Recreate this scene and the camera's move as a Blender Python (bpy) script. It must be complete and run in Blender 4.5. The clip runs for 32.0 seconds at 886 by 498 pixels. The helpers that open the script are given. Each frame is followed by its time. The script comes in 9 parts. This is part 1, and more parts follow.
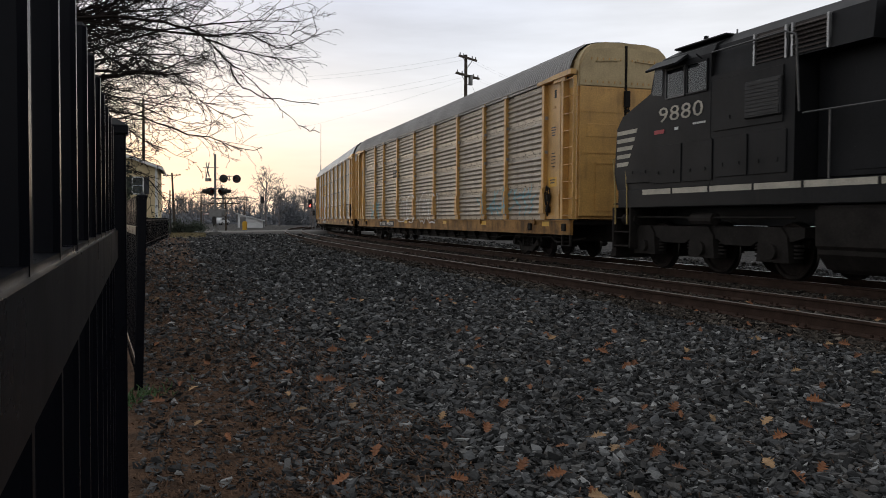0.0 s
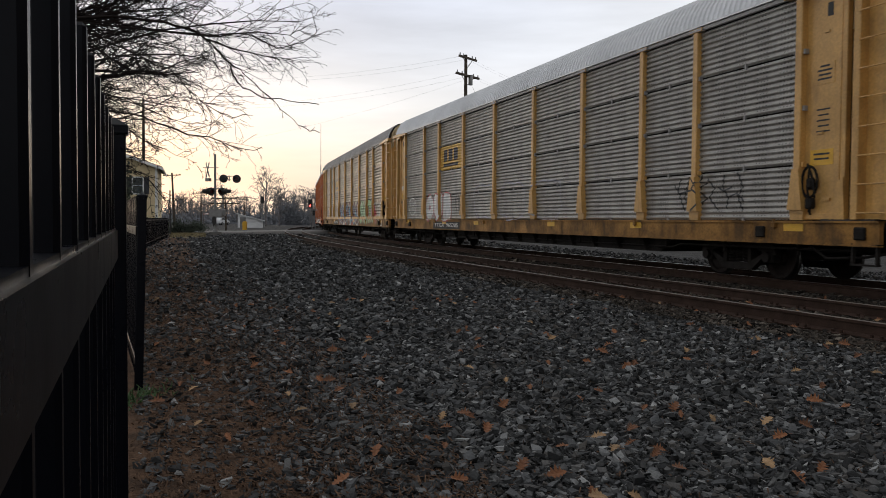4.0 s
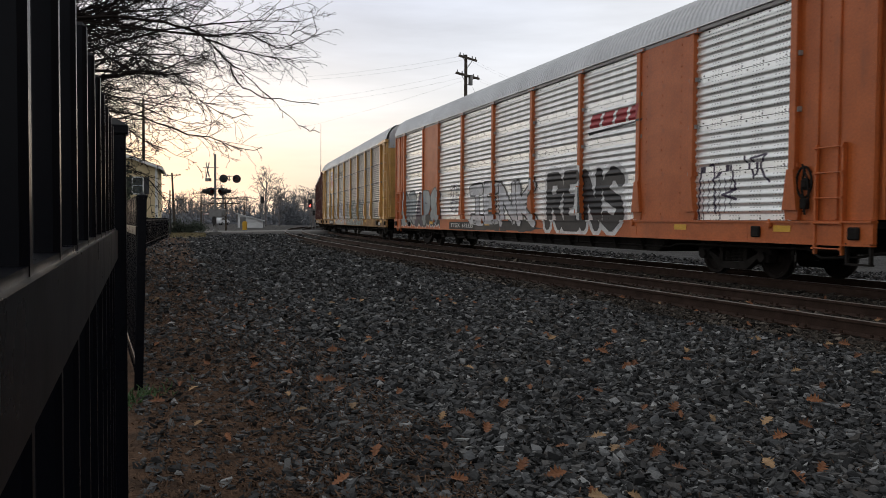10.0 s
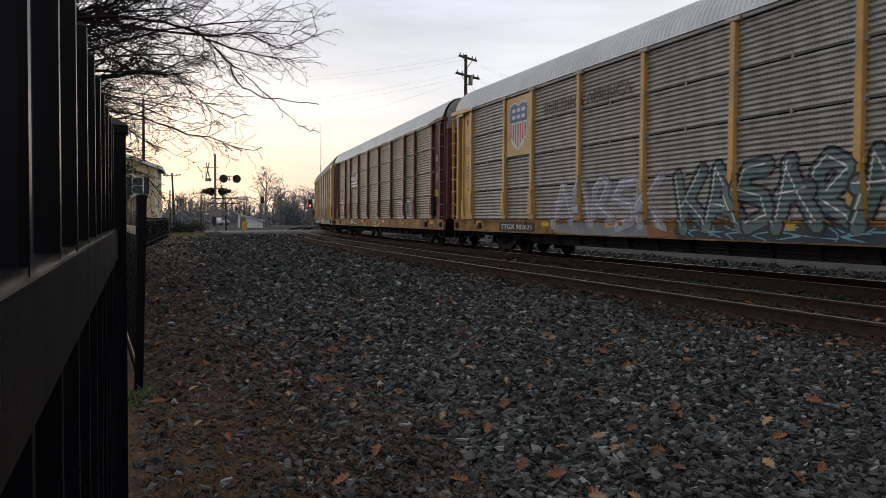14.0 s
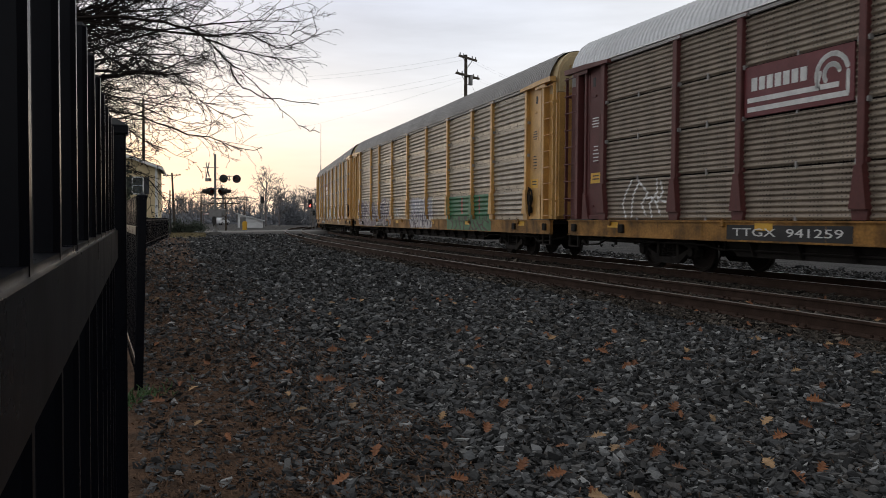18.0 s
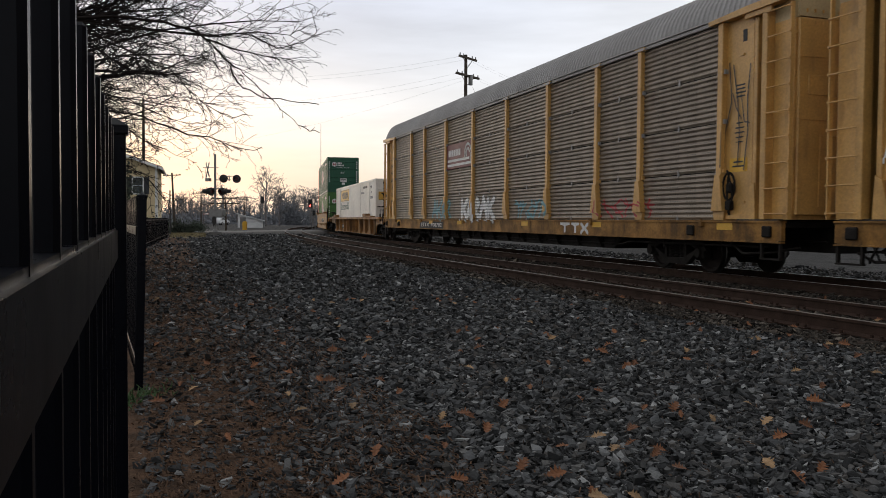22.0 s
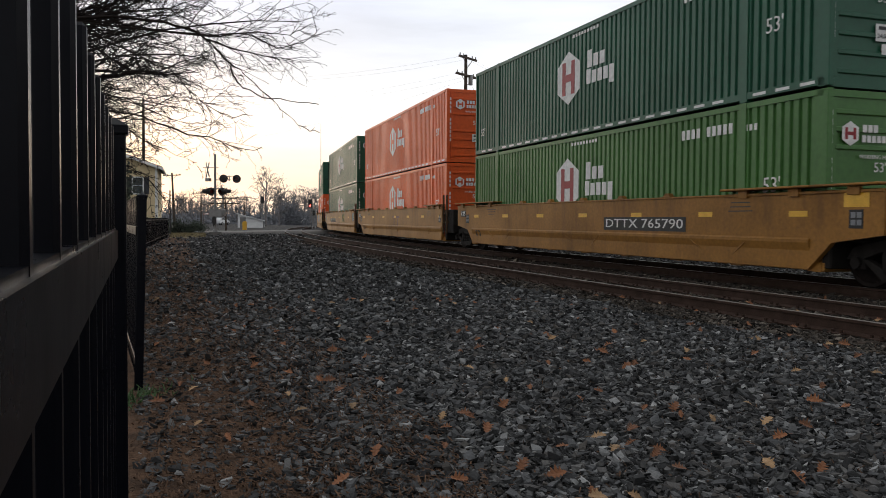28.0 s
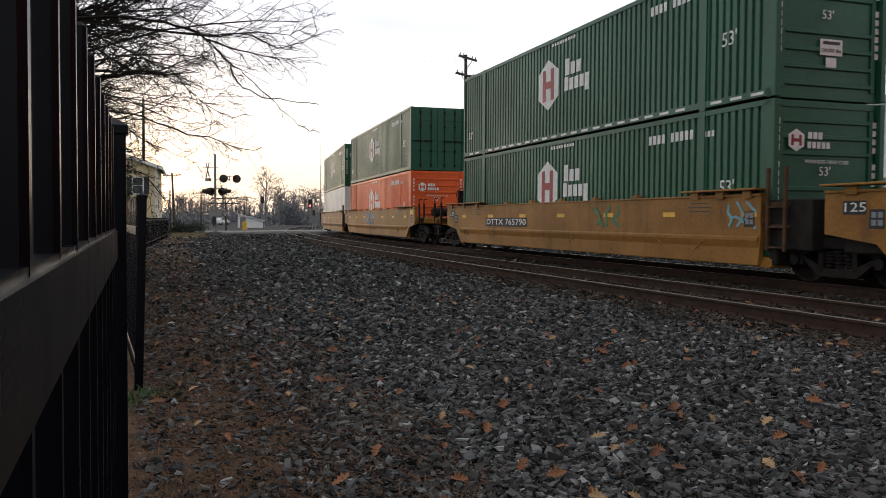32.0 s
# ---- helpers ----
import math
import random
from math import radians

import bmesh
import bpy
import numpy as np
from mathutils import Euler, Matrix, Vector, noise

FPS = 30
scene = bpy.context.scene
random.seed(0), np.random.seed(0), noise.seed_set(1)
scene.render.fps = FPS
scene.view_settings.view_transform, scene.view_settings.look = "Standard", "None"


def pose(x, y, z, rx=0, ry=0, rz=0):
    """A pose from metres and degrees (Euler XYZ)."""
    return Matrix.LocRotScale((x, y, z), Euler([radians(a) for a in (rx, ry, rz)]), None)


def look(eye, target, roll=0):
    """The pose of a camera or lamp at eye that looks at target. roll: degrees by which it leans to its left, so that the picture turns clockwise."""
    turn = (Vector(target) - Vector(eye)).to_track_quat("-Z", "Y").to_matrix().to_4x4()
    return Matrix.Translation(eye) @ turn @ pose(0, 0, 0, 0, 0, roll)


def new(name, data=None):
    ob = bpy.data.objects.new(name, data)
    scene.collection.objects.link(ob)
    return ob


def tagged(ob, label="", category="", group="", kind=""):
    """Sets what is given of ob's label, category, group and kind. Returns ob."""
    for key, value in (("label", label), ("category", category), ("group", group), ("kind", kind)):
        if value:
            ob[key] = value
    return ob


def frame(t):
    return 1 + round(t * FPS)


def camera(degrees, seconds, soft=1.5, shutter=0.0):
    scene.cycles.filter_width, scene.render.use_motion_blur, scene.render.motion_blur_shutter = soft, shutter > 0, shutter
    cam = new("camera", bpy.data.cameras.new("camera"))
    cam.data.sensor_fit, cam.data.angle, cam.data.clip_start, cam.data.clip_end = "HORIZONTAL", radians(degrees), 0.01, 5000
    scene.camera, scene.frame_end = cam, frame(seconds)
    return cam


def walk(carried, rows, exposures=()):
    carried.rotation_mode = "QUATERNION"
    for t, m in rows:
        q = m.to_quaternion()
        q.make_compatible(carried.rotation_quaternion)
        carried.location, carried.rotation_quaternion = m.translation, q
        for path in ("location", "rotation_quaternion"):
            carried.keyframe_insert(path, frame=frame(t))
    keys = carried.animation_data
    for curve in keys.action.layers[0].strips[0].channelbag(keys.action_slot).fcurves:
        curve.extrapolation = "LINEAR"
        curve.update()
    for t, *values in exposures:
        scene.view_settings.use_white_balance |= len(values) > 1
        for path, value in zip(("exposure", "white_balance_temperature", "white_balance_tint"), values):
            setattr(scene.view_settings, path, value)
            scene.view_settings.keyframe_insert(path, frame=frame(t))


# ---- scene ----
cam = camera(56.86, 32.0, soft=0.8, shutter=0.1)
CAM_H = 1.069
CAM_POSE = pose(0, 0, CAM_H, 90 - 2.014, 0, 0) @ pose(0, 0, 0, 0, 0, 0.374)
walk(cam, [(0, CAM_POSE), (32.0, CAM_POSE)],
     exposures=[(0, 0.0), (25.5, 0.02), (27.5, 0.12), (29.0, 0.42), (32.0, 0.42)])

# ---- world and light ----
SUN_AZ = radians(-24)          # dusk glow, left of the track's far end
world = bpy.data.worlds.new("world")
scene.world = world
world.use_nodes = True
wn, wl = world.node_tree.nodes, world.node_tree.links
wn.clear()


def wnode(kind, **kw):
    n = wn.new(kind)
    for k, v in kw.items():
        n.inputs[k].default_value = v
    return n


def build_world():
    out = wn.new("ShaderNodeOutputWorld")
    bg = wn.new("ShaderNodeBackground")
    sky = wn.new("ShaderNodeTexSky")
    sky.sky_type, sky.sun_disc = 'NISHITA', False
    sky.sun_elevation, sky.sun_rotation = radians(5), SUN_AZ
    sky.air_density, sky.dust_density = 1.0, 2.0
    bg_sky = wn.new("ShaderNodeBackground")
    bg_sky.inputs["Strength"].default_value = 0.012
    wl.new(sky.outputs[0], bg_sky.inputs[0])
    # cloud deck: pale blue-grey overhead, cream towards the horizon
    co = wn.new("ShaderNodeTexCoord")
    sep = wn.new("ShaderNodeSeparateXYZ")
    wl.new(co.outputs["Generated"], sep.inputs[0])
    ramp = wn.new("ShaderNodeValToRGB")
    cr = ramp.color_ramp
    for pos, col in ((0.0, (0.79, 0.715, 0.645, 1)), (0.07, (0.87, 0.815, 0.75, 1)), (0.13, (0.86, 0.87, 0.89, 1)),
                     (0.20, (0.76, 0.81, 0.915, 1)), (0.30, (0.65, 0.715, 0.89, 1)), (0.45, (0.60, 0.63, 0.70, 1)), (1.0, (0.58, 0.585, 0.60, 1))):
        e = cr.elements[0] if pos == 0.0 else (cr.elements[len(cr.elements) - 1] if pos == 1.0 else cr.elements.new(pos))
        e.position, e.color = pos, col
    wl.new(sep.outputs[2], ramp.inputs[0])
    # cooler, whiter cloud away from the glow
    dot = wn.new("ShaderNodeVectorMath")
    dot.operation = 'DOT_PRODUCT'
    dot.inputs[1].default_value = (math.sin(SUN_AZ), math.cos(SUN_AZ), 0)
    wl.new(co.outputs["Generated"], dot.inputs[0])
    glow = wn.new("ShaderNodeMapRange")
    glow.interpolation_type = 'SMOOTHSTEP'
    glow.inputs[1].default_value, glow.inputs[2].default_value = 0.70, 0.99
    wl.new(dot.outputs["Value"], glow.inputs[0])
    cool = wn.new("ShaderNodeMixRGB")
    cool.inputs[1].default_value = (0.5, 0.5, 0.5, 1)
    wl.new(glow.outputs[0], cool.inputs[0])
    wl.new(ramp.outputs[0], cool.inputs[2])
    far = wn.new("ShaderNodeValToRGB")
    fr = far.color_ramp
    for pos, col in ((0.0, (0.86, 0.84, 0.83, 1)), (0.25, (0.84, 0.86, 0.91, 1)), (0.45, (0.70, 0.71, 0.74, 1)), (1.0, (0.58, 0.585, 0.60, 1))):
        e = fr.elements[0] if pos == 0.0 else (fr.elements[len(fr.elements) - 1] if pos == 1.0 else fr.elements.new(pos))
        e.position, e.color = pos, col
    wl.new(sep.outputs[2], far.inputs[0])
    # the sky behind, away from the sunset, is dim
    dim = wn.new("ShaderNodeMapRange")
    dim.inputs[1].default_value, dim.inputs[2].default_value = -0.85, 0.1
    dim.inputs[3].default_value, dim.inputs[4].default_value = 0.70, 1.05
    wl.new(dot.outputs["Value"], dim.inputs[0])
    fs = wn.new("ShaderNodeVectorMath")
    fs.operation = 'SCALE'
    wl.new(far.outputs[0], fs.inputs[0])
    wl.new(dim.outputs[0], fs.inputs["Scale"])
    wl.new(fs.outputs[0], cool.inputs[1])
    # soft streaks
    mp = wn.new("ShaderNodeMapping")
    mp.inputs["Scale"].default_value = (2.0, 2.0, 13.0)
    wl.new(co.outputs["Generated"], mp.inputs[0])
    nz = wnode("ShaderNodeTexNoise", Scale=1.6, Detail=5.0, Roughness=0.55)
    wl.new(mp.outputs[0], nz.inputs["Vector"])
    st = wn.new("ShaderNodeMapRange")
    st.inputs[1].default_value, st.inputs[2].default_value = 0.3, 0.7
    st.inputs[3].default_value, st.inputs[4].default_value = 0.86, 1.10
    wl.new(nz.outputs[0], st.inputs[0])
    mul = wn.new("ShaderNodeVectorMath")
    mul.operation = 'SCALE'
    wl.new(cool.outputs[0], mul.inputs[0])
    wl.new(st.outputs[0], mul.inputs["Scale"])
    wl.new(mul.outputs[0], bg.inputs[0])
    bg.inputs["Strength"].default_value = 0.95
    add = wn.new("ShaderNodeAddShader")
    wl.new(bg.outputs[0], add.inputs[0])
    wl.new(bg_sky.outputs[0], add.inputs[1])
    wl.new(add.outputs[0], out.inputs[0])


build_world()
sun = new("sun", bpy.data.lights.new("sun", 'SUN'))
sun.data.energy, sun.data.angle, sun.data.color = 0.12, radians(14), (1.0, 0.86, 0.68)
sun.matrix_world = look((0, 0, 0), (-math.sin(SUN_AZ), -math.cos(SUN_AZ), -math.tan(radians(5))))

# ---- materials ----
MATS = {}


def nodes_of(name):
    m = bpy.data.materials.new(name)
    m.use_nodes = True
    nt = m.node_tree
    return m, nt, nt.nodes, nt.links, nt.nodes["Principled BSDF"]


def material(name, col, rough=0.6, metal=0.0, col2=None, scale=3.0, fine=40.0, bump=0.15, var=0.25, streak=0.0, rust=None, rust_amt=0.45,
             rnd=0.0, island=0.0, spec=0.5, dist=0.01):
    """Painted or natural surface: two scales of noise, optional vertical streaks and rust or grime of its own shape."""
    if name in MATS:
        return MATS[name]
    m, nt, ns, ln, bsdf = nodes_of(name)
    co = ns.new("ShaderNodeTexCoord")
    n1 = ns.new("ShaderNodeTexNoise")
    n1.inputs["Scale"].default_value, n1.inputs["Detail"].default_value = scale, 6
    ln.new(co.outputs["Object"], n1.inputs["Vector"])
    n2 = ns.new("ShaderNodeTexNoise")
    n2.inputs["Scale"].default_value, n2.inputs["Detail"].default_value = fine, 4
    ln.new(co.outputs["Object"], n2.inputs["Vector"])
    col2 = col2 or tuple(c * (1 - var) for c in col)
    mix = ns.new("ShaderNodeMixRGB")
    mix.inputs[1].default_value, mix.inputs[2].default_value = (*col, 1), (*col2, 1)
    mr = ns.new("ShaderNodeMapRange")
    mr.inputs[1].default_value, mr.inputs[2].default_value = 0.35, 0.65
    ln.new(n1.outputs[0], mr.inputs[0])
    ln.new(mr.outputs[0], mix.inputs[0])
    last = mix.outputs[0]
    f2 = ns.new("ShaderNodeMapRange")
    f2.inputs[1].default_value, f2.inputs[2].default_value = 0.3, 0.7
    f2.inputs[3].default_value, f2.inputs[4].default_value = 1 - var * 0.6, 1 + var * 0.5
    ln.new(n2.outputs[0], f2.inputs[0])
    sc = ns.new("ShaderNodeVectorMath")
    sc.operation = 'SCALE'
    ln.new(last, sc.inputs[0])
    ln.new(f2.outputs[0], sc.inputs["Scale"])
    last = sc.outputs[0]
    if streak or rust:
        mp = ns.new("ShaderNodeMapping")
        mp.inputs["Scale"].default_value = (4.0, 4.0, 0.55)
        ln.new(co.outputs["Object"], mp.inputs[0])
        n3 = ns.new("ShaderNodeTexNoise")
        n3.inputs["Scale"].default_value, n3.inputs["Detail"].default_value = 1.3, 5
        ln.new(mp.outputs[0], n3.inputs["Vector"])
        s2 = ns.new("ShaderNodeMapRange")
        s2.inputs[1].default_value, s2.inputs[2].default_value = 1 - rust_amt - 0.08, 1 - rust_amt + 0.14
        s2.inputs[4].default_value = max(streak, 0.6 if rust else 0)
        ln.new(n3.outputs[0], s2.inputs[0])
        patch = ns.new("ShaderNodeMath")
        patch.operation = 'MULTIPLY'
        ln.new(s2.outputs[0], patch.inputs[0])
        ln.new(mr.outputs[0], patch.inputs[1])
        mx = ns.new("ShaderNodeMixRGB")
        mx.inputs[2].default_value = (*(rust or (0.03, 0.028, 0.025)), 1)
        ln.new(patch.outputs[0], mx.inputs[0])
        ln.new(last, mx.inputs[1])
        last = mx.outputs[0]
    if rnd or island:
        src = ns.new("ShaderNodeObjectInfo").outputs["Random"] if rnd else ns.new("ShaderNodeNewGeometry").outputs["Random Per Island"]
        r = ns.new("ShaderNodeMapRange")
        a = rnd or island
        r.inputs[3].default_value, r.inputs[4].default_value = 1 - a, 1 + a
        ln.new(src, r.inputs[0])
        s3 = ns.new("ShaderNodeVectorMath")
        s3.operation = 'SCALE'
        ln.new(last, s3.inputs[0])
        ln.new(r.outputs[0], s3.inputs["Scale"])
        last = s3.outputs[0]
    ln.new(last, bsdf.inputs["Base Color"])
    bsdf.inputs["Metallic"].default_value = metal
    bsdf.inputs["Specular IOR Level"].default_value = spec
    rr = ns.new("ShaderNodeMapRange")
    rr.inputs[3].default_value, rr.inputs[4].default_value = max(0.05, rough - 0.12), min(1, rough + 0.12)
    ln.new(n1.outputs[0], rr.inputs[0])
    ln.new(rr.outputs[0], bsdf.inputs["Roughness"])
    if bump:
        b = ns.new("ShaderNodeBump")
        b.inputs["Strength"].default_value, b.inputs["Distance"].default_value = bump, dist
        ln.new(n2.outputs[0], b.inputs["Height"])
        ln.new(b.outputs[0], bsdf.inputs["Normal"])
    MATS[name] = m
    return m


def perforated(name, col, grime, rough=0.42, metal=0.5):
    """Weathered galvanised side sheet with rows of small punched holes and streaks of grime."""
    if name in MATS:
        return MATS[name]
    m = material(name, col, rough=rough, metal=metal, scale=0.9, fine=22, bump=0.03, var=0.28 if col[0] < 0.9 else 0.10, streak=0.6, rust=grime, rust_amt=0.42)
    ns, ln = m.node_tree.nodes, m.node_tree.links
    bsdf = ns["Principled BSDF"]
    src = bsdf.inputs["Base Color"].links[0].from_socket
    co = ns.new("ShaderNodeTexCoord")
    sep = ns.new("ShaderNodeSeparateXYZ")
    ln.new(co.outputs["Object"], sep.inputs[0])

    def wave(sock, period):
        a = ns.new("ShaderNodeMath")
        a.operation = 'MULTIPLY'
        a.inputs[1].default_value = 2 * math.pi / period
        ln.new(sock, a.inputs[0])
        s = ns.new("ShaderNodeMath")
        s.operation = 'SINE'
        ln.new(a.outputs[0], s.inputs[0])
        return s.outputs[0]
    sm = ns.new("ShaderNodeMath")
    ln.new(wave(sep.outputs[0], 0.085), sm.inputs[0])
    ln.new(wave(sep.outputs[2], 0.075), sm.inputs[1])
    th = ns.new("ShaderNodeMath")
    th.operation = 'GREATER_THAN'
    th.inputs[1].default_value = 1.62
    ln.new(sm.outputs[0], th.inputs[0])
    gate = ns.new("ShaderNodeMath")
    gate.operation = 'GREATER_THAN'
    gate.inputs[1].default_value = -0.2
    ln.new(wave(sep.outputs[0], 0.62), gate.inputs[0])
    both = ns.new("ShaderNodeMath")
    both.operation = 'MULTIPLY'
    ln.new(th.outputs[0], both.inputs[0])
    ln.new(gate.outputs[0], both.inputs[1])
    mx = ns.new("ShaderNodeMixRGB")
    mx.inputs[2].default_value = (0.02, 0.02, 0.02, 1)
    ln.new(both.outputs[0], mx.inputs[0])
    ln.new(src, mx.inputs[1])
    ln.new(mx.outputs[0], bsdf.inputs["Base Color"])
    return m


PALE_YELLOW = material("sun_bleached_yellow", (0.52, 0.40, 0.22), 0.6, scale=1.5, fine=25, var=0.2, rust=(0.25, 0.16, 0.08), rust_amt=0.4)
STEEL_DARK = material("grimy_steel", (0.020, 0.017, 0.015), 0.8, 0.0, spec=0.15, scale=4, var=0.4, bump=0.3, dist=0.01)
WHEEL = material("wheel_steel", (0.020, 0.015, 0.013), 0.75, 0.0, spec=0.12, scale=6, var=0.35)
TREAD = material("polished_tread", (0.07, 0.066, 0.062), 0.35, 1.0, scale=6, var=0.2, bump=0.02)
YELLOW = material("autorack_yellow", (0.62, 0.35, 0.105), 0.42, 0.0, scale=1.5, fine=25, var=0.22, rust=(0.17, 0.085, 0.035), rust_amt=0.42)
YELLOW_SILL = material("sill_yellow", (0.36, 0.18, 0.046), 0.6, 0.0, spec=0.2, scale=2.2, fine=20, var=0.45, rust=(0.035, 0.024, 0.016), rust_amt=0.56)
ORANGE_CAR = material("autorack_orange", (0.52, 0.125, 0.025), 0.5, scale=1.3, fine=25, var=0.22, rust=(0.16, 0.06, 0.03), rust_amt=0.36)
MAROON = material("autorack_maroon", (0.11, 0.026, 0.024), 0.6, scale=1.3, fine=25, var=0.25, rust=(0.05, 0.025, 0.02), rust_amt=0.4)
GALV = perforated("weathered_sheet", (0.40, 0.385, 0.355), (0.17, 0.16, 0.14))
GALV_DARK = perforated("sooty_sheet", (0.42, 0.37, 0.30), (0.19, 0.15, 0.112))
GALV_WHITE = perforated("bright_sheet", (0.97, 0.98, 0.96), (0.80, 0.80, 0.77), 0.32, 0.6)
GALV_BROWN = perforated("rusty_sheet", (0.30, 0.25, 0.195), (0.135, 0.095, 0.072))
ROOF_GALV = material("roof_galvanised", (0.64, 0.65, 0.66), 0.45, 0.55, scale=0.8, fine=15, var=0.10, bump=0.02)
ROOF_GREY = material("roof_weathered", (0.33, 0.32, 0.31), 0.55, 0.3, scale=0.8, fine=15, var=0.14, bump=0.02)
BLACK_PLATE = material("black_stencil_plate", (0.012, 0.012, 0.013), 0.6, scale=5, var=0.3)
WHITE_PAINT = material("stencil_white", (0.72, 0.72, 0.70), 0.6, scale=7, fine=60, var=0.18, bump=0.03)
LABEL_YELLOW = material("reflective_yellow", (0.72, 0.40, 0.03), 0.45, scale=7, fine=60, var=0.15, bump=0.02)
WELL_BROWN = material("well_car_brown", (0.29, 0.135, 0.028), 0.5, spec=0.2, scale=0.7, fine=14, var=0.3, rust=(0.10, 0.045, 0.02), rust_amt=0.44)
WELL_YELLOW = material("well_car_yellow", (0.32, 0.15, 0.038), 0.6, scale=0.9, fine=14, var=0.4, rust=(0.06, 0.032, 0.02), rust_amt=0.57)
BOX_GREEN_D = material("container_dark_green", (0.010, 0.086, 0.045), 0.45, spec=0.4, scale=0.5, fine=10, var=0.2, bump=0.04)
BOX_GREEN_L = material("container_leaf_green", (0.055, 0.16, 0.035), 0.45, spec=0.4, scale=0.5, fine=10, var=0.2, bump=0.04)
BOX_ORANGE = material("container_orange", (0.70, 0.105, 0.018), 0.45, spec=0.35, scale=0.5, fine=10, var=0.18, bump=0.04, rust=(0.36, 0.05, 0.018), rust_amt=0.36)
BOX_WHITE = material("container_white", (0.82, 0.80, 0.75), 0.45, scale=0.6, fine=10, var=0.12, bump=0.04, rust=(0.50, 0.42, 0.32), rust_amt=0.36)
LADDER_BROWN = material("rusty_ladder", (0.085, 0.045, 0.022), 0.75, spec=0.2, scale=4, var=0.4, bump=0.2)
RUBBER = material("black_rubber_hose", (0.015, 0.015, 0.015), 0.7)
RAIL_SIDE = material("rusty_rail", (0.050, 0.030, 0.022), 0.9, 0.0, spec=0.15, scale=5, fine=60, var=0.35, bump=0.3)
RAIL_TOP = material("worn_rail_head", (0.42, 0.41, 0.40), 0.3, 1.0, scale=5, var=0.2, bump=0.02)
RAIL_DULL = material("dull_rail_head", (0.20, 0.175, 0.155), 0.55, 0.3, spec=0.3, scale=5, var=0.3, bump=0.03)
TIE = material("creosoted_tie", (0.045, 0.034, 0.027), 0.95, spec=0.1, scale=4, fine=30, var=0.45, bump=0.6, rnd=0.3)
FENCE_BLACK = material("black_powder_coat", (0.0022, 0.0026, 0.0052), 0.30, spec=0.11, scale=9, fine=200, var=0.2, bump=0.05, dist=0.002)


# ---- mesh helpers ----
def bm_new():
    return bmesh.new()


def box(bm, x0, x1, y0, y1, z0, z1, bevel=0.0):
    vs = [bm.verts.new(p) for p in ((x0, y0, z0), (x1, y0, z0), (x1, y1, z0), (x0, y1, z0), (x0, y0, z1), (x1, y0, z1), (x1, y1, z1), (x0, y1, z1))]
    fs = [bm.faces.new([vs[i] for i in q]) for q in ((0, 3, 2, 1), (4, 5, 6, 7), (0, 1, 5, 4), (1, 2, 6, 5), (2, 3, 7, 6), (3, 0, 4, 7))]
    if bevel:
        es = {e for f in fs for e in f.edges}
        bmesh.ops.bevel(bm, geom=list(es), offset=bevel, segments=1, affect='EDGES')
    return bm


def prism(bm, pts, axis, a, b):
    """Extrude a closed outline from a to b along axis (0 x, 1 y, 2 z); the outline's pairs fill the other axes in order."""
    def full(p, v):
        q = list(p)
        q.insert(axis, v)
        return q
    lo = [bm.verts.new(full(p, a)) for p in pts]
    hi = [bm.verts.new(full(p, b)) for p in pts]
    n = len(pts)
    bm.faces.new(lo[::-1])
    bm.faces.new(hi)
    for i in range(n):
        bm.faces.new((lo[i], lo[(i + 1) % n], hi[(i + 1) % n], hi[i]))
    return bm


def tube(bm, p, q, r0, r1=None, n=8, caps=True):
    p, q = Vector(p), Vector(q)
    r1 = r0 if r1 is None else r1
    d = (q - p).normalized()
    a = d.orthogonal().normalized()
    b = d.cross(a)
    lo = [bm.verts.new(p + (a * math.cos(2 * math.pi * i / n) + b * math.sin(2 * math.pi * i / n)) * r0) for i in range(n)]
    hi = [bm.verts.new(q + (a * math.cos(2 * math.pi * i / n) + b * math.sin(2 * math.pi * i / n)) * r1) for i in range(n)]
    for i in range(n):
        bm.faces.new((lo[i], lo[(i + 1) % n], hi[(i + 1) % n], hi[i]))
    if caps:
        bm.faces.new(lo[::-1])
        bm.faces.new(hi)
    return bm


def pipe(bm, pts, r, n=6):
    for p, q in zip(pts, pts[1:]):
        tube(bm, p, q, r, n=n)
    return bm


def sheet(bm, rows):
    """Quads through a grid of points."""
    vs = [[bm.verts.new(p) for p in row] for row in rows]
    for a, b in zip(vs, vs[1:]):
        for i in range(len(a) - 1):
            bm.faces.new((a[i], a[i + 1], b[i + 1], b[i]))
    return bm


def mesh_of(name, bm, mats, smooth=False):
    bmesh.ops.recalc_face_normals(bm, faces=bm.faces[:])
    me = bpy.data.meshes.new(name)
    bm.to_mesh(me)
    bm.free()
    for m in (mats if isinstance(mats, (list, tuple)) else [mats]):
        me.materials.append(m)
    if smooth:
        me.shade_smooth()
    return me


def part(name, bm, mat, parent, label="", smooth=False, at=None):
    me = bm if isinstance(bm, bpy.types.Mesh) else mesh_of(name, bm, mat, smooth)
    ob = new(name, me)
    ob.parent = parent
    if at is not None:
        ob.matrix_basis = at
    if label:
        tagged(ob, label)
    return ob


def thing(name, bm, mat, label, category, group="", kind="", at=None, smooth=False):
    me = bm if isinstance(bm, bpy.types.Mesh) else (mesh_of(name, bm, mat, smooth) if bm else None)
    ob = new(name, me)
    if at is not None:
        ob.matrix_basis = at
    return tagged(ob, label, category, group, kind)


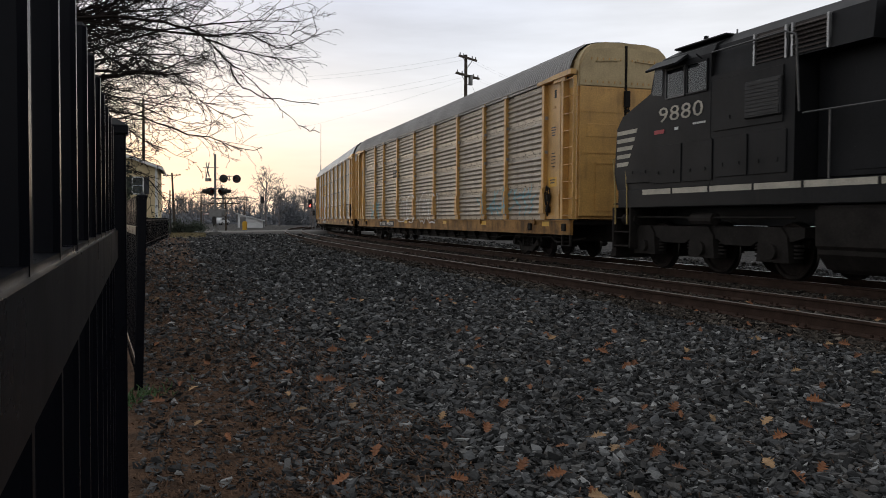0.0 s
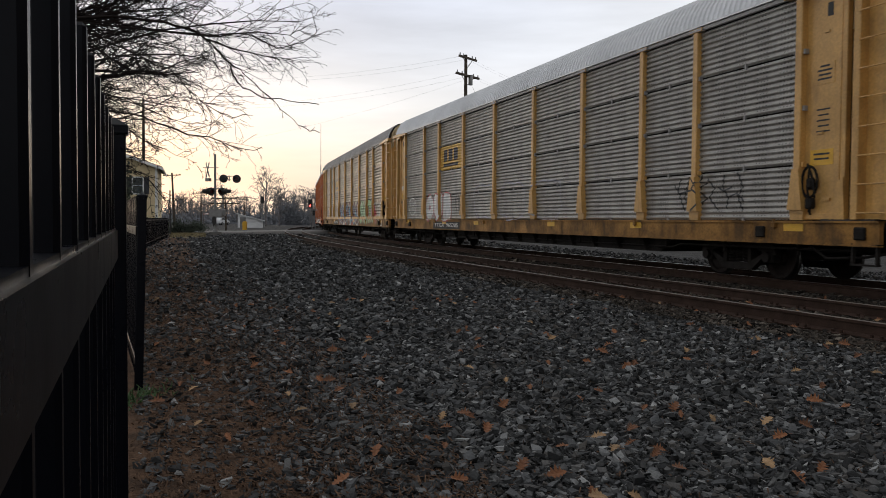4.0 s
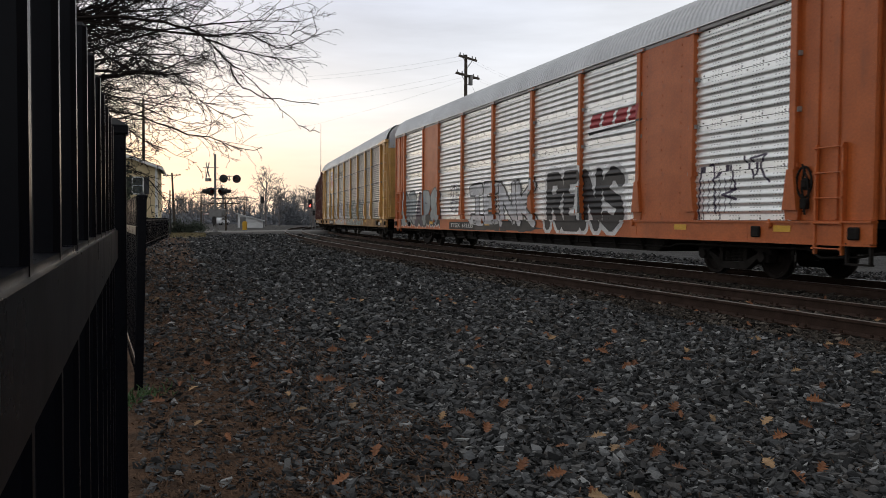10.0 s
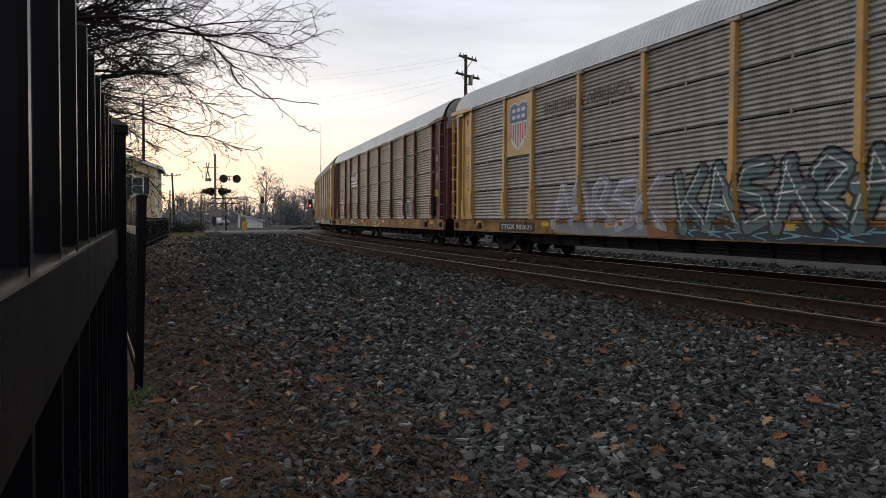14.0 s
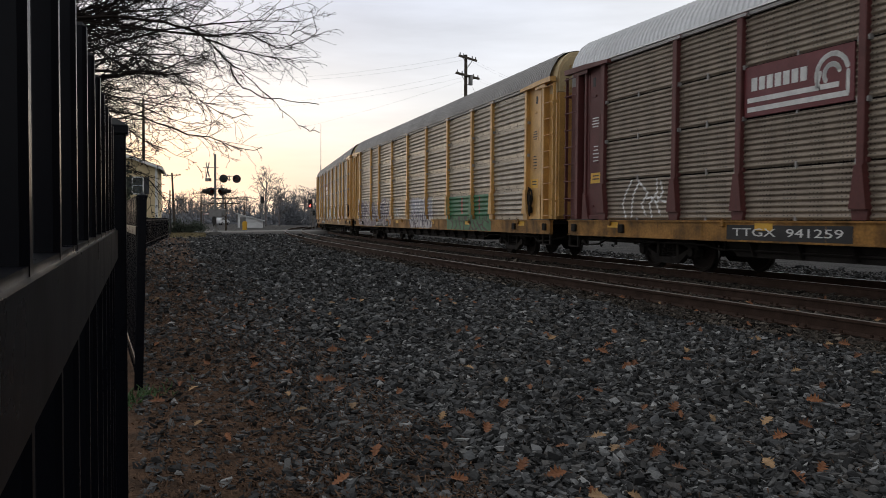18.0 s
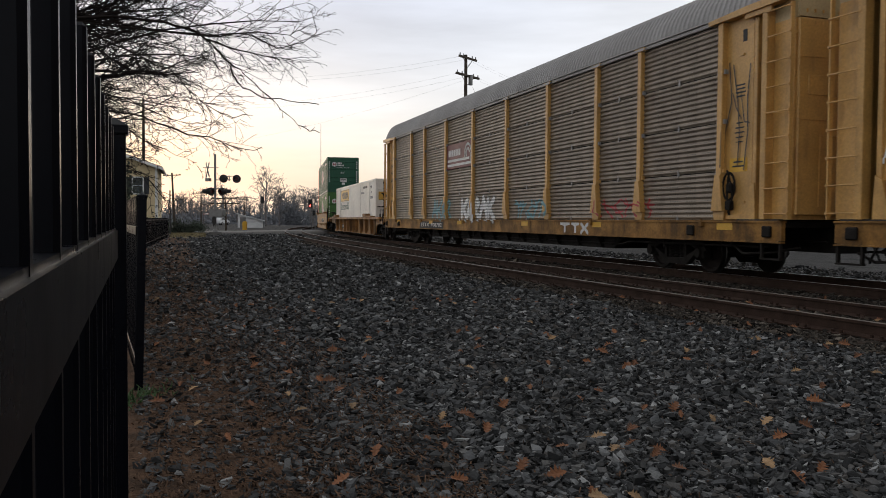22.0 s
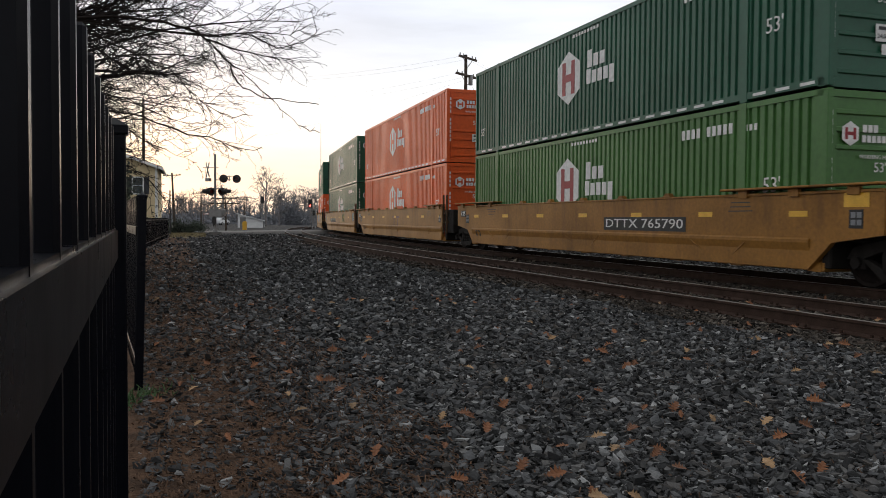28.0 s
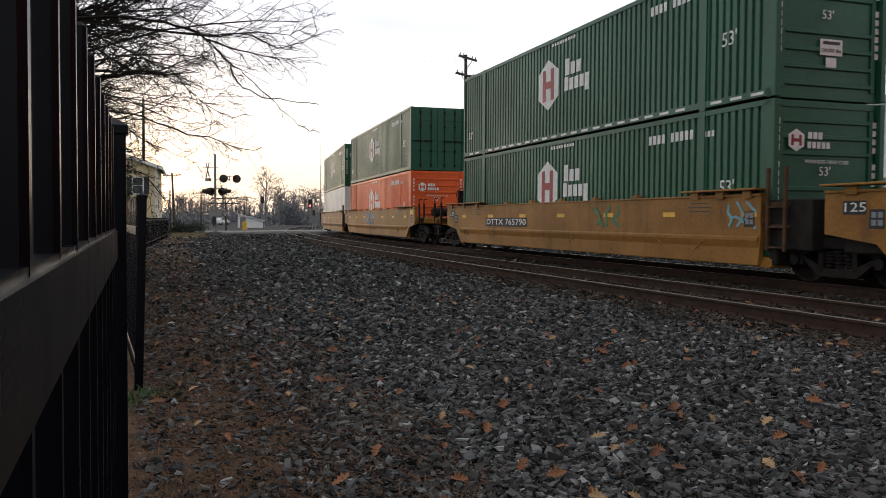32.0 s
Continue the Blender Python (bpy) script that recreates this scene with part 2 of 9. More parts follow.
def lettering(text, size, mat, parent, at, name="lettering", label="", width=None):
    """Flat raised letters in the built-in font; read along local x, upright along local y."""
    cu = bpy.data.curves.new(name, 'FONT')
    cu.body, cu.size, cu.extrude, cu.align_x, cu.align_y = text, size, 0.003, 'CENTER', 'CENTER'
    cu.resolution_u = 2
    tmp = new("tmp_letters", cu)
    me = bpy.data.meshes.new_from_object(tmp)
    bpy.data.objects.remove(tmp)
    bpy.data.curves.remove(cu)
    if width:
        xs = [v.co.x for v in me.vertices]
        k = width / max(1e-6, max(xs) - min(xs))
        for v in me.vertices:
            v.co.x *= k
    me.materials.clear()
    me.materials.append(mat)
    ob = new(name, me)
    ob.parent, ob.matrix_basis = parent, at
    if label:
        tagged(ob, label)
    return ob


# ---- the two tracks: a gentle right-hand curve ahead ----
X0, PHI0, K0, K1, S1 = 12.784, 0.35914, 0.00088, 0.00298, 33.0
TRACK_GAP = 3.82
TS = np.linspace(-120, 420, 5401)
_k = K0 + (K1 - K0) / (1 + np.exp(-(TS - S1) / 12.0))


def cumulate(a):
    c = np.concatenate([[0], np.cumsum((a[1:] + a[:-1]) / 2 * np.diff(TS))])
    return c - np.interp(0, TS, c)


T_PHI = PHI0 - cumulate(_k)
T_X, T_Y = X0 - cumulate(np.sin(T_PHI)), cumulate(np.cos(T_PHI))


def track(s, off=0.0):
    """Place and heading at s metres along the far track, off metres towards the camera's side."""
    p = float(np.interp(s, TS, T_PHI))
    return (float(np.interp(s, TS, T_X)) - math.cos(p) * off, float(np.interp(s, TS, T_Y)) - math.sin(p) * off, p)


def on_track(s, off=0.0, z=0.0):
    """A frame with x along the track (away), y towards the camera's side."""
    x, y, p = track(s, off)
    return Matrix.Translation((x, y, z)) @ Matrix.Rotation(p + math.pi / 2, 4, 'Z')


def run(t):
    """Metres that the train has rolled by t seconds."""
    return 9.76 * t - 0.5 * 0.0150 * t * t


# ---- ground, tracks ----
GRAVEL = material("dark_ballast_ground", (0.105, 0.103, 0.10), 0.95, spec=0.04, scale=1.2, fine=28, var=0.7, bump=1.0, dist=0.06, col2=(0.07, 0.069, 0.067))


def stone_material(name, per_object, base=(0.445, 0.46, 0.475)):
    """Crushed stone: mostly dark grey, some brown, a few pale pieces; a colour for each stone."""
    m = material(name, base, 0.85, spec=0.12, scale=9 if not per_object else 2, fine=90 if not per_object else 9, var=0.35, bump=0.5, dist=0.004)
    ns, ln = m.node_tree.nodes, m.node_tree.links
    b = ns["Principled BSDF"]
    src = b.inputs["Base Color"].links[0].from_socket
    rnd = ns.new("ShaderNodeObjectInfo").outputs["Random"] if per_object else ns.new("ShaderNodeNewGeometry").outputs["Random Per Island"]
    ramp = ns.new("ShaderNodeValToRGB")
    cr = ramp.color_ramp
    for pos, col in ((0.0, (0.045, 0.044, 0.043, 1)), (0.35, (0.145, 0.143, 0.14, 1)), (0.64, (0.27, 0.27, 0.268, 1)), (0.80, (0.17, 0.15, 0.13, 1)), (0.94, (0.46, 0.455, 0.44, 1)), (1.0, (0.78, 0.76, 0.72, 1))):
        e = cr.elements[0] if pos == 0.0 else (cr.elements[len(cr.elements) - 1] if pos == 1.0 else cr.elements.new(pos))
        e.position, e.color = pos, col
    ln.new(rnd, ramp.inputs[0])
    mx = ns.new("ShaderNodeMixRGB")
    mx.blend_type = 'MULTIPLY'
    mx.inputs[0].default_value = 1.0
    ln.new(src, mx.inputs[1])
    ln.new(ramp.outputs[0], mx.inputs[2])
    ln.new(mx.outputs[0], b.inputs["Base Color"])
    return m


STONE = stone_material("crushed_stone", False)
BALLAST = stone_material("oily_ballast", False, (0.30, 0.265, 0.23))


def ground_z(x, y):
    """Level of the ground: flat by the rails, uneven where nothing runs, falling away a little far off."""
    r = math.hypot(x, y)
    z = -0.21 + 0.03 * noise.noise((x * 0.35, y * 0.35, 3.1)) + 0.012 * noise.noise((x * 1.7, y * 1.7, 7.7))
    return z - max(0.0, r - 150) * 0.002


def build_ground():
    bm = bm_new()
    rings = [0.0] + [0.5 * 1.055 ** i for i in range(0, 165)]
    spokes = 144
    rows = []
    for r in rings:
        rows.append([(r * math.sin(a), r * math.cos(a), ground_z(r * math.sin(a), r * math.cos(a))) for a in
                     [2 * math.pi * i / spokes for i in range(spokes + 1)]])
    vs = []
    for row in rows[1:]:
        ring = [bm.verts.new(p) for p in row[:-1]]
        vs.append(ring)
    c = bm.verts.new(rows[0][0])
    n = spokes
    for i in range(n):
        bm.faces.new((c, vs[0][(i + 1) % n], vs[0][i]))
    for a, b in zip(vs, vs[1:]):
        for i in range(n):
            bm.faces.new((a[i], a[(i + 1) % n], b[(i + 1) % n], b[i]))
    thing("ground", bm, GRAVEL, "dark crushed-stone ground beside the railway", "ground", kind="structure", smooth=True)


def rail_mesh(off, s0, s1, step, top):
    """Rail swept along the track: foot, web and head; the head's running face is polished."""
    prof = [(-0.07, -0.18), (0.07, -0.18), (0.07, -0.165), (0.012, -0.14), (0.012, -0.045), (0.036, -0.035), (0.036, -0.004), (0.026, 0.0), (-0.026, 0.0),
            (-0.036, -0.004), (-0.036, -0.035), (-0.012, -0.045), (-0.012, -0.14), (-0.07, -0.165)]
    bm = bm_new()
    prev = None
    s = s0
    while s <= s1:
        m = on_track(s, off)
        ring = [bm.verts.new(m @ Vector((0, p[0], p[1]))) for p in prof]
        if prev:
            for i in range(len(prof)):
                f = bm.faces.new((prev[i], prev[(i + 1) % len(prof)], ring[(i + 1) % len(prof)], ring[i]))
                f.material_index = 1 if i in (6, 7, 8) else 0
        prev = ring
        s += step if s < 120 else 4 * step
    return mesh_of("rail", bm, [RAIL_SIDE, top])


def build_tracks():
    for label, off, s1 in (("main track under the train", 0.0, 410), ("empty track nearest the fence", TRACK_GAP, 200)):
        tr = thing("railway_track", None, None, label + ", rusty rails on dark wooden ties", "railway track", kind="structure")
        for side in (0.7525, -0.7525):
            part("rail", rail_mesh(off + side, -60, s1, 2.0, RAIL_DULL if off > 1 else RAIL_TOP), None, tr)
        bmt = bm_new()
        box(bmt, -0.115, 0.115, -1.3, 1.3, -0.36, -0.175, 0.012)
        tie = mesh_of("tie", bmt, TIE)
        bmp = bm_new()
        box(bmp, -0.1, 0.1, -0.16, 0.16, -0.175, -0.158, 0.004)
        for dx in (-0.06, 0.06):
            for dy in (-0.11, 0.11):
                box(bmp, dx - 0.014, dx + 0.014, dy - 0.014, dy + 0.014, -0.158, -0.125)
        plate = mesh_of("tie_plate", bmp, RAIL_SIDE)
        rnd = random.Random(5 + int(off))
        n = 0
        s = -14.0
        while s < 66:
            m = on_track(s + rnd.uniform(-0.03, 0.03), off) @ pose(0, rnd.uniform(-0.05, 0.05), rnd.uniform(-0.012, 0.006), 0, 0, rnd.uniform(-1.2, 1.2))
            part("tie", tie, None, tr, at=m)
            if s < 34 and off > 1:
                for side in (0.7525, -0.7525):
                    part("tie_plate", plate, None, tr, at=on_track(s, off + side))
            s += 0.53
            n += 1


build_ground()
build_tracks()

# ---- rolling stock ----
VEHICLES = []      # (thing, metres along the track at 0 s, half spacing of its trucks)
WHEELSETS = []     # (wheelset, wheel radius, vehicle, its rest pose)
CACHE = {}


def cached(key, make):
    if key not in CACHE:
        CACHE[key] = make()
    return CACHE[key]


def wheelset_mesh(r):
    bm = bm_new()
    tube(bm, (0, -1.02, 0), (0, 1.02, 0), 0.075, n=10)
    n = 28
    for sgn in (-1, 1):
        # flange, tread, rim, dished plate, hub: rings by (lateral, radius)
        prof = [(0.685, 0.13), (0.70, r - 0.07), (0.685, r - 0.02), (0.69, r + 0.027), (0.72, r + 0.027), (0.735, r + 0.003), (0.80, r - 0.004), (0.812, r - 0.02), (0.805, r - 0.075),
                (0.765, r - 0.10), (0.75, 0.16), (0.80, 0.14), (0.82, 0.12), (0.82, 0.07)]
        rings = [[bm.verts.new((q * math.cos(2 * math.pi * i / n), sgn * y, q * math.sin(2 * math.pi * i / n))) for i in range(n)] for y, q in prof]
        for k, (a, b) in enumerate(zip(rings, rings[1:])):
            for i in range(n):
                f = bm.faces.new((a[i], a[(i + 1) % n], b[(i + 1) % n], b[i]))
                f.material_index = 1 if k in (4, 5) else 0
    return mesh_of("wheelset", bm, [WHEEL, TREAD])


def side_frame_mesh():
    bm = bm_new()
    for y0, y1 in ((0.93, 1.08),):
        prism(bm, [(-1.12, 0.47), (-1.0, 0.66), (-0.42, 0.80), (0.42, 0.80), (1.0, 0.66), (1.12, 0.47), (0.84, 0.47), (0.38, 0.63), (-0.38, 0.63), (-0.84, 0.47)], 1, y0, y1)
        prism(bm, [(-0.86, 0.50), (-0.70, 0.47), (-0.30, 0.29), (0.30, 0.29), (0.70, 0.47), (0.86, 0.50), (0.40, 0.15), (-0.40, 0.15)], 1, y0 + 0.01, y1 - 0.01)
    for x in (-0.36, 0.36):
        box(bm, x - 0.05, x + 0.05, 0.935, 1.07, 0.26, 0.68)
    for x in (-0.89, 0.89):
        box(bm, x - 0.14, x + 0.14, 0.90, 1.09, 0.31, 0.50, 0.02)
        tube(bm, (x, 1.06, 0.42), (x, 1.15, 0.42), 0.10, n=12)
    return mesh_of("side_frame", bm, STEEL_DARK)


def spring_mesh():
    bm = bm_new()
    n, rings = 10, []
    for k in range(15):
        r = (0.055, 0.078, 0.078)[k % 3]
        z = 0.30 + 0.28 * k / 14
        rings.append([bm.verts.new((r * math.cos(2 * math.pi * i / n), 1.0 + r * math.sin(2 * math.pi * i / n), z)) for i in range(n)])
    for a, b in zip(rings, rings[1:]):
        for i in range(n):
            bm.faces.new((a[i], a[(i + 1) % n], b[(i + 1) % n], b[i]))
    return mesh_of("spring", bm, STEEL_DARK)


def add_truck(veh, x, r=0.42, axle=0.89, turn=0.0):
    def bolster():
        bm = bm_new()
        box(bm, -0.2, 0.2, -1.0, 1.0, 0.46, 0.66, 0.03)
        tube(bm, (0, 0, 0.6), (0, 0, 0.78), 0.2, n=14)
        for sx in (-0.48, 0.48):
            box(bm, sx - 0.05, sx + 0.05, -0.85, 0.85, 0.33, 0.42)
            for sy in (-0.75, 0.75):
                box(bm, sx * 0.95 - 0.06, sx * 0.95 + 0.06, sy - 0.07, sy + 0.07, 0.25, 0.55)
        return mesh_of("truck", bm, STEEL_DARK)
    tr = part("truck", cached("bolster", bolster), None, veh, at=pose(x, 0, 0, 0, 0, turn))
    fr, sp, ws = cached("side_frame", side_frame_mesh), cached("spring", spring_mesh), cached(("wheelset", r), lambda: wheelset_mesh(r))
    for rz in (0, 180):
        part("side_frame", fr, None, tr, at=pose(0, 0, 0, 0, 0, rz))
        for sx in (-0.2, 0.0, 0.2):
            part("spring", sp, None, tr, at=pose(0, 0, 0, 0, 0, rz) @ pose(sx, 0, 0))
    for ax in (-axle, axle):
        w = part("wheelset", ws, None, tr, at=pose(ax, 0, r))
        WHEELSETS.append((w, r, veh, ax))
    return tr


def add_coupler(veh, x, sgn):
    def mk():
        bm = bm_new()
        box(bm, -0.5, 0.18, -0.07, 0.07, 0.80, 0.94, 0.01)
        prism(bm, [(0.15, -0.12), (0.42, -0.16), (0.46, -0.06), (0.33, 0.0), (0.44, 0.08), (0.38, 0.17), (0.15, 0.12)], 2, 0.73, 1.0)
        return mesh_of("coupler", bm, STEEL_DARK)
    part("coupler", cached("coupler", mk), None, veh, at=pose(x, 0, 0, 0, 0, 0 if sgn > 0 else 180))

    def hose():
        bm = bm_new()
        pts = [(0.0, 0.32, 0.78), (0.12, 0.33, 0.62), (0.25, 0.30, 0.45), (0.36, 0.2, 0.38), (0.46, 0.1, 0.42)]
        pipe(bm, pts, 0.024, 7)
        return mesh_of("air_hose", bm, RUBBER)
    part("air_hose", cached("hose", hose), None, veh, at=pose(x, 0, 0, 0, 0, 0 if sgn > 0 else 180))


# autorack
RACK_L = 27.9
RACK_KIND = {}
POSTS = [1.72, 4.60, 6.60, 9.42, 12.42, 15.48, 18.48, 21.30, 23.30, 26.18]
ROW_H, PANEL_Z = 0.95, 1.10


def row_profile(ribs, z0, z1, deep):
    """Outline of one row of ribbed sheet: (height, depth) pairs."""
    p = (z1 - z0) / ribs
    out = [(0.0, 0.0)]
    for k in range(ribs):
        out += [(z0 + (k + f) * p, d * deep) for f, d in ((0.06, 0), (0.22, 0.3), (0.38, 0.9), (0.50, 1), (0.62, 0.9), (0.78, 0.3), (0.94, 0))]
    return out + [(ROW_H, 0.0)]


ROW_PROFILE = {"broad": row_profile(5, 0.11, 0.87, 0.034), "fine": row_profile(9, 0.01, 0.94, 0.026)}
ROOF_PROF = [(1.51, 5.01), (1.49, 5.12), (1.41, 5.33), (1.25, 5.58), (1.03, 5.74), (0.66, 5.82), (0.0, 5.86)]


def rack_panel_mesh(w, mat, gap):
    """Ribbed side sheet, one row high, with a clip at its lower edge."""
    bm = bm_new()
    prof = [(d, min(max(z, gap / 2), ROW_H - gap / 2)) for z, d in ROW_PROFILE["fine" if gap > 0.02 else "broad"]]
    front = [(0.0 + d, z) for d, z in prof]
    sheet(bm, [[(x, 1.435 + d, z) for d, z in front] for x in (-w / 2, w / 2)])
    sheet(bm, [[(x, 1.425, gap / 2), (x, 1.425, ROW_H - gap / 2)] for x in (-w / 2, w / 2)])
    sheet(bm, [[(x, 1.425, gap / 2), (x, 1.435, gap / 2)] for x in (-w / 2, w / 2)])
    sheet(bm, [[(x, 1.425, ROW_H - gap / 2), (x, 1.435, ROW_H - gap / 2)] for x in (-w / 2, w / 2)])
    n = len(bm.faces)
    if gap > 0.02:
        box(bm, -0.022, 0.022, 1.43, 1.47, -0.05, 0.08)
    else:
        # bolts along the flat laps of the sheet
        k = max(3, round(w / 0.62))
        for i in range(k):
            for z, off in ((0.045, 0.5), (0.90, 0.25)):
                x = -w / 2 + w * (i + off) / k
                box(bm, x - 0.012, x + 0.012, 1.43, 1.445, z - 0.014, z + 0.014)
    bm.faces.ensure_lookup_table()
    for f in bm.faces[n:]:
        f.material_index = 1
    return mesh_of("side_panel", bm, [mat, ROOF_GREY if gap > 0.02 else STEEL_DARK])


def rack_post_mesh(mat):
    bm = bm_new()
    box(bm, -0.075, 0.075, 1.41, 1.545, 1.90, 4.90, 0.012)
    # flared foot, tucked in above the sill
    prism(bm, [(-0.17, 1.28), (0.17, 1.28), (0.075, 1.98), (-0.075, 1.98)], 1, 1.41, 1.575)
    prism(bm, [(-0.17, 1.28), (0.17, 1.28), (0.14, 1.11), (-0.14, 1.11)], 1, 1.41, 1.52)
    box(bm, -0.21, 0.21, 1.45, 1.56, 4.88, 4.96, 0.01)
    for z in (2.05, 3.0, 3.95):
        for sx in (-0.10, 0.10):
            n = len(bm.faces)
            box(bm, sx - 0.02, sx + 0.02, 1.43, 1.51, z - 0.042, z + 0.042)
            bm.faces.ensure_lookup_table()
            for f in bm.faces[n:]:
                f.material_index = 1
    return mesh_of("post", bm, [mat, ROOF_GREY])


def rack_roof_mesh(mat):
    """Curved roof of narrow ribbed sheets."""
    bm = bm_new()
    rows = []
    half = RACK_L / 2 - 0.15
    n = int(2 * half / 0.16)
    pitch = 2 * half / n
    full = ROOF_PROF + [(-y, z) for y, z in ROOF_PROF[-2::-1]]
    for i in range(n):
        for f, d in ((0.0, 0.0), (0.5, 0.0), (0.62, 0.026), (0.88, 0.026)):
            x = -half + pitch * (i + f)
            rows.append([(x, y * (1 + d / 1.6), z + d * (0.4 + 0.6 * (1 - abs(y) / 1.5))) for y, z in full])
    rows.append([(half, y, z) for y, z in full])
    sheet(bm, rows)
    # rolled lip along both eaves
    for sy in (1, -1):
        box(bm, -half, half, sy * 1.515 - 0.02, sy * 1.515 + 0.02, 4.985, 5.015)
    return mesh_of("roof", bm, mat)


def rack_end_mesh(mat, mat_top):
    """End wall with sloped shoulders under the roof's end; the cap above the doors has its own colour."""
    bm = bm_new()
    low = [(-1.38, 1.12), (1.38, 1.12), (1.38, 4.60), (-1.38, 4.60)]
    cap = [(-1.38, 4.60), (1.38, 4.60), (1.38, 5.02), (1.33, 5.30), (1.20, 5.53), (1.00, 5.70), (0.60, 5.78), (-0.60, 5.78), (-1.00, 5.70), (-1.20, 5.53), (-1.33, 5.30), (-1.38, 5.02)]
    prism(bm, low, 0, -0.55, -0.02)
    n = len(bm.faces)
    prism(bm, cap, 0, -0.55, -0.02)
    bm.faces.ensure_lookup_table()
    for f in bm.faces[n:]:
        f.material_index = 1
    # rows of rivets across the cap and the shoulders of the doors
    for z in (4.52, 4.72, 5.32):
        for i in range(15):
            y = -1.19 + i * 0.17
            if abs(y) < (1.25 if z < 5 else 1.05):
                box(bm, -0.03, 0.055, y - 0.012, y + 0.012, z - 0.03, z + 0.03)
    return mesh_of("end_wall", bm, [mat, mat_top])


def rack_door_mesh(mat, upper):
    bm = bm_new()
    if upper:
        prism(bm, [(-0.66, 4.62), (0.64, 4.62), (0.64, 5.1), (0.52, 5.40), (0.34, 5.56), (-0.66, 5.66)], 0, -0.02, 0.035)
        tube(bm, (0.07, -0.42, 5.30), (0.07, 0.18, 5.26), 0.014, n=5)
        for y, z in ((-0.42, 5.30), (0.18, 5.26)):
            box(bm, 0.03, 0.08, y - 0.02, y + 0.02, z - 0.02, z + 0.02)
    else:
        box(bm, -0.02, 0.045, -0.66, 0.64, 1.2, 4.595, 0.012)
        # framed lower hatch, a stiffened plate at half height and horizontal laps
        for y0, y1, z0, z1 in ((-0.50, -0.46, 1.34, 2.62), (0.14, 0.18, 1.34, 2.62), (-0.46, 0.14, 2.58, 2.62), (-0.46, 0.14, 1.34, 1.38)):
            box(bm, 0.04, 0.062, y0, y1, z0, z1)
        box(bm, 0.04, 0.058, -0.44, 0.44, 3.28, 3.62, 0.006)
        for z in (2.86, 3.94):
            box(bm, 0.04, 0.055, -0.64, 0.62, z - 0.012, z + 0.012)
    return mesh_of("end_door", bm, mat)


def lock_rod_mesh():
    bm = bm_new()
    box(bm, -0.02, 0.055, -0.022, 0.022, 1.2, 5.7)
    tube(bm, (0.075, 0.07, 1.5), (0.075, 0.07, 4.2), 0.014, n=6)
    box(bm, 0.03, 0.12, -0.07, 0.10, 4.08, 4.52, 0.02)
    for z in (1.7, 2.9, 4.0):
        box(bm, 0.04, 0.095, -0.03, 0.09, z - 0.03, z + 0.03)
    return mesh_of("lock_rod", bm, STEEL_DARK)


def slot_mesh():
    bm = bm_new()
    box(bm, 0.046, 0.052, -0.42, 0.42, -0.07, 0.07)
    return mesh_of("vent_slot", bm, BLACK_PLATE)


def ladder_mesh(mat, z0, z1, rungs):
    """Corner ladder at the low-x end: a broad flat stile, a thin outer stile, round rungs on standoffs."""
    e = -RACK_L / 2
    bm = bm_new()
    if rungs > 6:
        box(bm, e + 0.40, e + 0.54, 1.36, 1.55, z0, z1, 0.01)
    else:
        box(bm, e + 0.40, e + 0.44, 1.47, 1.53, z0, z1)
    box(bm, e - 0.17, e - 0.14, 1.45, 1.53, z0, z1)
    for i in range(rungs):
        z = z0 + 0.10 + (z1 - z0 - 0.16) * i / (rungs - 1)
        tube(bm, (e - 0.17, 1.545, z), (e + 0.46, 1.545, z), 0.014, n=6)
        for x in (e - 0.155, e + 0.43):
            box(bm, x - 0.02, x + 0.02, 1.52, 1.56, z - 0.02, z + 0.02)
    for z in (z0 + 0.5, z1 - 0.5):
        box(bm, e - 0.155, e - 0.145, 1.36, 1.46, z - 0.03, z + 0.03)
    return mesh_of("ladder", bm, mat)


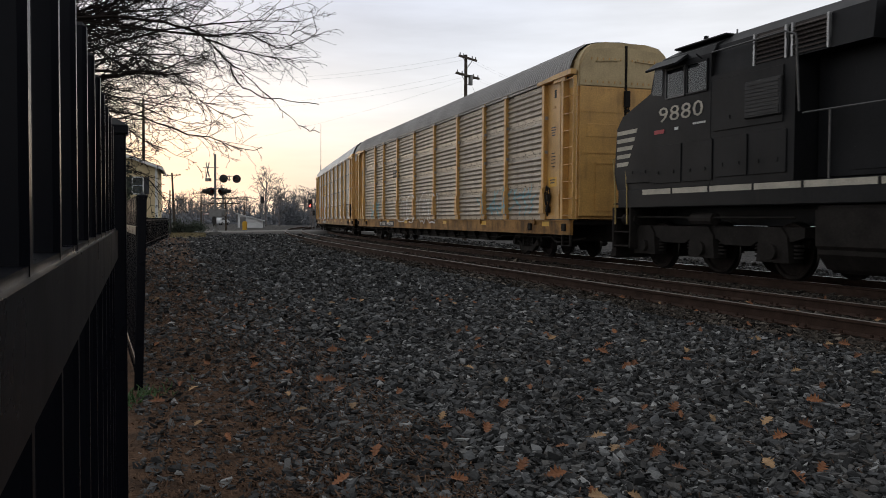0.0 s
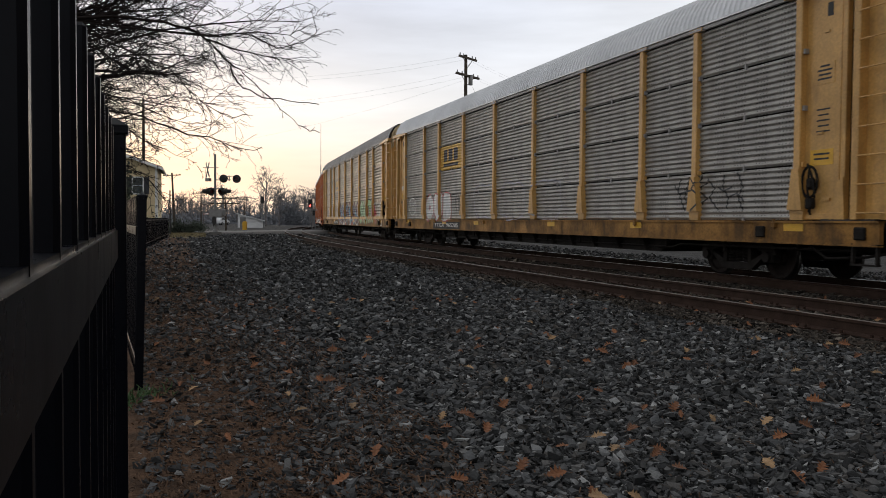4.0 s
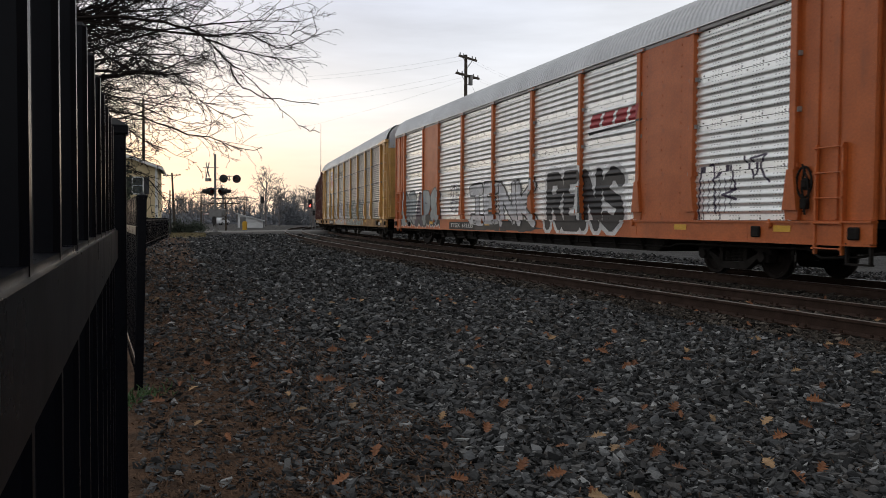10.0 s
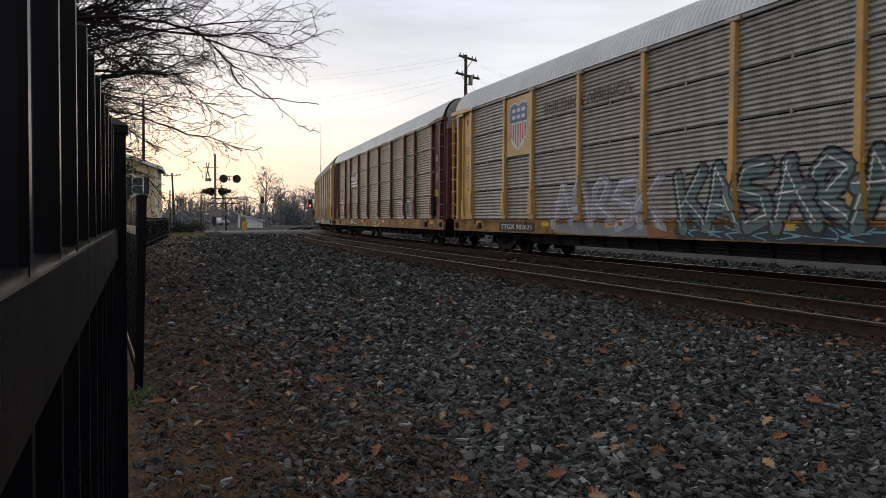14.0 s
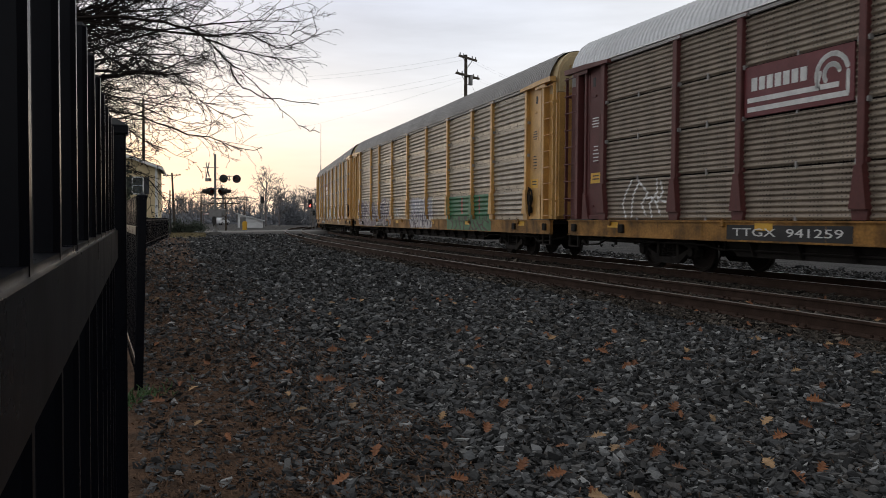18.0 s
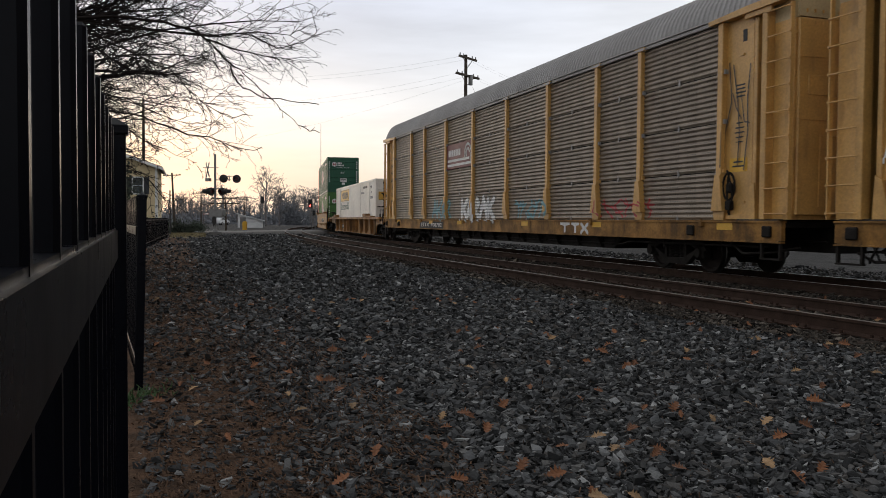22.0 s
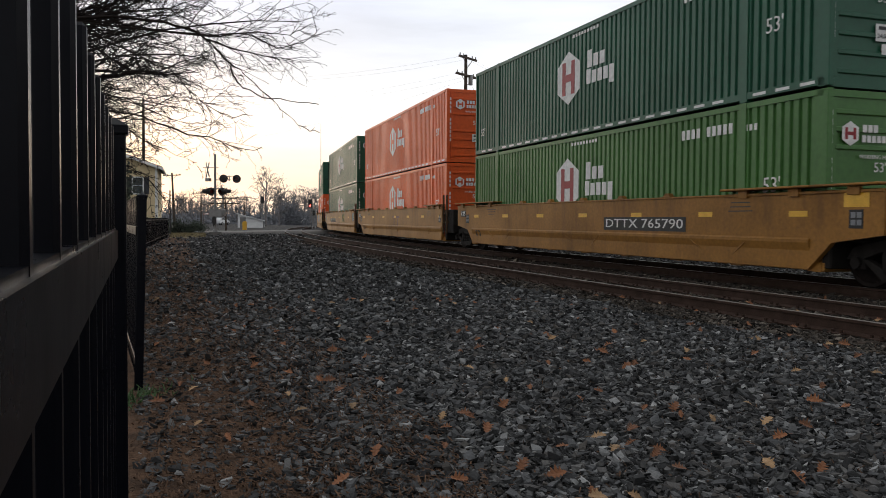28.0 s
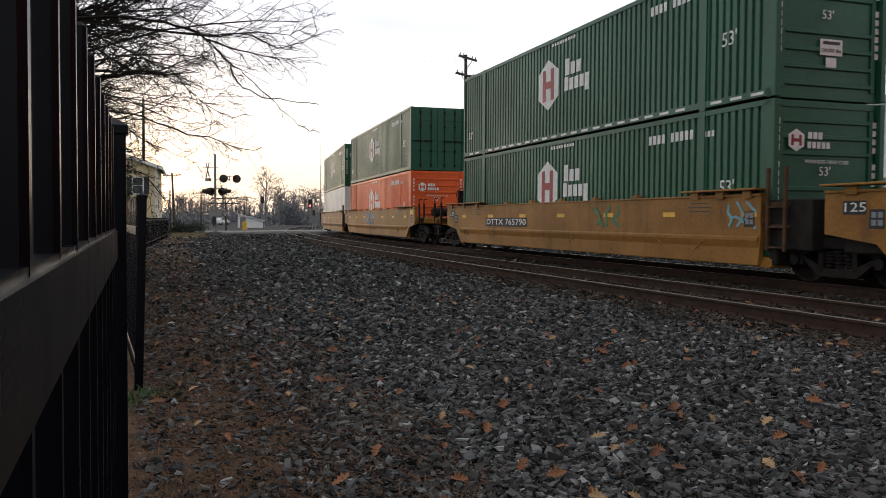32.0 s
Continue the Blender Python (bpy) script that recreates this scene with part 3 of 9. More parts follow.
def autorack(label, centre, c, roof, sheet_mat, gap=0.012, sill=None, end_top=None, ladder_full=True, wide_bays=(), kick=False, hand_brake=True, slots=()):
    """Enclosed car carrier. c: colour of its frame; wide_bays: bays filled with plain plate instead of sheet."""
    veh = thing("autorack_car", None, None, label, "railcar", "autorack cars of the train")
    RACK_KIND[veh.name] = "fine" if gap > 0.02 else "broad"
    sill = sill or c
    cn = c.name
    half = RACK_L / 2
    # underframe
    def deck():
        bm = bm_new()
        box(bm, -half + 0.05, half - 0.05, -1.38, 1.38, 0.98, 1.09)
        return mesh_of("deck", bm, STEEL_DARK)
    part("deck", cached("rack_deck", deck), None, veh)

    def centre_sill():
        bm = bm_new()
        box(bm, -half - 0.1, half + 0.1, -0.3, 0.3, 0.52, 0.98)
        # solid body added between the trucks; stands for the black shade underneath
        prism(bm, [(-8.5, 0.90), (-7.7, 0.40), (7.7, 0.40), (8.5, 0.90)], 1, -1.18, 1.18)
        for i in range(-9, 10):
            if abs(i) < 7:
                prism(bm, [(1.38, 0.98), (1.38, 0.72), (1.25, 0.42), (-1.25, 0.42), (-1.38, 0.72), (-1.38, 0.98)], 0, i * 1.2 - 0.02, i * 1.2 + 0.02)
                box(bm, i * 1.2 - 0.03, i * 1.2 + 0.03, -1.38, 1.38, 0.70, 0.98)
        tube(bm, (-2.2, 0.75, 0.66), (-0.9, 0.75, 0.66), 0.17, n=12)
        box(bm, 0.6, 1.3, 0.5, 1.0, 0.5, 0.9, 0.03)
        pipe(bm, [(-half, 0.5, 0.72), (half, 0.5, 0.72)], 0.02)
        # train line, brake rods and their hangers below the edge of the deck
        for sy in (1, -1):
            pipe(bm, [(-half + 0.6, sy * 1.28, 0.62), (-8.6, sy * 1.28, 0.60), (-8.2, sy * 1.22, 0.52), (8.2, sy * 1.22, 0.52), (8.6, sy * 1.28, 0.60), (half - 0.6, sy * 1.28, 0.62)], 0.022)
            for i in range(-6, 7):
                box(bm, i * 2.0 - 0.02, i * 2.0 + 0.02, sy * 1.24 - 0.02, sy * 1.24 + 0.02, 0.50, 0.98)
            pipe(bm, [(half - 1.9, sy * 1.30, 0.72), (half - 1.3, sy * 1.34, 0.50), (half - 0.6, sy * 1.30, 0.46), (half - 0.1, sy * 1.1, 0.58)], 0.024)
            pipe(bm, [(-half + 1.7, sy * 1.30, 0.72), (-half + 1.2, sy * 1.34, 0.48), (-half + 0.5, sy * 1.28, 0.52), (-half + 0.1, sy * 1.0, 0.62)], 0.024)
        return mesh_of("centre_sill", bm, STEEL_DARK)
    part("centre_sill", cached("rack_csill", centre_sill), None, veh)

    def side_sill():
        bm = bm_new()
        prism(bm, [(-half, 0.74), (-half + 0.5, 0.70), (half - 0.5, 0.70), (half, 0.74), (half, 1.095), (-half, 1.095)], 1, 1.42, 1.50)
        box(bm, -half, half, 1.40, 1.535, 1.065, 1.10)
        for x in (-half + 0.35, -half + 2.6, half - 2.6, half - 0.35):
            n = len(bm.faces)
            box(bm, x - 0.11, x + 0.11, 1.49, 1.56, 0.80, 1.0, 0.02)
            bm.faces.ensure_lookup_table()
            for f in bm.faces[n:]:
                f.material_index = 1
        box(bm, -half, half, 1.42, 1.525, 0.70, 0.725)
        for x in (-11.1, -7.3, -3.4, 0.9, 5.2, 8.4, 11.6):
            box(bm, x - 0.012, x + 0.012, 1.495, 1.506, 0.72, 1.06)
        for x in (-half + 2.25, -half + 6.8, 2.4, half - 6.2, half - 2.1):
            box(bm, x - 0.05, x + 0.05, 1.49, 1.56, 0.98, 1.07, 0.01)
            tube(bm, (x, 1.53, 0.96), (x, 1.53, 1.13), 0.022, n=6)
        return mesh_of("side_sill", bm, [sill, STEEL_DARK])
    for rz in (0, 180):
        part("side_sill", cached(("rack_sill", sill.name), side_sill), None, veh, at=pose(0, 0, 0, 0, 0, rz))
    # sides
    edges = POSTS
    for rz in (0, 180):
        turn = pose(0, 0, 0, 0, 0, rz)
        for i, e in enumerate(edges):
            part("post", cached(("rack_post", cn), lambda: rack_post_mesh(c)), None, veh, at=turn @ pose(e - half, 0, 0))
        for i, (a, b) in enumerate(zip(edges, edges[1:])):
            w = round(b - a, 2)
            plain = i in wide_bays and rz == 0
            for r in range(4):
                if plain:
                    def plate(w=w):
                        bm = bm_new()
                        box(bm, -w / 2, w / 2, 1.43, 1.50, 0.0, ROW_H)
                        for sx in (-0.3, 0.05, 0.35):
                            for k in range(4):
                                box(bm, sx * w - 0.02, sx * w + 0.02, 1.50, 1.51, 0.12 + k * 0.22, 0.16 + k * 0.22)
                        return mesh_of("plain_panel", bm, c)
                    me = cached(("rack_plate", w, cn), plate)
                else:
                    me = cached(("rack_panel", w, sheet_mat.name, gap), lambda: rack_panel_mesh(w, sheet_mat, gap))
                part("plain_panel" if plain else "side_panel", me, None, veh, at=turn @ pose((a + b) / 2 - half, 0, PANEL_Z + r * ROW_H))
            if kick:
                def kick_plate(w=w):
                    bm = bm_new()
                    box(bm, -w / 2 + 0.16, w / 2 - 0.16, 1.43, 1.50, 1.11, 1.25, 0.01)
                    return mesh_of("kick_plate", bm, c)
                part("kick_plate", cached(("rack_kick", w, cn), kick_plate), None, veh, at=turn @ pose((a + b) / 2 - half, 0, 0))
        # end bays
        for sx in (-1, 1):
            def end_bay():
                bm = bm_new()
                # recessed door between two uprights, with splayed feet
                box(bm, -half + 0.82, -half + 1.78, 1.385, 1.425, 1.16, 4.90, 0.006)
                box(bm, -half + 0.73, -half + 0.83, 1.36, 1.475, 1.12, 4.9, 0.012)
                box(bm, -half + 0.88, -half + 0.93, 1.42, 1.435, 1.5, 4.85)
                prism(bm, [(-half + 0.70, 1.12), (-half + 1.02, 1.12), (-half + 0.86, 1.72), (-half + 0.74, 1.80)], 1, 1.40, 1.50)
                box(bm, -half + 0.98, -half + 1.72, 1.42, 1.47, 1.12, 1.22, 0.008)
                box(bm, -half + 1.02, -half + 1.44, 1.422, 1.432, 3.35, 3.72)
                for x, z in ((1.2, 4.2), (1.3, 2.55), (1.12, 1.45)):
                    box(bm, -half + x - 0.06, -half + x + 0.06, 1.42, 1.45, z - 0.02, z + 0.02)
                box(bm, -half + 0.02, -half + 0.40, 1.16, 1.22, 1.15, 4.9)
                for k in range(9):
                    box(bm, -half + 1.70, -half + 1.735, 1.42, 1.44, 1.5 + k * 0.4, 1.535 + k * 0.4)
                return mesh_of("end_panel", bm, c)

            def plain_end():
                bm = bm_new()
                box(bm, -half + 0.02, -half + 1.80, 1.38, 1.44, 1.10, 4.98, 0.008)
                for x in (0.06, 0.78, 1.22):
                    box(bm, -half + x - 0.03, -half + x + 0.03, 1.43, 1.475, 1.12, 4.96, 0.01)
                for x in (0.42, 1.0, 1.5):
                    for k in range(10):
                        box(bm, -half + x - 0.012, -half + x + 0.012, 1.438, 1.448, 1.35 + k * 0.38, 1.374 + k * 0.38)
                box(bm, -half - 0.05, -half + 0.30, 1.20, 1.38, 1.12, 4.98, 0.01)
                return mesh_of("end_panel", bm, c)

            # black plates put the shade of the ladder gap and door hole into colour
            def end_recess():
                bm = bm_new()
                box(bm, -half + 0.50, -half + 0.76, 1.12, 1.18, 1.12, 4.92)
                box(bm, -half + 1.08, -half + 1.20, 1.424, 1.430, 4.44, 4.66)
                box(bm, -half + 0.1, -half + 1.2, 1.30, 1.50, 1.098, 1.125)
                return mesh_of("end_recess", bm, BLACK_PLATE)

            def end_beam():
                bm = bm_new()
                prism(bm, [(-half - 0.12, 4.90), (-half + 2.02, 4.88), (-half + 2.02, 4.96), (-half + 0.85, 5.02), (-half - 0.12, 5.03)], 1, 1.44, 1.60)
                box(bm, -half + 0.30, -half + 1.0, 1.50, 1.56, 4.80, 4.90)
                return mesh_of("end_beam", bm, c)

            def sill_step():
                bm = bm_new()
                for x in (0.05, 0.52):
                    box(bm, -half + x - 0.02, -half + x + 0.02, 1.44, 1.50, 0.42, 0.75)
                box(bm, -half + 0.03, -half + 0.54, 1.42, 1.52, 0.40, 0.43)
                return mesh_of("sill_step", bm, STEEL_DARK)
            for nm, mk in (("end_panel", end_bay), ("end_recess", end_recess), ("end_beam", end_beam), ("sill_step", sill_step)):
                if wide_bays and nm in ("end_recess", "end_beam"):
                    continue
                if wide_bays and nm == "end_panel":
                    mk = plain_end
                me = cached(("rack_" + nm, cn if nm in ("end_panel", "end_beam") else ""), mk)
                part(nm, me, None, veh, at=turn if sx < 0 else turn @ Matrix.Diagonal((-1, 1, 1, 1)))
            lad = cached(("rack_ladder", cn, ladder_full), lambda: ladder_mesh(c, 1.12 if ladder_full else 0.55, 4.85 if ladder_full else 2.35, 9 if ladder_full else 5))
            shift = pose(0 if ladder_full else 0.75, 0, 0)
            part("ladder", lad, None, veh, at=(turn if sx < 0 else turn @ Matrix.Diagonal((-1, 1, 1, 1))) @ shift)

    # dark sheets added behind the panels: block sky light through the row gaps
    def lining():
        bm = bm_new()
        for y in (-1.37, 1.37):
            box(bm, -half + 0.76, half - 0.76, y - 0.015, y + 0.015, 1.10, 4.95)
        return mesh_of("lining", bm, STEEL_DARK)
    part("lining", cached("rack_gap_backing", lining), None, veh)
    # hand brake gear hung on the side at one end
    def brake_gear():
        bm = bm_new()
        c = Vector((-half + 1.45, 1.50, 1.75))
        pts = [c + Vector((0.17 * math.cos(a), 0.0, 0.26 * math.sin(a))) for a in [2 * math.pi * i / 16 for i in range(17)]]
        pipe(bm, pts, 0.022, 5)
        pipe(bm, [c + Vector((0, 0, 0.26)), c + Vector((0.03, 0.02, -0.1)), c + Vector((-0.05, 0.02, -0.55))], 0.02, 5)
        pipe(bm, [c + Vector((0.02, 0.03, 0.30)), c + Vector((-0.12, 0.05, 0.05)), c + Vector((-0.16, 0.04, -0.25)), c + Vector((-0.02, 0.03, -0.50))], 0.018, 5)
        box(bm, c.x - 0.10, c.x + 0.07, 1.43, 1.54, 1.62, 1.82, 0.04)
        box(bm, c.x - 0.08, c.x + 0.08, 1.43, 1.53, 1.30, 1.48, 0.02)
        return mesh_of("hand_brake", bm, STEEL_DARK)
    if hand_brake:
        part("hand_brake", cached("rack_brake", brake_gear), None, veh, "black hand brake gear")
    part("roof", cached(("rack_roof", roof.name), lambda: rack_roof_mesh(roof)), None, veh)

    def eave():
        bm = bm_new()
        box(bm, -half + 0.2, half - 0.2, 1.44, 1.50, 4.90, 4.985, 0.01)
        return mesh_of("eave_rail", bm, ROOF_GREY)
    for rz in (0, 180):
        part("eave_rail", cached("rack_eave", eave), None, veh, at=pose(0, 0, 0, 0, 0, rz))
    for rz in (0, 180):
        at_end = pose(0, 0, 0, 0, 0, rz) @ pose(half + 0.12, 0, 0)
        top = end_top or c
        wall = part("end_wall", cached(("rack_end", cn, top.name), lambda: rack_end_mesh(c, top)), None, veh, at=at_end)
        for sy in (1, -1):
            for up in (False, True):
                leaf = ROOF_GREY if wide_bays else (top if up else c)
                me = cached(("rack_door", leaf.name, up), lambda: rack_door_mesh(leaf, up))
                part("end_door", me, None, wall, at=pose(0, 0.70 * sy, 0) @ Matrix.Diagonal((1, sy, 1, 1)))
        part("lock_rod", cached("rack_rod", lock_rod_mesh), None, wall)
        for z in slots:
            part("vent_slot", cached("rack_slot", slot_mesh), None, wall, at=pose(0, 0.66, z))
        add_coupler(veh, half + 0.12 if rz == 0 else -half - 0.12, 1 if rz == 0 else -1)
    for x in (-10.15, 10.15):
        add_truck(veh, x)
    VEHICLES.append((veh, centre, 10.15))
    return veh


def container(label, mat, at, end_doors=False, length=16.15, ribs=74, h=2.896):
    """Corrugated steel box with corner posts, rails and fittings; doors or a ribbed wall at its near end."""
    w2 = 1.295
    half = length / 2
    con = thing("shipping_container", None, None, label, "container", "containers on the train", at=at)

    def side():
        bm = bm_new()
        # panel zones between frame posts of a 53 ft box
        rows = []
        n = ribs
        x0, x1 = -half + 0.16, half - 0.16
        p = (x1 - x0) / n
        xs = []
        for i in range(n):
            x = x0 + i * p
            xs += [(x, 0.0), (x + 0.55 * p, 0.0), (x + 0.64 * p, -0.045), (x + 0.92 * p, -0.045)]
        xs.append((x1, 0.0))
        sheet(bm, [[(x, w2 - 0.02 + d, z) for x, d in xs] for z in (0.17, h - 0.1)])
        return mesh_of("side_wall", bm, mat)
    for rz in (0, 180):
        part("side_wall", cached(("con_side", mat.name, length, h), side), None, con, at=pose(0, 0, 0, 0, 0, rz))

    def frame_mesh():
        bm = bm_new()
        for y in (-1, 1):
            box(bm, -half + 0.1, half - 0.1, y * w2 - 0.06 * (y + 1) / 1 if y > 0 else -w2, y * w2 if y > 0 else -w2 + 0.10, 0.05, 0.18)
            box(bm, -half + 0.1, half - 0.1, w2 - 0.08 if y > 0 else -w2, w2 if y > 0 else -w2 + 0.08, h - 0.11, h - 0.01)
            for x in (-1, 1):
                box(bm, x * half - 0.1, x * half + 0.0 if x > 0 else -half + 0.16, w2 - 0.12 if y > 0 else -w2, w2 if y > 0 else -w2 + 0.12, 0.02, h - 0.01, 0.012)
                # lifting posts at the 40 ft places
                box(bm, x * 6.06 - 0.09, x * 6.06 + 0.09, w2 - 0.10 if y > 0 else -w2, w2 + 0.004 if y > 0 else -w2 + 0.10, 0.02, h)
                for z in (0.0, h - 0.12):
                    box(bm, x * 6.06 - 0.1, x * 6.06 + 0.1, (w2 - 0.16) if y > 0 else -w2 - 0.008, w2 + 0.008 if y > 0 else -w2 + 0.16, z, z + 0.12)
        for x in (-half, half - 0.1):
            box(bm, x, x + 0.1, -w2, w2, 0.02, 0.18)
            box(bm, x, x + 0.1, -w2, w2, h - 0.13, h - 0.01)
        return mesh_of("frame", bm, mat)
    part("frame", cached(("con_frame", mat.name, length, h), frame_mesh), None, con)

    def roof_mesh():
        bm = bm_new()
        box(bm, -half + 0.05, half - 0.05, -w2 + 0.03, w2 - 0.03, h - 0.05, h - 0.015)
        return mesh_of("roof", bm, mat)
    part("roof", cached(("con_roof", mat.name, length, h), roof_mesh), None, con)

    def floor_mesh():
        bm = bm_new()
        box(bm, -half + 0.05, half - 0.05, -w2 + 0.03, w2 - 0.03, 0.08, 0.16)
        return mesh_of("floor", bm, STEEL_DARK)
    part("floor", cached(("con_floor", length), floor_mesh), None, con)

    def end_wall():
        bm = bm_new()
        box(bm, -half + 0.03, -half + 0.06, -w2 + 0.1, w2 - 0.1, 0.15, h - 0.1)
        return mesh_of("end_wall", bm, mat)

    def end_post():
        bm = bm_new()
        box(bm, -half - 0.004, -half + 0.035, -0.05, 0.05, 0.2, h - 0.15)
        return mesh_of("end_post", bm, mat)

    def end_rib():
        bm = bm_new()
        box(bm, -half - 0.008, -half + 0.035, -w2 + 0.26, w2 - 0.26, -0.045, 0.045, 0.015)
        return mesh_of("end_rib", bm, mat)

    def add_end(m):
        e = part("end_wall", cached(("con_end", mat.name, length, h), end_wall), None, con, at=m)
        for y in (-1.06, 1.06):
            part("end_post", cached(("con_end_post", mat.name, length, h), end_post), None, e, at=pose(0, y, 0))
        for z in (0.30, 0.62, 0.94, 1.26, 1.92, 2.22, 2.52):
            part("end_rib", cached(("con_rib", mat.name, length), end_rib), None, e, at=pose(0, 0, z))

    def door():
        bm = bm_new()
        box(bm, -half + 0.0, -half + 0.05, 0.01, w2 - 0.1, 0.16, h - 0.12, 0.006)
        for z in (0.45, 0.95, 1.4, 2.35):
            box(bm, -half - 0.015, -half + 0.01, 0.06, w2 - 0.16, z - 0.07, z + 0.07, 0.008)
        return mesh_of("door", bm, mat)

    def bar():
        bm = bm_new()
        tube(bm, (-half - 0.045, 0, 0.12), (-half - 0.045, 0, h - 0.08), 0.018, n=7)
        for z in (0.25, 0.9, 1.35, 2.0, 2.65):
            box(bm, -half - 0.07, -half - 0.0, -0.045, 0.045, z - 0.04, z + 0.04)
        box(bm, -half - 0.075, -half - 0.05, -0.02, 0.36, 1.32, 1.37)
        return mesh_of("lock_bar", bm, STEEL_DARK)
    if end_doors:
        dm, lb = cached(("con_door", mat.name, length, h), door), cached(("con_bar", length, h), bar)
        for m in (pose(0, 0, 0), Matrix.Diagonal((1, -1, 1, 1))):
            d = part("door", dm, None, con, at=m)
            for y in (0.32, 0.82):
                part("lock_bar", lb, None, d, at=pose(0, y, 0))
    else:
        add_end(pose(0, 0, 0))
    add_end(pose(0, 0, 0, 0, 0, 180))
    return con


CONTAINERS = []    # (container, vehicle, local pose)


def add_boxes(veh, *stack):
    z = 0.44
    for label, mat, doors in stack:
        con = container(label, mat, pose(0, 0, z), doors)
        CONTAINERS.append((con, veh, pose(0, 0, z)))
        z += 2.905
        yield con


def well_car(label, centre, near_end, far_end, mat=None, ribbed=False, top=1.60):
    """Container well unit. near_end, far_end: True where it ends with a platform and coupler, False where it shares a truck."""
    mat = mat or WELL_BROWN
    veh = thing("container_well_car", None, None, label, "railcar", "well cars of the train")
    hw = 8.42

    def side():
        bm = bm_new()
        y0, y1 = 1.33, 1.43
        if not ribbed:
            # a square end behind a shared truck, tapered ones over a truck
            def end(sx, platform):
                return [(sx * x, z) for x, z in (((7.95, 0.28), (8.45, 0.74), (9.48, 0.88), (9.48, top)) if platform else ((7.96, 0.28), (8.02, 0.74), (8.02, top)))]
            prism(bm, end(-1, near_end) + end(1, True)[::-1], 1, y0, y1)
            # lower third bent inwards below a crease
            rings = []
            for sx in (-1, 1):
                rings.append([bm.verts.new((sx * x, y, z)) for x, y, z in ((7.93, 1.32, 0.26), (7.93, 1.345, 0.26), (7.98, y1 + 0.035, 0.73), (7.98, y1 + 0.035, 0.78), (7.96, y1 - 0.02, 0.83), (7.96, 1.32, 0.83))])
            for i in range(6):
                bm.faces.new((rings[0][i], rings[0][(i + 1) % 6], rings[1][(i + 1) % 6], rings[1][i]))
            for r in rings:
                bm.faces.new(r)
            # stiffener pockets pressed out of the lower plate
            for x in (-6.2, -4.9, -0.7, 0.7, 4.9, 6.2):
                k = 0.18 if (x < 0) == (abs(x) in (6.2, 0.7)) else -0.18
                pipe(bm, [(x - k, y1 + 0.03, 0.70), (x + k, y1 - 0.01, 0.48)], 0.014, 5)
            for sx, platform in ((-1, near_end), (1, True)):
                e = 9.48 if platform else 8.02
                a, b = sorted((sx * 5.75, sx * e))
                box(bm, a, b, y0 - 0.05, y1 + 0.03, top - 0.05, top, 0.008)
                box(bm, a, b, y0 - 0.1, y1 + 0.14, top + 0.06, top + 0.10, 0.01)
                for k in (0.15, 0.5, 0.85):
                    x = a + (b - a) * k
                    box(bm, x - 0.12, x + 0.12, y1 - 0.02, y1 + 0.05, top - 0.08, top + 0.06)
            box(bm, -5.75, 5.75, y0 - 0.05, y1 + 0.02, top - 0.04, top, 0.008)
            for k in range(-2, 3):
                prism(bm, [(k * 1.9 - 0.14, top), (k * 1.9 + 0.14, top), (k * 1.9 + 0.04, top + 0.08), (k * 1.9 - 0.06, top + 0.08)], 1, y0, y1 + 0.02)
        else:
            prism(bm, [(-hw + 0.2, 0.28), (hw - 0.2, 0.28), (hw, 0.34), (hw + 0.1, 0.70), (hw + 0.6, 0.84), (hw + 2.0, 0.84), (hw + 2.0, top - 0.12), (-hw - 2.0, top - 0.12),
                       (-hw - 2.0, 0.84), (-hw - 0.6, 0.84), (-hw - 0.1, 0.70), (-hw, 0.34)], 1, y0 - 0.08, y1 - 0.12)
            box(bm, -hw - 2.0, hw + 2.0, y0 - 0.05, y1 + 0.10, top - 0.13, top, 0.015)
            for x in (6.7, 4.75, 2.8, 1.45, 0.25, -0.95, -2.15, -4.0, -5.8, -7.6):
                prism(bm, [(y1 - 0.13, 0.29), (y1 + 0.03, 0.29), (y1 + 0.08, top - 0.13), (y1 - 0.13, top - 0.13)], 0, x - 0.022, x + 0.022)
            box(bm, -hw + 0.2, hw - 0.2, y0 - 0.05, y1 - 0.06, 0.26, 0.31)
            for x in (-6.1, 6.9):
                box(bm, x - 0.5, x + 0.5, y0 - 0.02, y1 + 0.16, top, top + 0.20, 0.03)
                box(bm, x - 0.62, x - 0.5, y0, y1 + 0.10, top - 0.02, top + 0.12, 0.02)
            for sx in (-1, 1):
                box(bm, sx * 7.4 - 0.9, sx * 7.4 + 0.9, y0, y1 + 0.17, top + 0.001, top + 0.06, 0.01)
        return mesh_of("side_wall", bm, mat)
    for sy in (1, -1):
        part("side_wall", cached(("well_side", ribbed, mat.name, near_end, far_end), side), None, veh, at=Matrix.Diagonal((1, sy, 1, 1)))

    def floor():
        bm = bm_new()
        for i in range(-4, 5):
            box(bm, i * 2.0 - 0.15, i * 2.0 + 0.15, -1.35, 1.35, 0.24, 0.36)
        for y in (-1.22, 1.22):
            box(bm, -hw + 0.2, hw - 0.2, y - 0.12, y + 0.12, 0.26, 0.40)
        for x in (-7.9, 7.9):
            box(bm, x - 0.3, x + 0.3, -1.3, 1.3, 0.36, 0.44)
        return mesh_of("well_floor", bm, mat)
    part("well_floor", cached(("well_floor", mat.name), floor), None, veh)

    def bulkhead():
        bm = bm_new()
        box(bm, 8.14, 8.34, -1.33, 1.33, 0.30, 1.15, 0.02)
        box(bm, 8.30, 8.9, -1.2, 1.2, 0.75, 1.10, 0.02)
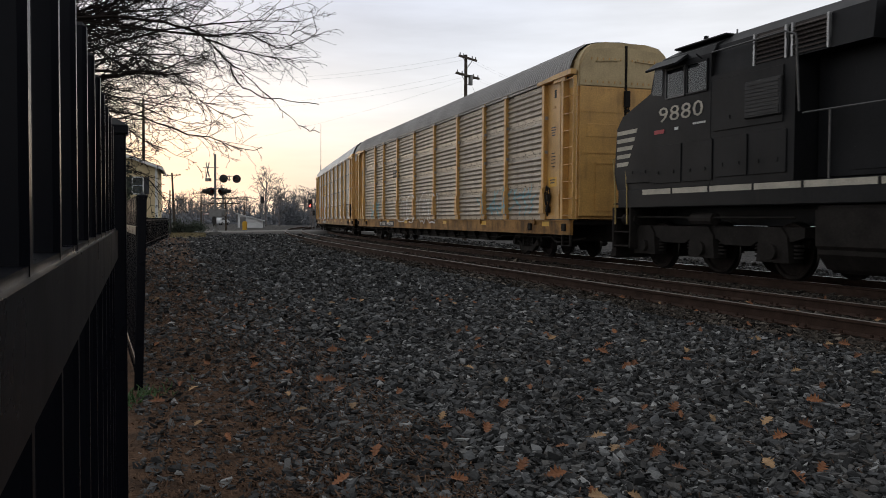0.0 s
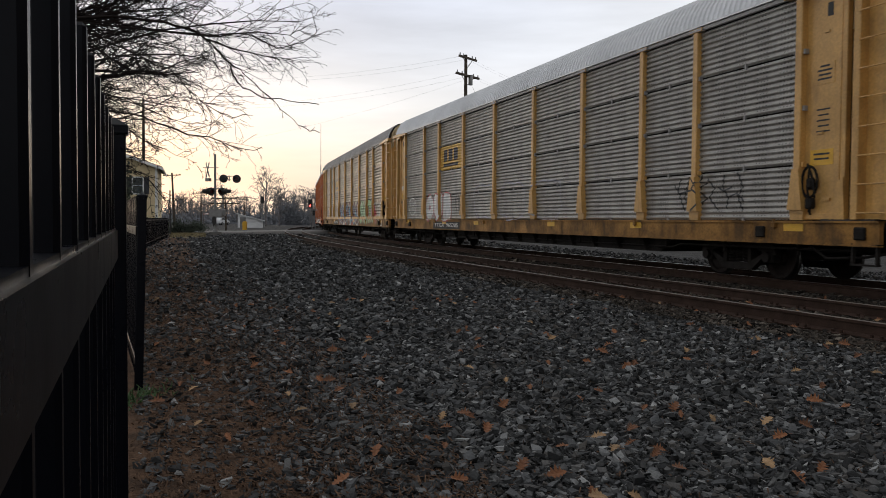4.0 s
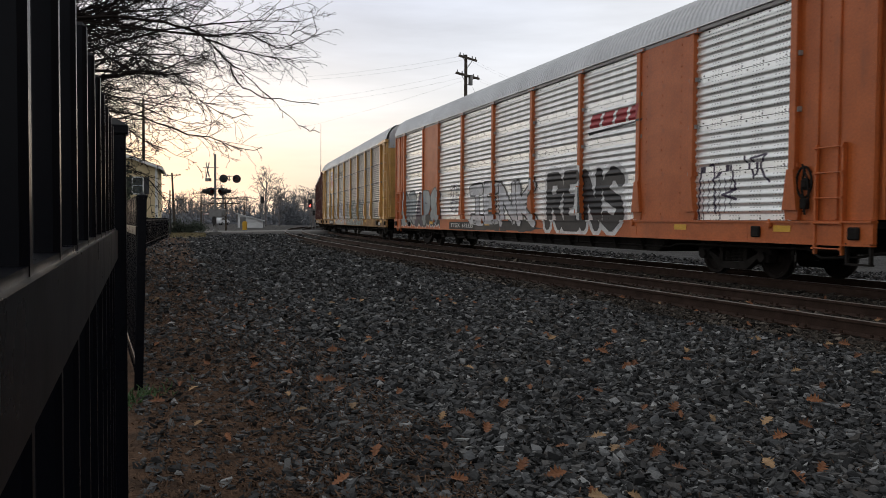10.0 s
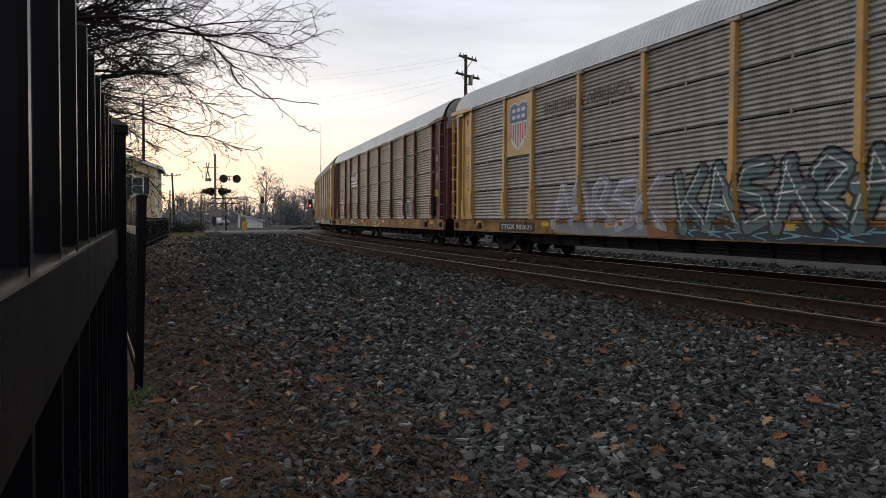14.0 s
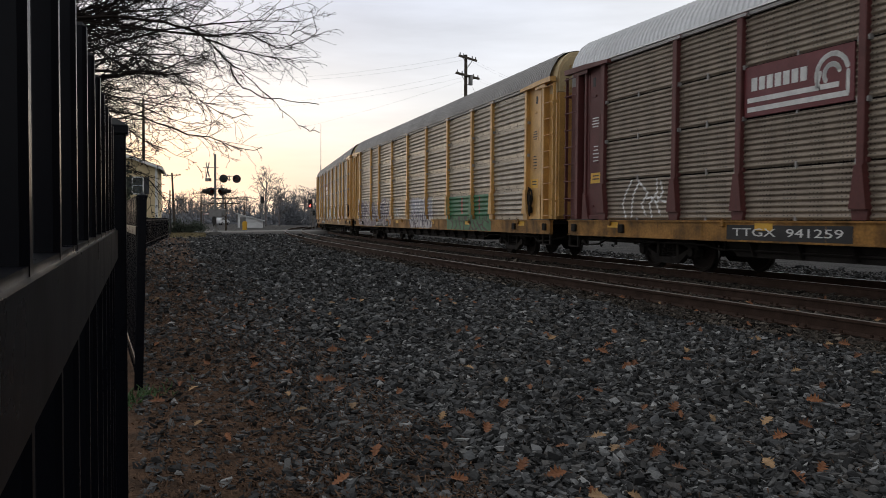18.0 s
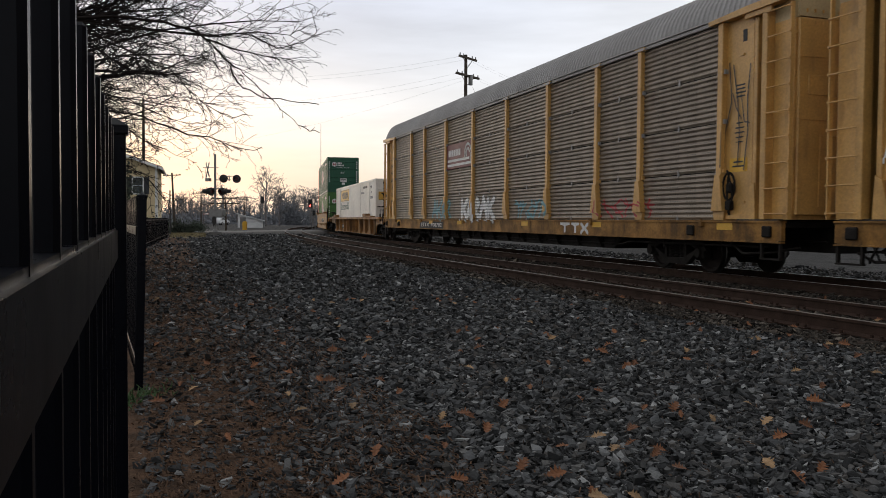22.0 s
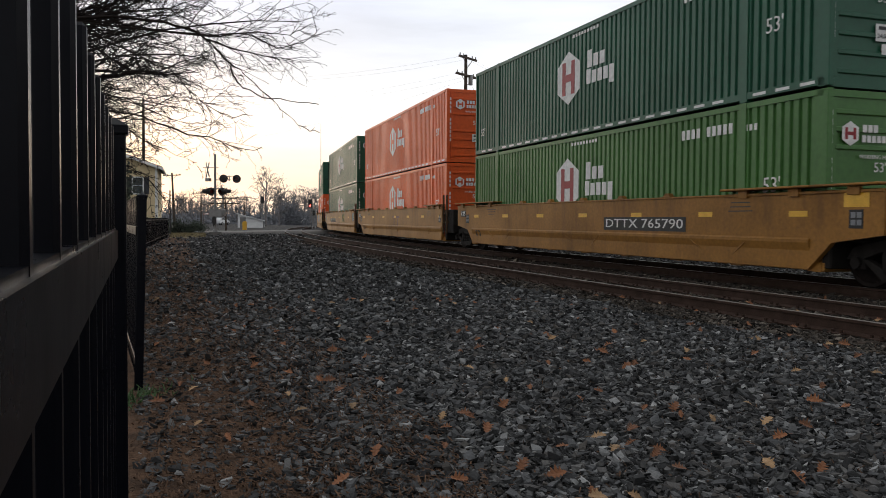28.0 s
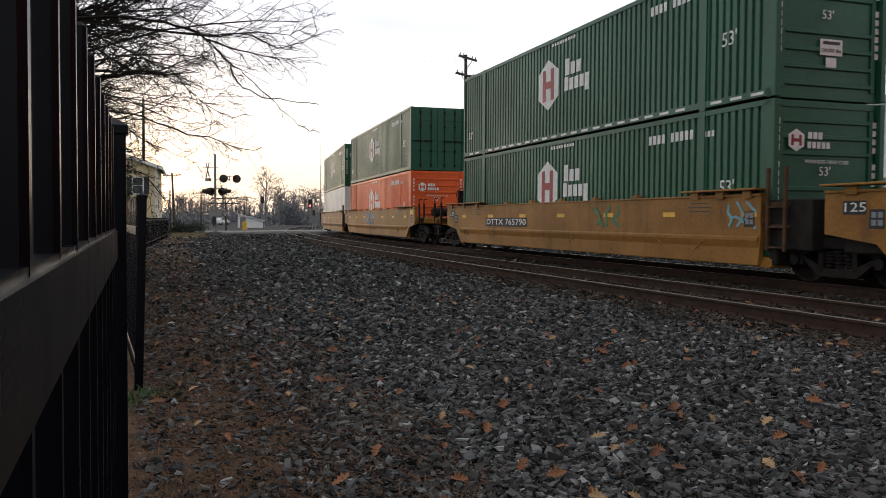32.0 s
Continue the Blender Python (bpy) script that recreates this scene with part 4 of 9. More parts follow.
        return mesh_of("bulkhead", bm, STEEL_DARK)
    for rz in (0, 180):
        part("bulkhead", cached("well_bulkhead", bulkhead), None, veh, at=pose(0, 0, 0, 0, 0, rz))
    for sx, platform in ((-1, near_end), (1, far_end)):
        m = pose(0, 0, 0) if sx > 0 else pose(0, 0, 0, 0, 0, 180)
        if platform:
            def plat():
                bm = bm_new()
                box(bm, hw + 0.0, hw + 3.0, -0.3, 0.3, 0.86, 1.15, 0.02)
                box(bm, hw + 0.2, hw + 0.9, -1.33, 1.33, 0.90, 1.22, 0.02)
                box(bm, hw + 2.55, hw + 2.75, -1.42, 1.42, 0.95, 1.15, 0.015)
                for y in (-0.95, 0.95):
                    box(bm, hw + 0.8, hw + 2.6, y - 0.28, y + 0.28, 1.15, 1.19)
                return mesh_of("platform", bm, mat)

            tall = 1.58 if ribbed else 1.95

            def side_rails(y):
                bm = bm_new()
                for x in (hw + 1.85, hw + 2.65):
                    pipe(bm, [(x, y, 0.55), (x, y, tall), (x, y * 0.9, tall)], 0.02)
                    box(bm, x - 0.05, x + 0.05, y - 0.03, y + 0.03, 1.0, tall - 0.2)
                    pipe(bm, [(x, y, 0.52), (x, y, 0.9)], 0.02)
                return mesh_of("handrail", bm, STEEL_DARK)

            def rung(y, z):
                bm = bm_new()
                pipe(bm, [(hw + 1.85, y, z), (hw + 2.65, y, z)], 0.018)
                return mesh_of("rung", bm, STEEL_DARK)

            def deck_rail():
                bm = bm_new()
                pipe(bm, [(hw + 0.6, 1.3, 1.62), (hw + 2.6, 1.3, 1.62)], 0.02)
                for x in (hw + 0.6, hw + 1.3, hw + 2.0):
                    pipe(bm, [(x, 1.3, 1.2), (x, 1.3, 1.62)], 0.018)
                return mesh_of("deck_rail", bm, STEEL_DARK)

            def brake():
                bm = bm_new()
                bx, bz = (hw + 1.9, -0.35) if ribbed else (hw + 2.5, 0.0)
                c = Vector((bx, 0.35, 2.15 + bz))
                pts = [c + Vector((0.0, 0.30 * math.cos(a), 0.30 * math.sin(a))) for a in [2 * math.pi * i / 20 for i in range(21)]]
                pipe(bm, pts, 0.016, 5)
                for i in range(6):
                    a = math.pi * i / 3
                    pipe(bm, [c, c + Vector((0, 0.30 * math.cos(a), 0.30 * math.sin(a)))], 0.012, 5)
                box(bm, bx - 0.25, bx - 0.04, 0.18, 0.52, 1.92 + bz, 2.35 + bz, 0.03)
                box(bm, bx - 0.3, bx - 0.1, 0.2, 0.5, 1.15, 1.95 + bz)
                return mesh_of("brake_wheel", bm, STEEL_DARK)

            def drum():
                bm = bm_new()
                tube(bm, (hw + 1.5, -0.75, 1.42), (hw + 1.5, 0.55, 1.42), 0.17, n=14)
                for y in (-0.5, 0.3):
                    box(bm, hw + 1.42, hw + 1.58, y - 0.05, y + 0.05, 1.14, 1.4)
                return mesh_of("air_reservoir", bm, STEEL_DARK)
            if not ribbed:
                part("air_reservoir", cached("well_drum", drum), None, veh, at=m)
            part("platform", cached(("well_plat", mat.name), plat), None, veh, at=m)
            for y in (1.42, -1.42):
                part("handrail", cached(("well_rails", ribbed, y), lambda y=y: side_rails(y)), None, veh, at=m)
                for z in (0.52, 0.82):
                    part("rung", cached(("well_rung", y, z), lambda y=y, z=z: rung(y, z)), None, veh, at=m)
            part("deck_rail", cached("well_deck_rail", deck_rail), None, veh, at=m)
            if sx < 0 or ribbed:
                part("brake_wheel", cached(("well_brake", ribbed), brake), None, veh, at=m)
            add_coupler(veh, sx * (hw + 3.05), sx)
            add_truck(veh, sx * 9.55, r=0.46)
        else:
            def stub():
                bm = bm_new()
                box(bm, hw + 0.0, hw + 1.05, -0.45, 0.45, 0.72, 1.05, 0.03)
                box(bm, 8.03, hw + 0.75, -1.32, 1.32, 0.58, 1.48, 0.02)
                return mesh_of("articulation", bm, STEEL_DARK)

            def grab_ladder():
                bm = bm_new()
                for x in (8.18, 8.62):
                    box(bm, x - 0.035, x + 0.035, 1.38, 1.44, 0.55, 2.05, 0.008)
                for z in (0.62, 0.98, 1.34):
                    pipe(bm, [(8.18, 1.42, z), (8.62, 1.42, z)], 0.016)
                for z in (1.0, 1.4):
                    box(bm, 8.0, 8.65, 1.30, 1.385, z - 0.03, z + 0.03)
                return mesh_of("ladder", bm, LADDER_BROWN)
            part("articulation", cached("well_stub", stub), None, veh, at=m)
            for sy in (1, -1) if sx < 0 else ():
                part("ladder", cached("well_grab", grab_ladder), None, veh, at=m @ Matrix.Diagonal((1, sy, 1, 1)))
            if sx > 0:
                add_truck(veh, 9.55, r=0.48, axle=0.9)
    VEHICLES.append((veh, centre, 9.55))
    return veh


GAPS = [23.3, 52.2, 81.0, 110.2, 139.3, 168.6, 197.8, 226.5, 255.0]
MID = [(a + b) / 2 + d for a, b, d in zip(GAPS, GAPS[1:], (-0.42, -0.05, -0.10, -0.15, 0.0, -0.28, -0.40, 0.0))]
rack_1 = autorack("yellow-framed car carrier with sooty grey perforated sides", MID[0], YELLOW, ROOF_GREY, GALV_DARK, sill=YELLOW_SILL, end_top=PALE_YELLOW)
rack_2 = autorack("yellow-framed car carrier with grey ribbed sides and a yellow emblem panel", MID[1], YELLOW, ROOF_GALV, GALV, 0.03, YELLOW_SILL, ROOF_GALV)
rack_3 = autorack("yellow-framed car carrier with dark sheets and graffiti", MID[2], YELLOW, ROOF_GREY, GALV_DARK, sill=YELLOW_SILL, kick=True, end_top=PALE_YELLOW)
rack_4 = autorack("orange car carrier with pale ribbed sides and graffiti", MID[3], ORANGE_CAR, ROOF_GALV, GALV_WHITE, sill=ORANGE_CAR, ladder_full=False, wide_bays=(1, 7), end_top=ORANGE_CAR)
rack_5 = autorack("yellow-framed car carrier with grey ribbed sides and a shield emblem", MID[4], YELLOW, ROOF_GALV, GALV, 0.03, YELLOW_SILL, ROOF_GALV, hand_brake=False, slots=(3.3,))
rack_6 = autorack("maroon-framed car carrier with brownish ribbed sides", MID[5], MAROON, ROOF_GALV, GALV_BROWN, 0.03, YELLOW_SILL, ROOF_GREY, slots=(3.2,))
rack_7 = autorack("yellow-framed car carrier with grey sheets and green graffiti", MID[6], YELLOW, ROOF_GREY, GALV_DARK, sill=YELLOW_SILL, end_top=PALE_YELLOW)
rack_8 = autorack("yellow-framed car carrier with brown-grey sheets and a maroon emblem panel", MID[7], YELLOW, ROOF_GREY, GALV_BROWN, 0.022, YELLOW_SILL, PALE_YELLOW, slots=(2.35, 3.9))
well_w = well_car("yellow ribbed well car with one white container", 266.85, True, True, WELL_YELLOW, True, 1.22)
well_1 = well_car("rusty brown well car carrying two green containers", 290.62, True, False)
well_2 = well_car("rusty brown middle well unit with two orange containers", 310.1, False, False)
well_3 = well_car("rusty brown well unit with two dark green containers", 329.1, False, True)
well_4 = well_car("brown well car with a green container above an orange one", 352.7, True, False)
well_5 = well_car("brown well unit with a green container above a white one", 371.8, False, True)
box_w, = add_boxes(well_w, ("white corrugated container with yellow emblem panels and rear doors", BOX_WHITE, True))
box_1a, box_1b = add_boxes(well_1, ("leaf-green corrugated container in the well", BOX_GREEN_L, False), ("dark green corrugated container stacked on top", BOX_GREEN_D, False))
box_2a, box_2b = add_boxes(well_2, ("orange corrugated container in the well", BOX_ORANGE, False), ("orange corrugated container stacked on top", BOX_ORANGE, False))
box_3a, box_3b = add_boxes(well_3, ("dark green corrugated container in the well", BOX_GREEN_D, False), ("dark green corrugated container stacked on top", BOX_GREEN_D, False))
box_4a, box_4b = add_boxes(well_4, ("orange corrugated container in the well", BOX_ORANGE, False), ("dark green container stacked on top with rear doors", BOX_GREEN_D, True))
_, box_5b = add_boxes(well_5, ("white corrugated container in the well", BOX_WHITE, False), ("dark green container stacked on top", BOX_GREEN_D, False))


# ---- paint on the cars: graffiti, emblems, stencils ----
def side_at(x, y, z):
    """Upright on the side that faces the fence; reads from the far end to the near end."""
    return Matrix(((-1, 0, 0, x), (0, 0, 1, y), (0, 1, 0, z), (0, 0, 0, 1)))


def end_at(x, y, z):
    """Upright on a near end wall."""
    return Matrix(((0, 0, -1, x), (-1, 0, 0, y), (0, 1, 0, z), (0, 0, 0, 1)))


def crossings(poly, b):
    xs = []
    for (a0, b0), (a1, b1) in zip(poly, poly[1:] + poly[:1]):
        if (b0 <= b) != (b1 <= b):
            xs.append(a0 + (b - b0) / (b1 - b0) * (a1 - a0))
    xs.sort()
    return list(zip(xs[::2], xs[1::2]))


def paint(name, parent, mat, polys, breaks, place, splits=(), label=""):
    """A coat of paint that follows a profiled surface: outlines in the surface's plane, cut into bands."""
    bm = bm_new()

    def spans(b):
        merged = []
        for lo, hi in sorted(i for p in polys for i in crossings(p, b)):
            if merged and lo <= merged[-1][1] + 1e-4:
                merged[-1][1] = max(hi, merged[-1][1])
            else:
                merged.append([lo, hi])
        return merged
    for b0, b1 in zip(breaks, breaks[1:]):
        mid = (b0 + b1) / 2
        m, m0, m1 = spans(mid), spans(b0 + 1e-4), spans(b1 - 1e-4)
        if len(m0) != len(m):
            m0 = m
        if len(m1) != len(m):
            m1 = m
        for (lo, hi), (lo0, hi0), (lo1, hi1) in zip(m, m0, m1):
            cuts = [lo] + [s for s in splits if lo + 1e-4 < s < hi - 1e-4] + [hi]
            n = len(cuts) - 1
            for k in range(n):
                am = (cuts[k] + cuts[k + 1]) / 2
                a00, a10 = (lo0 if k == 0 else cuts[k]), (hi0 if k == n - 1 else cuts[k + 1])
                a01, a11 = (lo1 if k == 0 else cuts[k]), (hi1 if k == n - 1 else cuts[k + 1])
                bm.faces.new([bm.verts.new(place(a, b, am, mid)) for a, b in ((a00, b0), (a10, b0), (a11, b1), (a01, b1))])
    if not bm.faces:
        bm.free()
        return None
    bmesh.ops.remove_doubles(bm, verts=bm.verts[:], dist=0.0015)
    return part(name, bm, mat, parent, label)


RACK_BREAKS = {}
for _kind, _prof in ROW_PROFILE.items():
    _zs = {0.70 + i * 0.03 for i in range(13)} | {1.0601, 1.0999}
    for _r in range(4):
        _row = [z + PANEL_Z + _r * ROW_H for z, d in _prof]
        _zs |= set(_row)
    _zs = sorted(_zs)
    RACK_BREAKS[_kind] = [a for a, b in zip(_zs, _zs[1:] + [9]) if b - a > 1e-4]
RACK_SPLITS = sorted([e - RACK_L / 2 + d for e in POSTS for d in (-0.17, -0.14, -0.11, -0.075, 0.075, 0.11, 0.14, 0.17)])


def rack_surface(lift, kind, wide=False):
    zs, ds = zip(*ROW_PROFILE[kind])

    def place(x, z, xm, zm):
        near = min(abs(xm - (e - RACK_L / 2)) for e in POSTS)
        if zm < 1.06:
            y = 1.50
        elif zm < 1.10:
            y = 1.535
        elif near < 0.16 and zm < 1.28:
            y = 1.52
        elif near < 0.075:
            y = 1.575 if zm < 1.98 else 1.545
        elif near < 0.17 and 1.28 < zm < 1.28 + (0.17 - near) / 0.095 * 0.7 + 0.1:
            y = 1.575
        elif wide and 7.35 < abs(xm) < 9.33:
            y = 1.512
        elif abs(xm) > RACK_L / 2 - 1.78:
            y = 1.447
        else:
            y = 1.435 + float(np.interp(z - PANEL_Z - ROW_H * int(max(0, zm - PANEL_Z) / ROW_H), zs, ds))
        return (x, y + lift, z)
    return place


def rack_paint(parent, mat, polys, lift=0.004, name="graffiti", label=""):
    """Paint on a car carrier's side; a list of groups gives one part for each group."""
    if polys and polys[0] and isinstance(polys[0][0], list):
        for i, g in enumerate(polys):
            paint(name, parent, mat, g, RACK_BREAKS[RACK_KIND[parent.name]], rack_surface(lift + 0.0005 * (i % 5), RACK_KIND[parent.name], parent is rack_4), RACK_SPLITS, label)
        return None
    return paint(name, parent, mat, polys, RACK_BREAKS[RACK_KIND[parent.name]], rack_surface(lift, RACK_KIND[parent.name], parent is rack_4), RACK_SPLITS, label)


def stroke(pts, w):
    """Quads along a line, with knots rounded by octagons."""
    out = []
    for p, q in zip(pts, pts[1:]):
        dx, dz = q[0] - p[0], q[1] - p[1]
        n = math.hypot(dx, dz) or 1
        nx, nz = -dz / n * w / 2, dx / n * w / 2
        out.append([(p[0] + nx, p[1] + nz), (q[0] + nx, q[1] + nz), (q[0] - nx, q[1] - nz), (p[0] - nx, p[1] - nz)])
    for p in pts:
        out.append([(p[0] + w / 2 * math.cos(a), p[1] + w / 2 * math.sin(a)) for a in [math.pi * (k + 0.5) / 4 for k in range(8)]])
    return out


LETTERS = {
    "R": [[(0.1, 0), (0.1, 1), (0.7, 1), (0.9, 0.8), (0.7, 0.52), (0.1, 0.5)], [(0.45, 0.5), (0.9, 0)]],
    "E": [[(0.9, 1), (0.1, 1), (0.1, 0), (0.9, 0)], [(0.1, 0.5), (0.7, 0.5)]],
    "N": [[(0.1, 0), (0.1, 1), (0.85, 0), (0.9, 1)]],
    "S": [[(0.9, 0.85), (0.5, 1), (0.1, 0.8), (0.2, 0.58), (0.8, 0.42), (0.9, 0.2), (0.5, 0), (0.1, 0.15)]],
    "D": [[(0.1, 0), (0.1, 1), (0.6, 0.95), (0.9, 0.6), (0.85, 0.3), (0.55, 0.02), (0.1, 0)]],
    "O": [[(0.5, 1), (0.12, 0.75), (0.1, 0.3), (0.45, 0), (0.85, 0.25), (0.9, 0.7), (0.5, 1)]],
    "P": [[(0.12, 0), (0.1, 1), (0.75, 0.95), (0.9, 0.7), (0.7, 0.45), (0.12, 0.45)]],
    "H": [[(0.1, 0), (0.1, 1)], [(0.9, 0), (0.9, 1)], [(0.1, 0.5), (0.9, 0.5)]],
    "A": [[(0.05, 0), (0.5, 1), (0.95, 0)], [(0.25, 0.4), (0.75, 0.4)]],
    "T": [[(0.5, 0), (0.5, 1)], [(0.02, 1), (0.98, 1)]],
    "U": [[(0.1, 1), (0.12, 0.3), (0.5, 0), (0.88, 0.3), (0.9, 1)]],
    "B": [[(0.12, 0), (0.12, 1), (0.7, 0.95), (0.82, 0.75), (0.6, 0.53), (0.85, 0.3), (0.75, 0.05), (0.12, 0)], [(0.12, 0.53), (0.6, 0.53)]],
    "L": [[(0.2, 1), (0.15, 0.05), (0.85, 0.1)]],
    "V": [[(0.1, 1), (0.45, 0), (0.9, 1)]],
    "K": [[(0.15, 0), (0.15, 1)], [(0.9, 1), (0.2, 0.5), (0.95, 0)]],
    "I": [[(0.15, 1), (0.85, 1)], [(0.5, 1), (0.5, 0)], [(0.1, 0), (0.9, 0)]],
    # wild forms that read as no letter: hooks, arrows, bent bars
    "a": [[(0.1, 0), (0.25, 0.75), (0.55, 1), (0.85, 0.8), (0.45, 0.48)], [(0.3, 0.4), (0.9, 0.05)]],
    "b": [[(0.0, 0.05), (0.3, 0.6), (0.55, 1), (0.75, 0.5), (0.95, 0)], [(0.25, 0.35), (0.85, 0.3)]],
    "c": [[(0.95, 0.95), (0.4, 0.92), (0.12, 0.6), (0.75, 0.45), (0.85, 0.15), (0.25, 0)]],
    "d": [[(0.2, 0), (0.15, 0.95)], [(0.2, 0.4), (0.95, 1)], [(0.4, 0.5), (1.0, -0.05)]],
    "e": [[(0.55, 1.02), (0.3, 0.5), (0.05, 0)], [(0.55, 1.02), (0.78, 0.55), (1.02, 0.05)], [(0.2, 0.55), (0.95, 0.62)]],
}


def word_strokes(word, x0, x1, z0, z1, w, grow=0.0):
    """Thick hand-painted capitals from x0 (far) to x1 (near)."""
    out = []
    cell = (x1 - x0) / len(word)
    for i, ch in enumerate(word):
        g = []
        for line in LETTERS[ch]:
            pts = [(x0 + cell * (i + 0.06 + 0.86 * p), z0 + (z1 - z0) * q) for p, q in line]
            g += stroke(pts, w + grow)
        out.append(g)
    return out


def piece(parent, word, x0, x1, z0, z1, w, fill, line, grow, rnd, hi=None, jag=0.03, lean=0.0, lift=0.006, fills=None, label="", spread=1.12):
    """Overlapping spray letters, each an outline coat with a fill on it and an optional thin highlight."""
    cell = (x1 - x0) / len(word)
    for i, ch in enumerate(word):
        body, edge, shine = [], [], []
        dz = rnd.uniform(-0.05, 0.05) * (z1 - z0)
        for ln in LETTERS[ch]:
            pts = [(x0 + cell * (i + 0.5 + spread * (p - 0.5) * 0.84 + lean * (q - 0.5) + rnd.uniform(-jag, jag)), z0 + dz + (z1 - z0) * (q + rnd.uniform(-jag, jag) * 0.6)) for p, q in ln]
            body += stroke(pts, w)
            edge += stroke(pts, w + grow)
            shine += stroke([(a + w * 0.30, b + w * 0.12) for a, b in pts], 0.035)
        mat = (fills or {}).get(i, fill)
        up = lift + 0.003 * (i % 4)
        rack_paint(parent, line, edge, up, label="outline of " + label)
        rack_paint(parent, mat, body, up + 0.0012, label=label)
        if hi:
            rack_paint(parent, hi, shine, up + 0.0022, label="thin highlights of " + label)


def tangle(rnd, x0, x1, z0, z1, n, w):
    """Interlocking wild-style strokes."""
    out = []
    cell = (x1 - x0) / n
    for i in range(n):
        c = x0 + cell * (i + 0.5)
        pts = [(c + cell * rnd.uniform(-0.6, 0.6), z0 + (z1 - z0) * q) for q in (rnd.uniform(0, 0.1), 0.35, 0.62, rnd.uniform(0.88, 1.0))]
        g = stroke(pts, w)
        out.append(g)
        if rnd.random() < 0.7:
            q = rnd.uniform(0.2, 0.8)
            g += stroke([(c - cell * 0.5, z0 + (z1 - z0) * q), (c + cell * 0.1, z0 + (z1 - z0) * (q + rnd.uniform(-0.25, 0.25))), (c + cell * 0.6, z0 + (z1 - z0) * min(1, q + rnd.uniform(0, 0.3)))], w * 0.8)
    return out


def blob(rnd, x0, x1, z0, z1, k=18, rough=0.12):
    cx, cz = (x0 + x1) / 2, (z0 + z1) / 2
    out = []
    for i in range(k):
        a = 2 * math.pi * i / k
        r = 1 + rnd.uniform(-rough, rough)
        c, s = math.cos(a), math.sin(a)
        e = (abs(c) ** 4 + abs(s) ** 4) ** -0.25
        out.append((cx + (x1 - x0) / 2 * c * r * e, cz + (z1 - z0) / 2 * s * r * e))
    return out


def outline(poly, w):
    return stroke(poly + poly[:1], w)


def rect(x0, x1, z0, z1):
    return [(x0, z0), (x1, z0), (x1, z1), (x0, z1)]


def spray(name, col):
    return material("spray_" + name, col, 0.5, scale=3, fine=30, var=0.25, bump=0.02)


SP_WHITE, SP_BLACK, SP_BLUE = spray("white", (0.74, 0.74, 0.73)), spray("black", (0.02, 0.02, 0.022)), spray("blue", (0.06, 0.24, 0.42))
SP_MAROON, SP_GREEN, SP_MINT = spray("maroon", (0.10, 0.025, 0.035)), spray("green", (0.022, 0.15, 0.065)), spray("mint", (0.34, 0.55, 0.28))
SP_RED, SP_GREY, SP_PURPLE = spray("red", (0.45, 0.04, 0.05)), spray("grey", (0.22, 0.23, 0.25)), spray("purple", (0.045, 0.03, 0.065))
SP_LILAC, SP_TEAL, SP_CREAM = spray("lilac", (0.40, 0.39, 0.45)), spray("teal", (0.16, 0.36, 0.42)), spray("cream", (0.45, 0.40, 0.24))
EMB_YELLOW, EMB_NAVY = spray("emblem_yellow", (0.70, 0.42, 0.075)), spray("emblem_navy", (0.018, 0.02, 0.04))
EMB_BLUE, EMB_MAROON = spray("emblem_blue", (0.05, 0.09, 0.30)), spray("emblem_maroon", (0.14, 0.02, 0.025))


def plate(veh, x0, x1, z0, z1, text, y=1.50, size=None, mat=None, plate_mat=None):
    """Number plate: stencilled reporting marks and figures on a black panel."""
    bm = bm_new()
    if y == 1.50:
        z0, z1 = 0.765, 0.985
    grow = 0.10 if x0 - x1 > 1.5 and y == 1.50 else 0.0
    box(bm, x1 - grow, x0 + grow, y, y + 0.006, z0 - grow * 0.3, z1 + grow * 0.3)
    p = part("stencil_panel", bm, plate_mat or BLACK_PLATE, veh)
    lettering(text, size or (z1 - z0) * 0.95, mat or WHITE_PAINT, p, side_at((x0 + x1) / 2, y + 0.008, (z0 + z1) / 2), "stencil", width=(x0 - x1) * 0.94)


def sticker(veh, x, z, w=0.42, h=0.11, mat=None, y=1.505):
    bm = bm_new()
    box(bm, x - w / 2, x + w / 2, y, y + 0.005, z - h / 2, z + h / 2)
    part("reflector", bm, mat or LABEL_YELLOW, veh)


def stencil_lines(veh, x, z, w, n, mat, y, step=0.07, h=0.03, rnd=random.Random(3)):
    """Small writing too far to read: plain bars."""
    for i in range(n):
        ww = w * rnd.uniform(0.6, 1)
        bm = bm_new()
        box(bm, x - ww / 2, x + ww / 2, y, y + 0.004, z - i * step - h, z - i * step)
        part("stencil_bar", bm, mat, veh)


def flat(parent, polys, mat, y, name="emblem", label="", end=False):
    one = None
    for p in polys:
        bm = bm_new()
        if end:
            prism(bm, [(a, b) for a, b in p], 0, y - 0.004, y)
        else:
            prism(bm, p, 1, y, y + 0.004)
        one = part({"stencil_bars": "stencil_bar"}.get(name, name), bm, mat, parent, label)
    return one


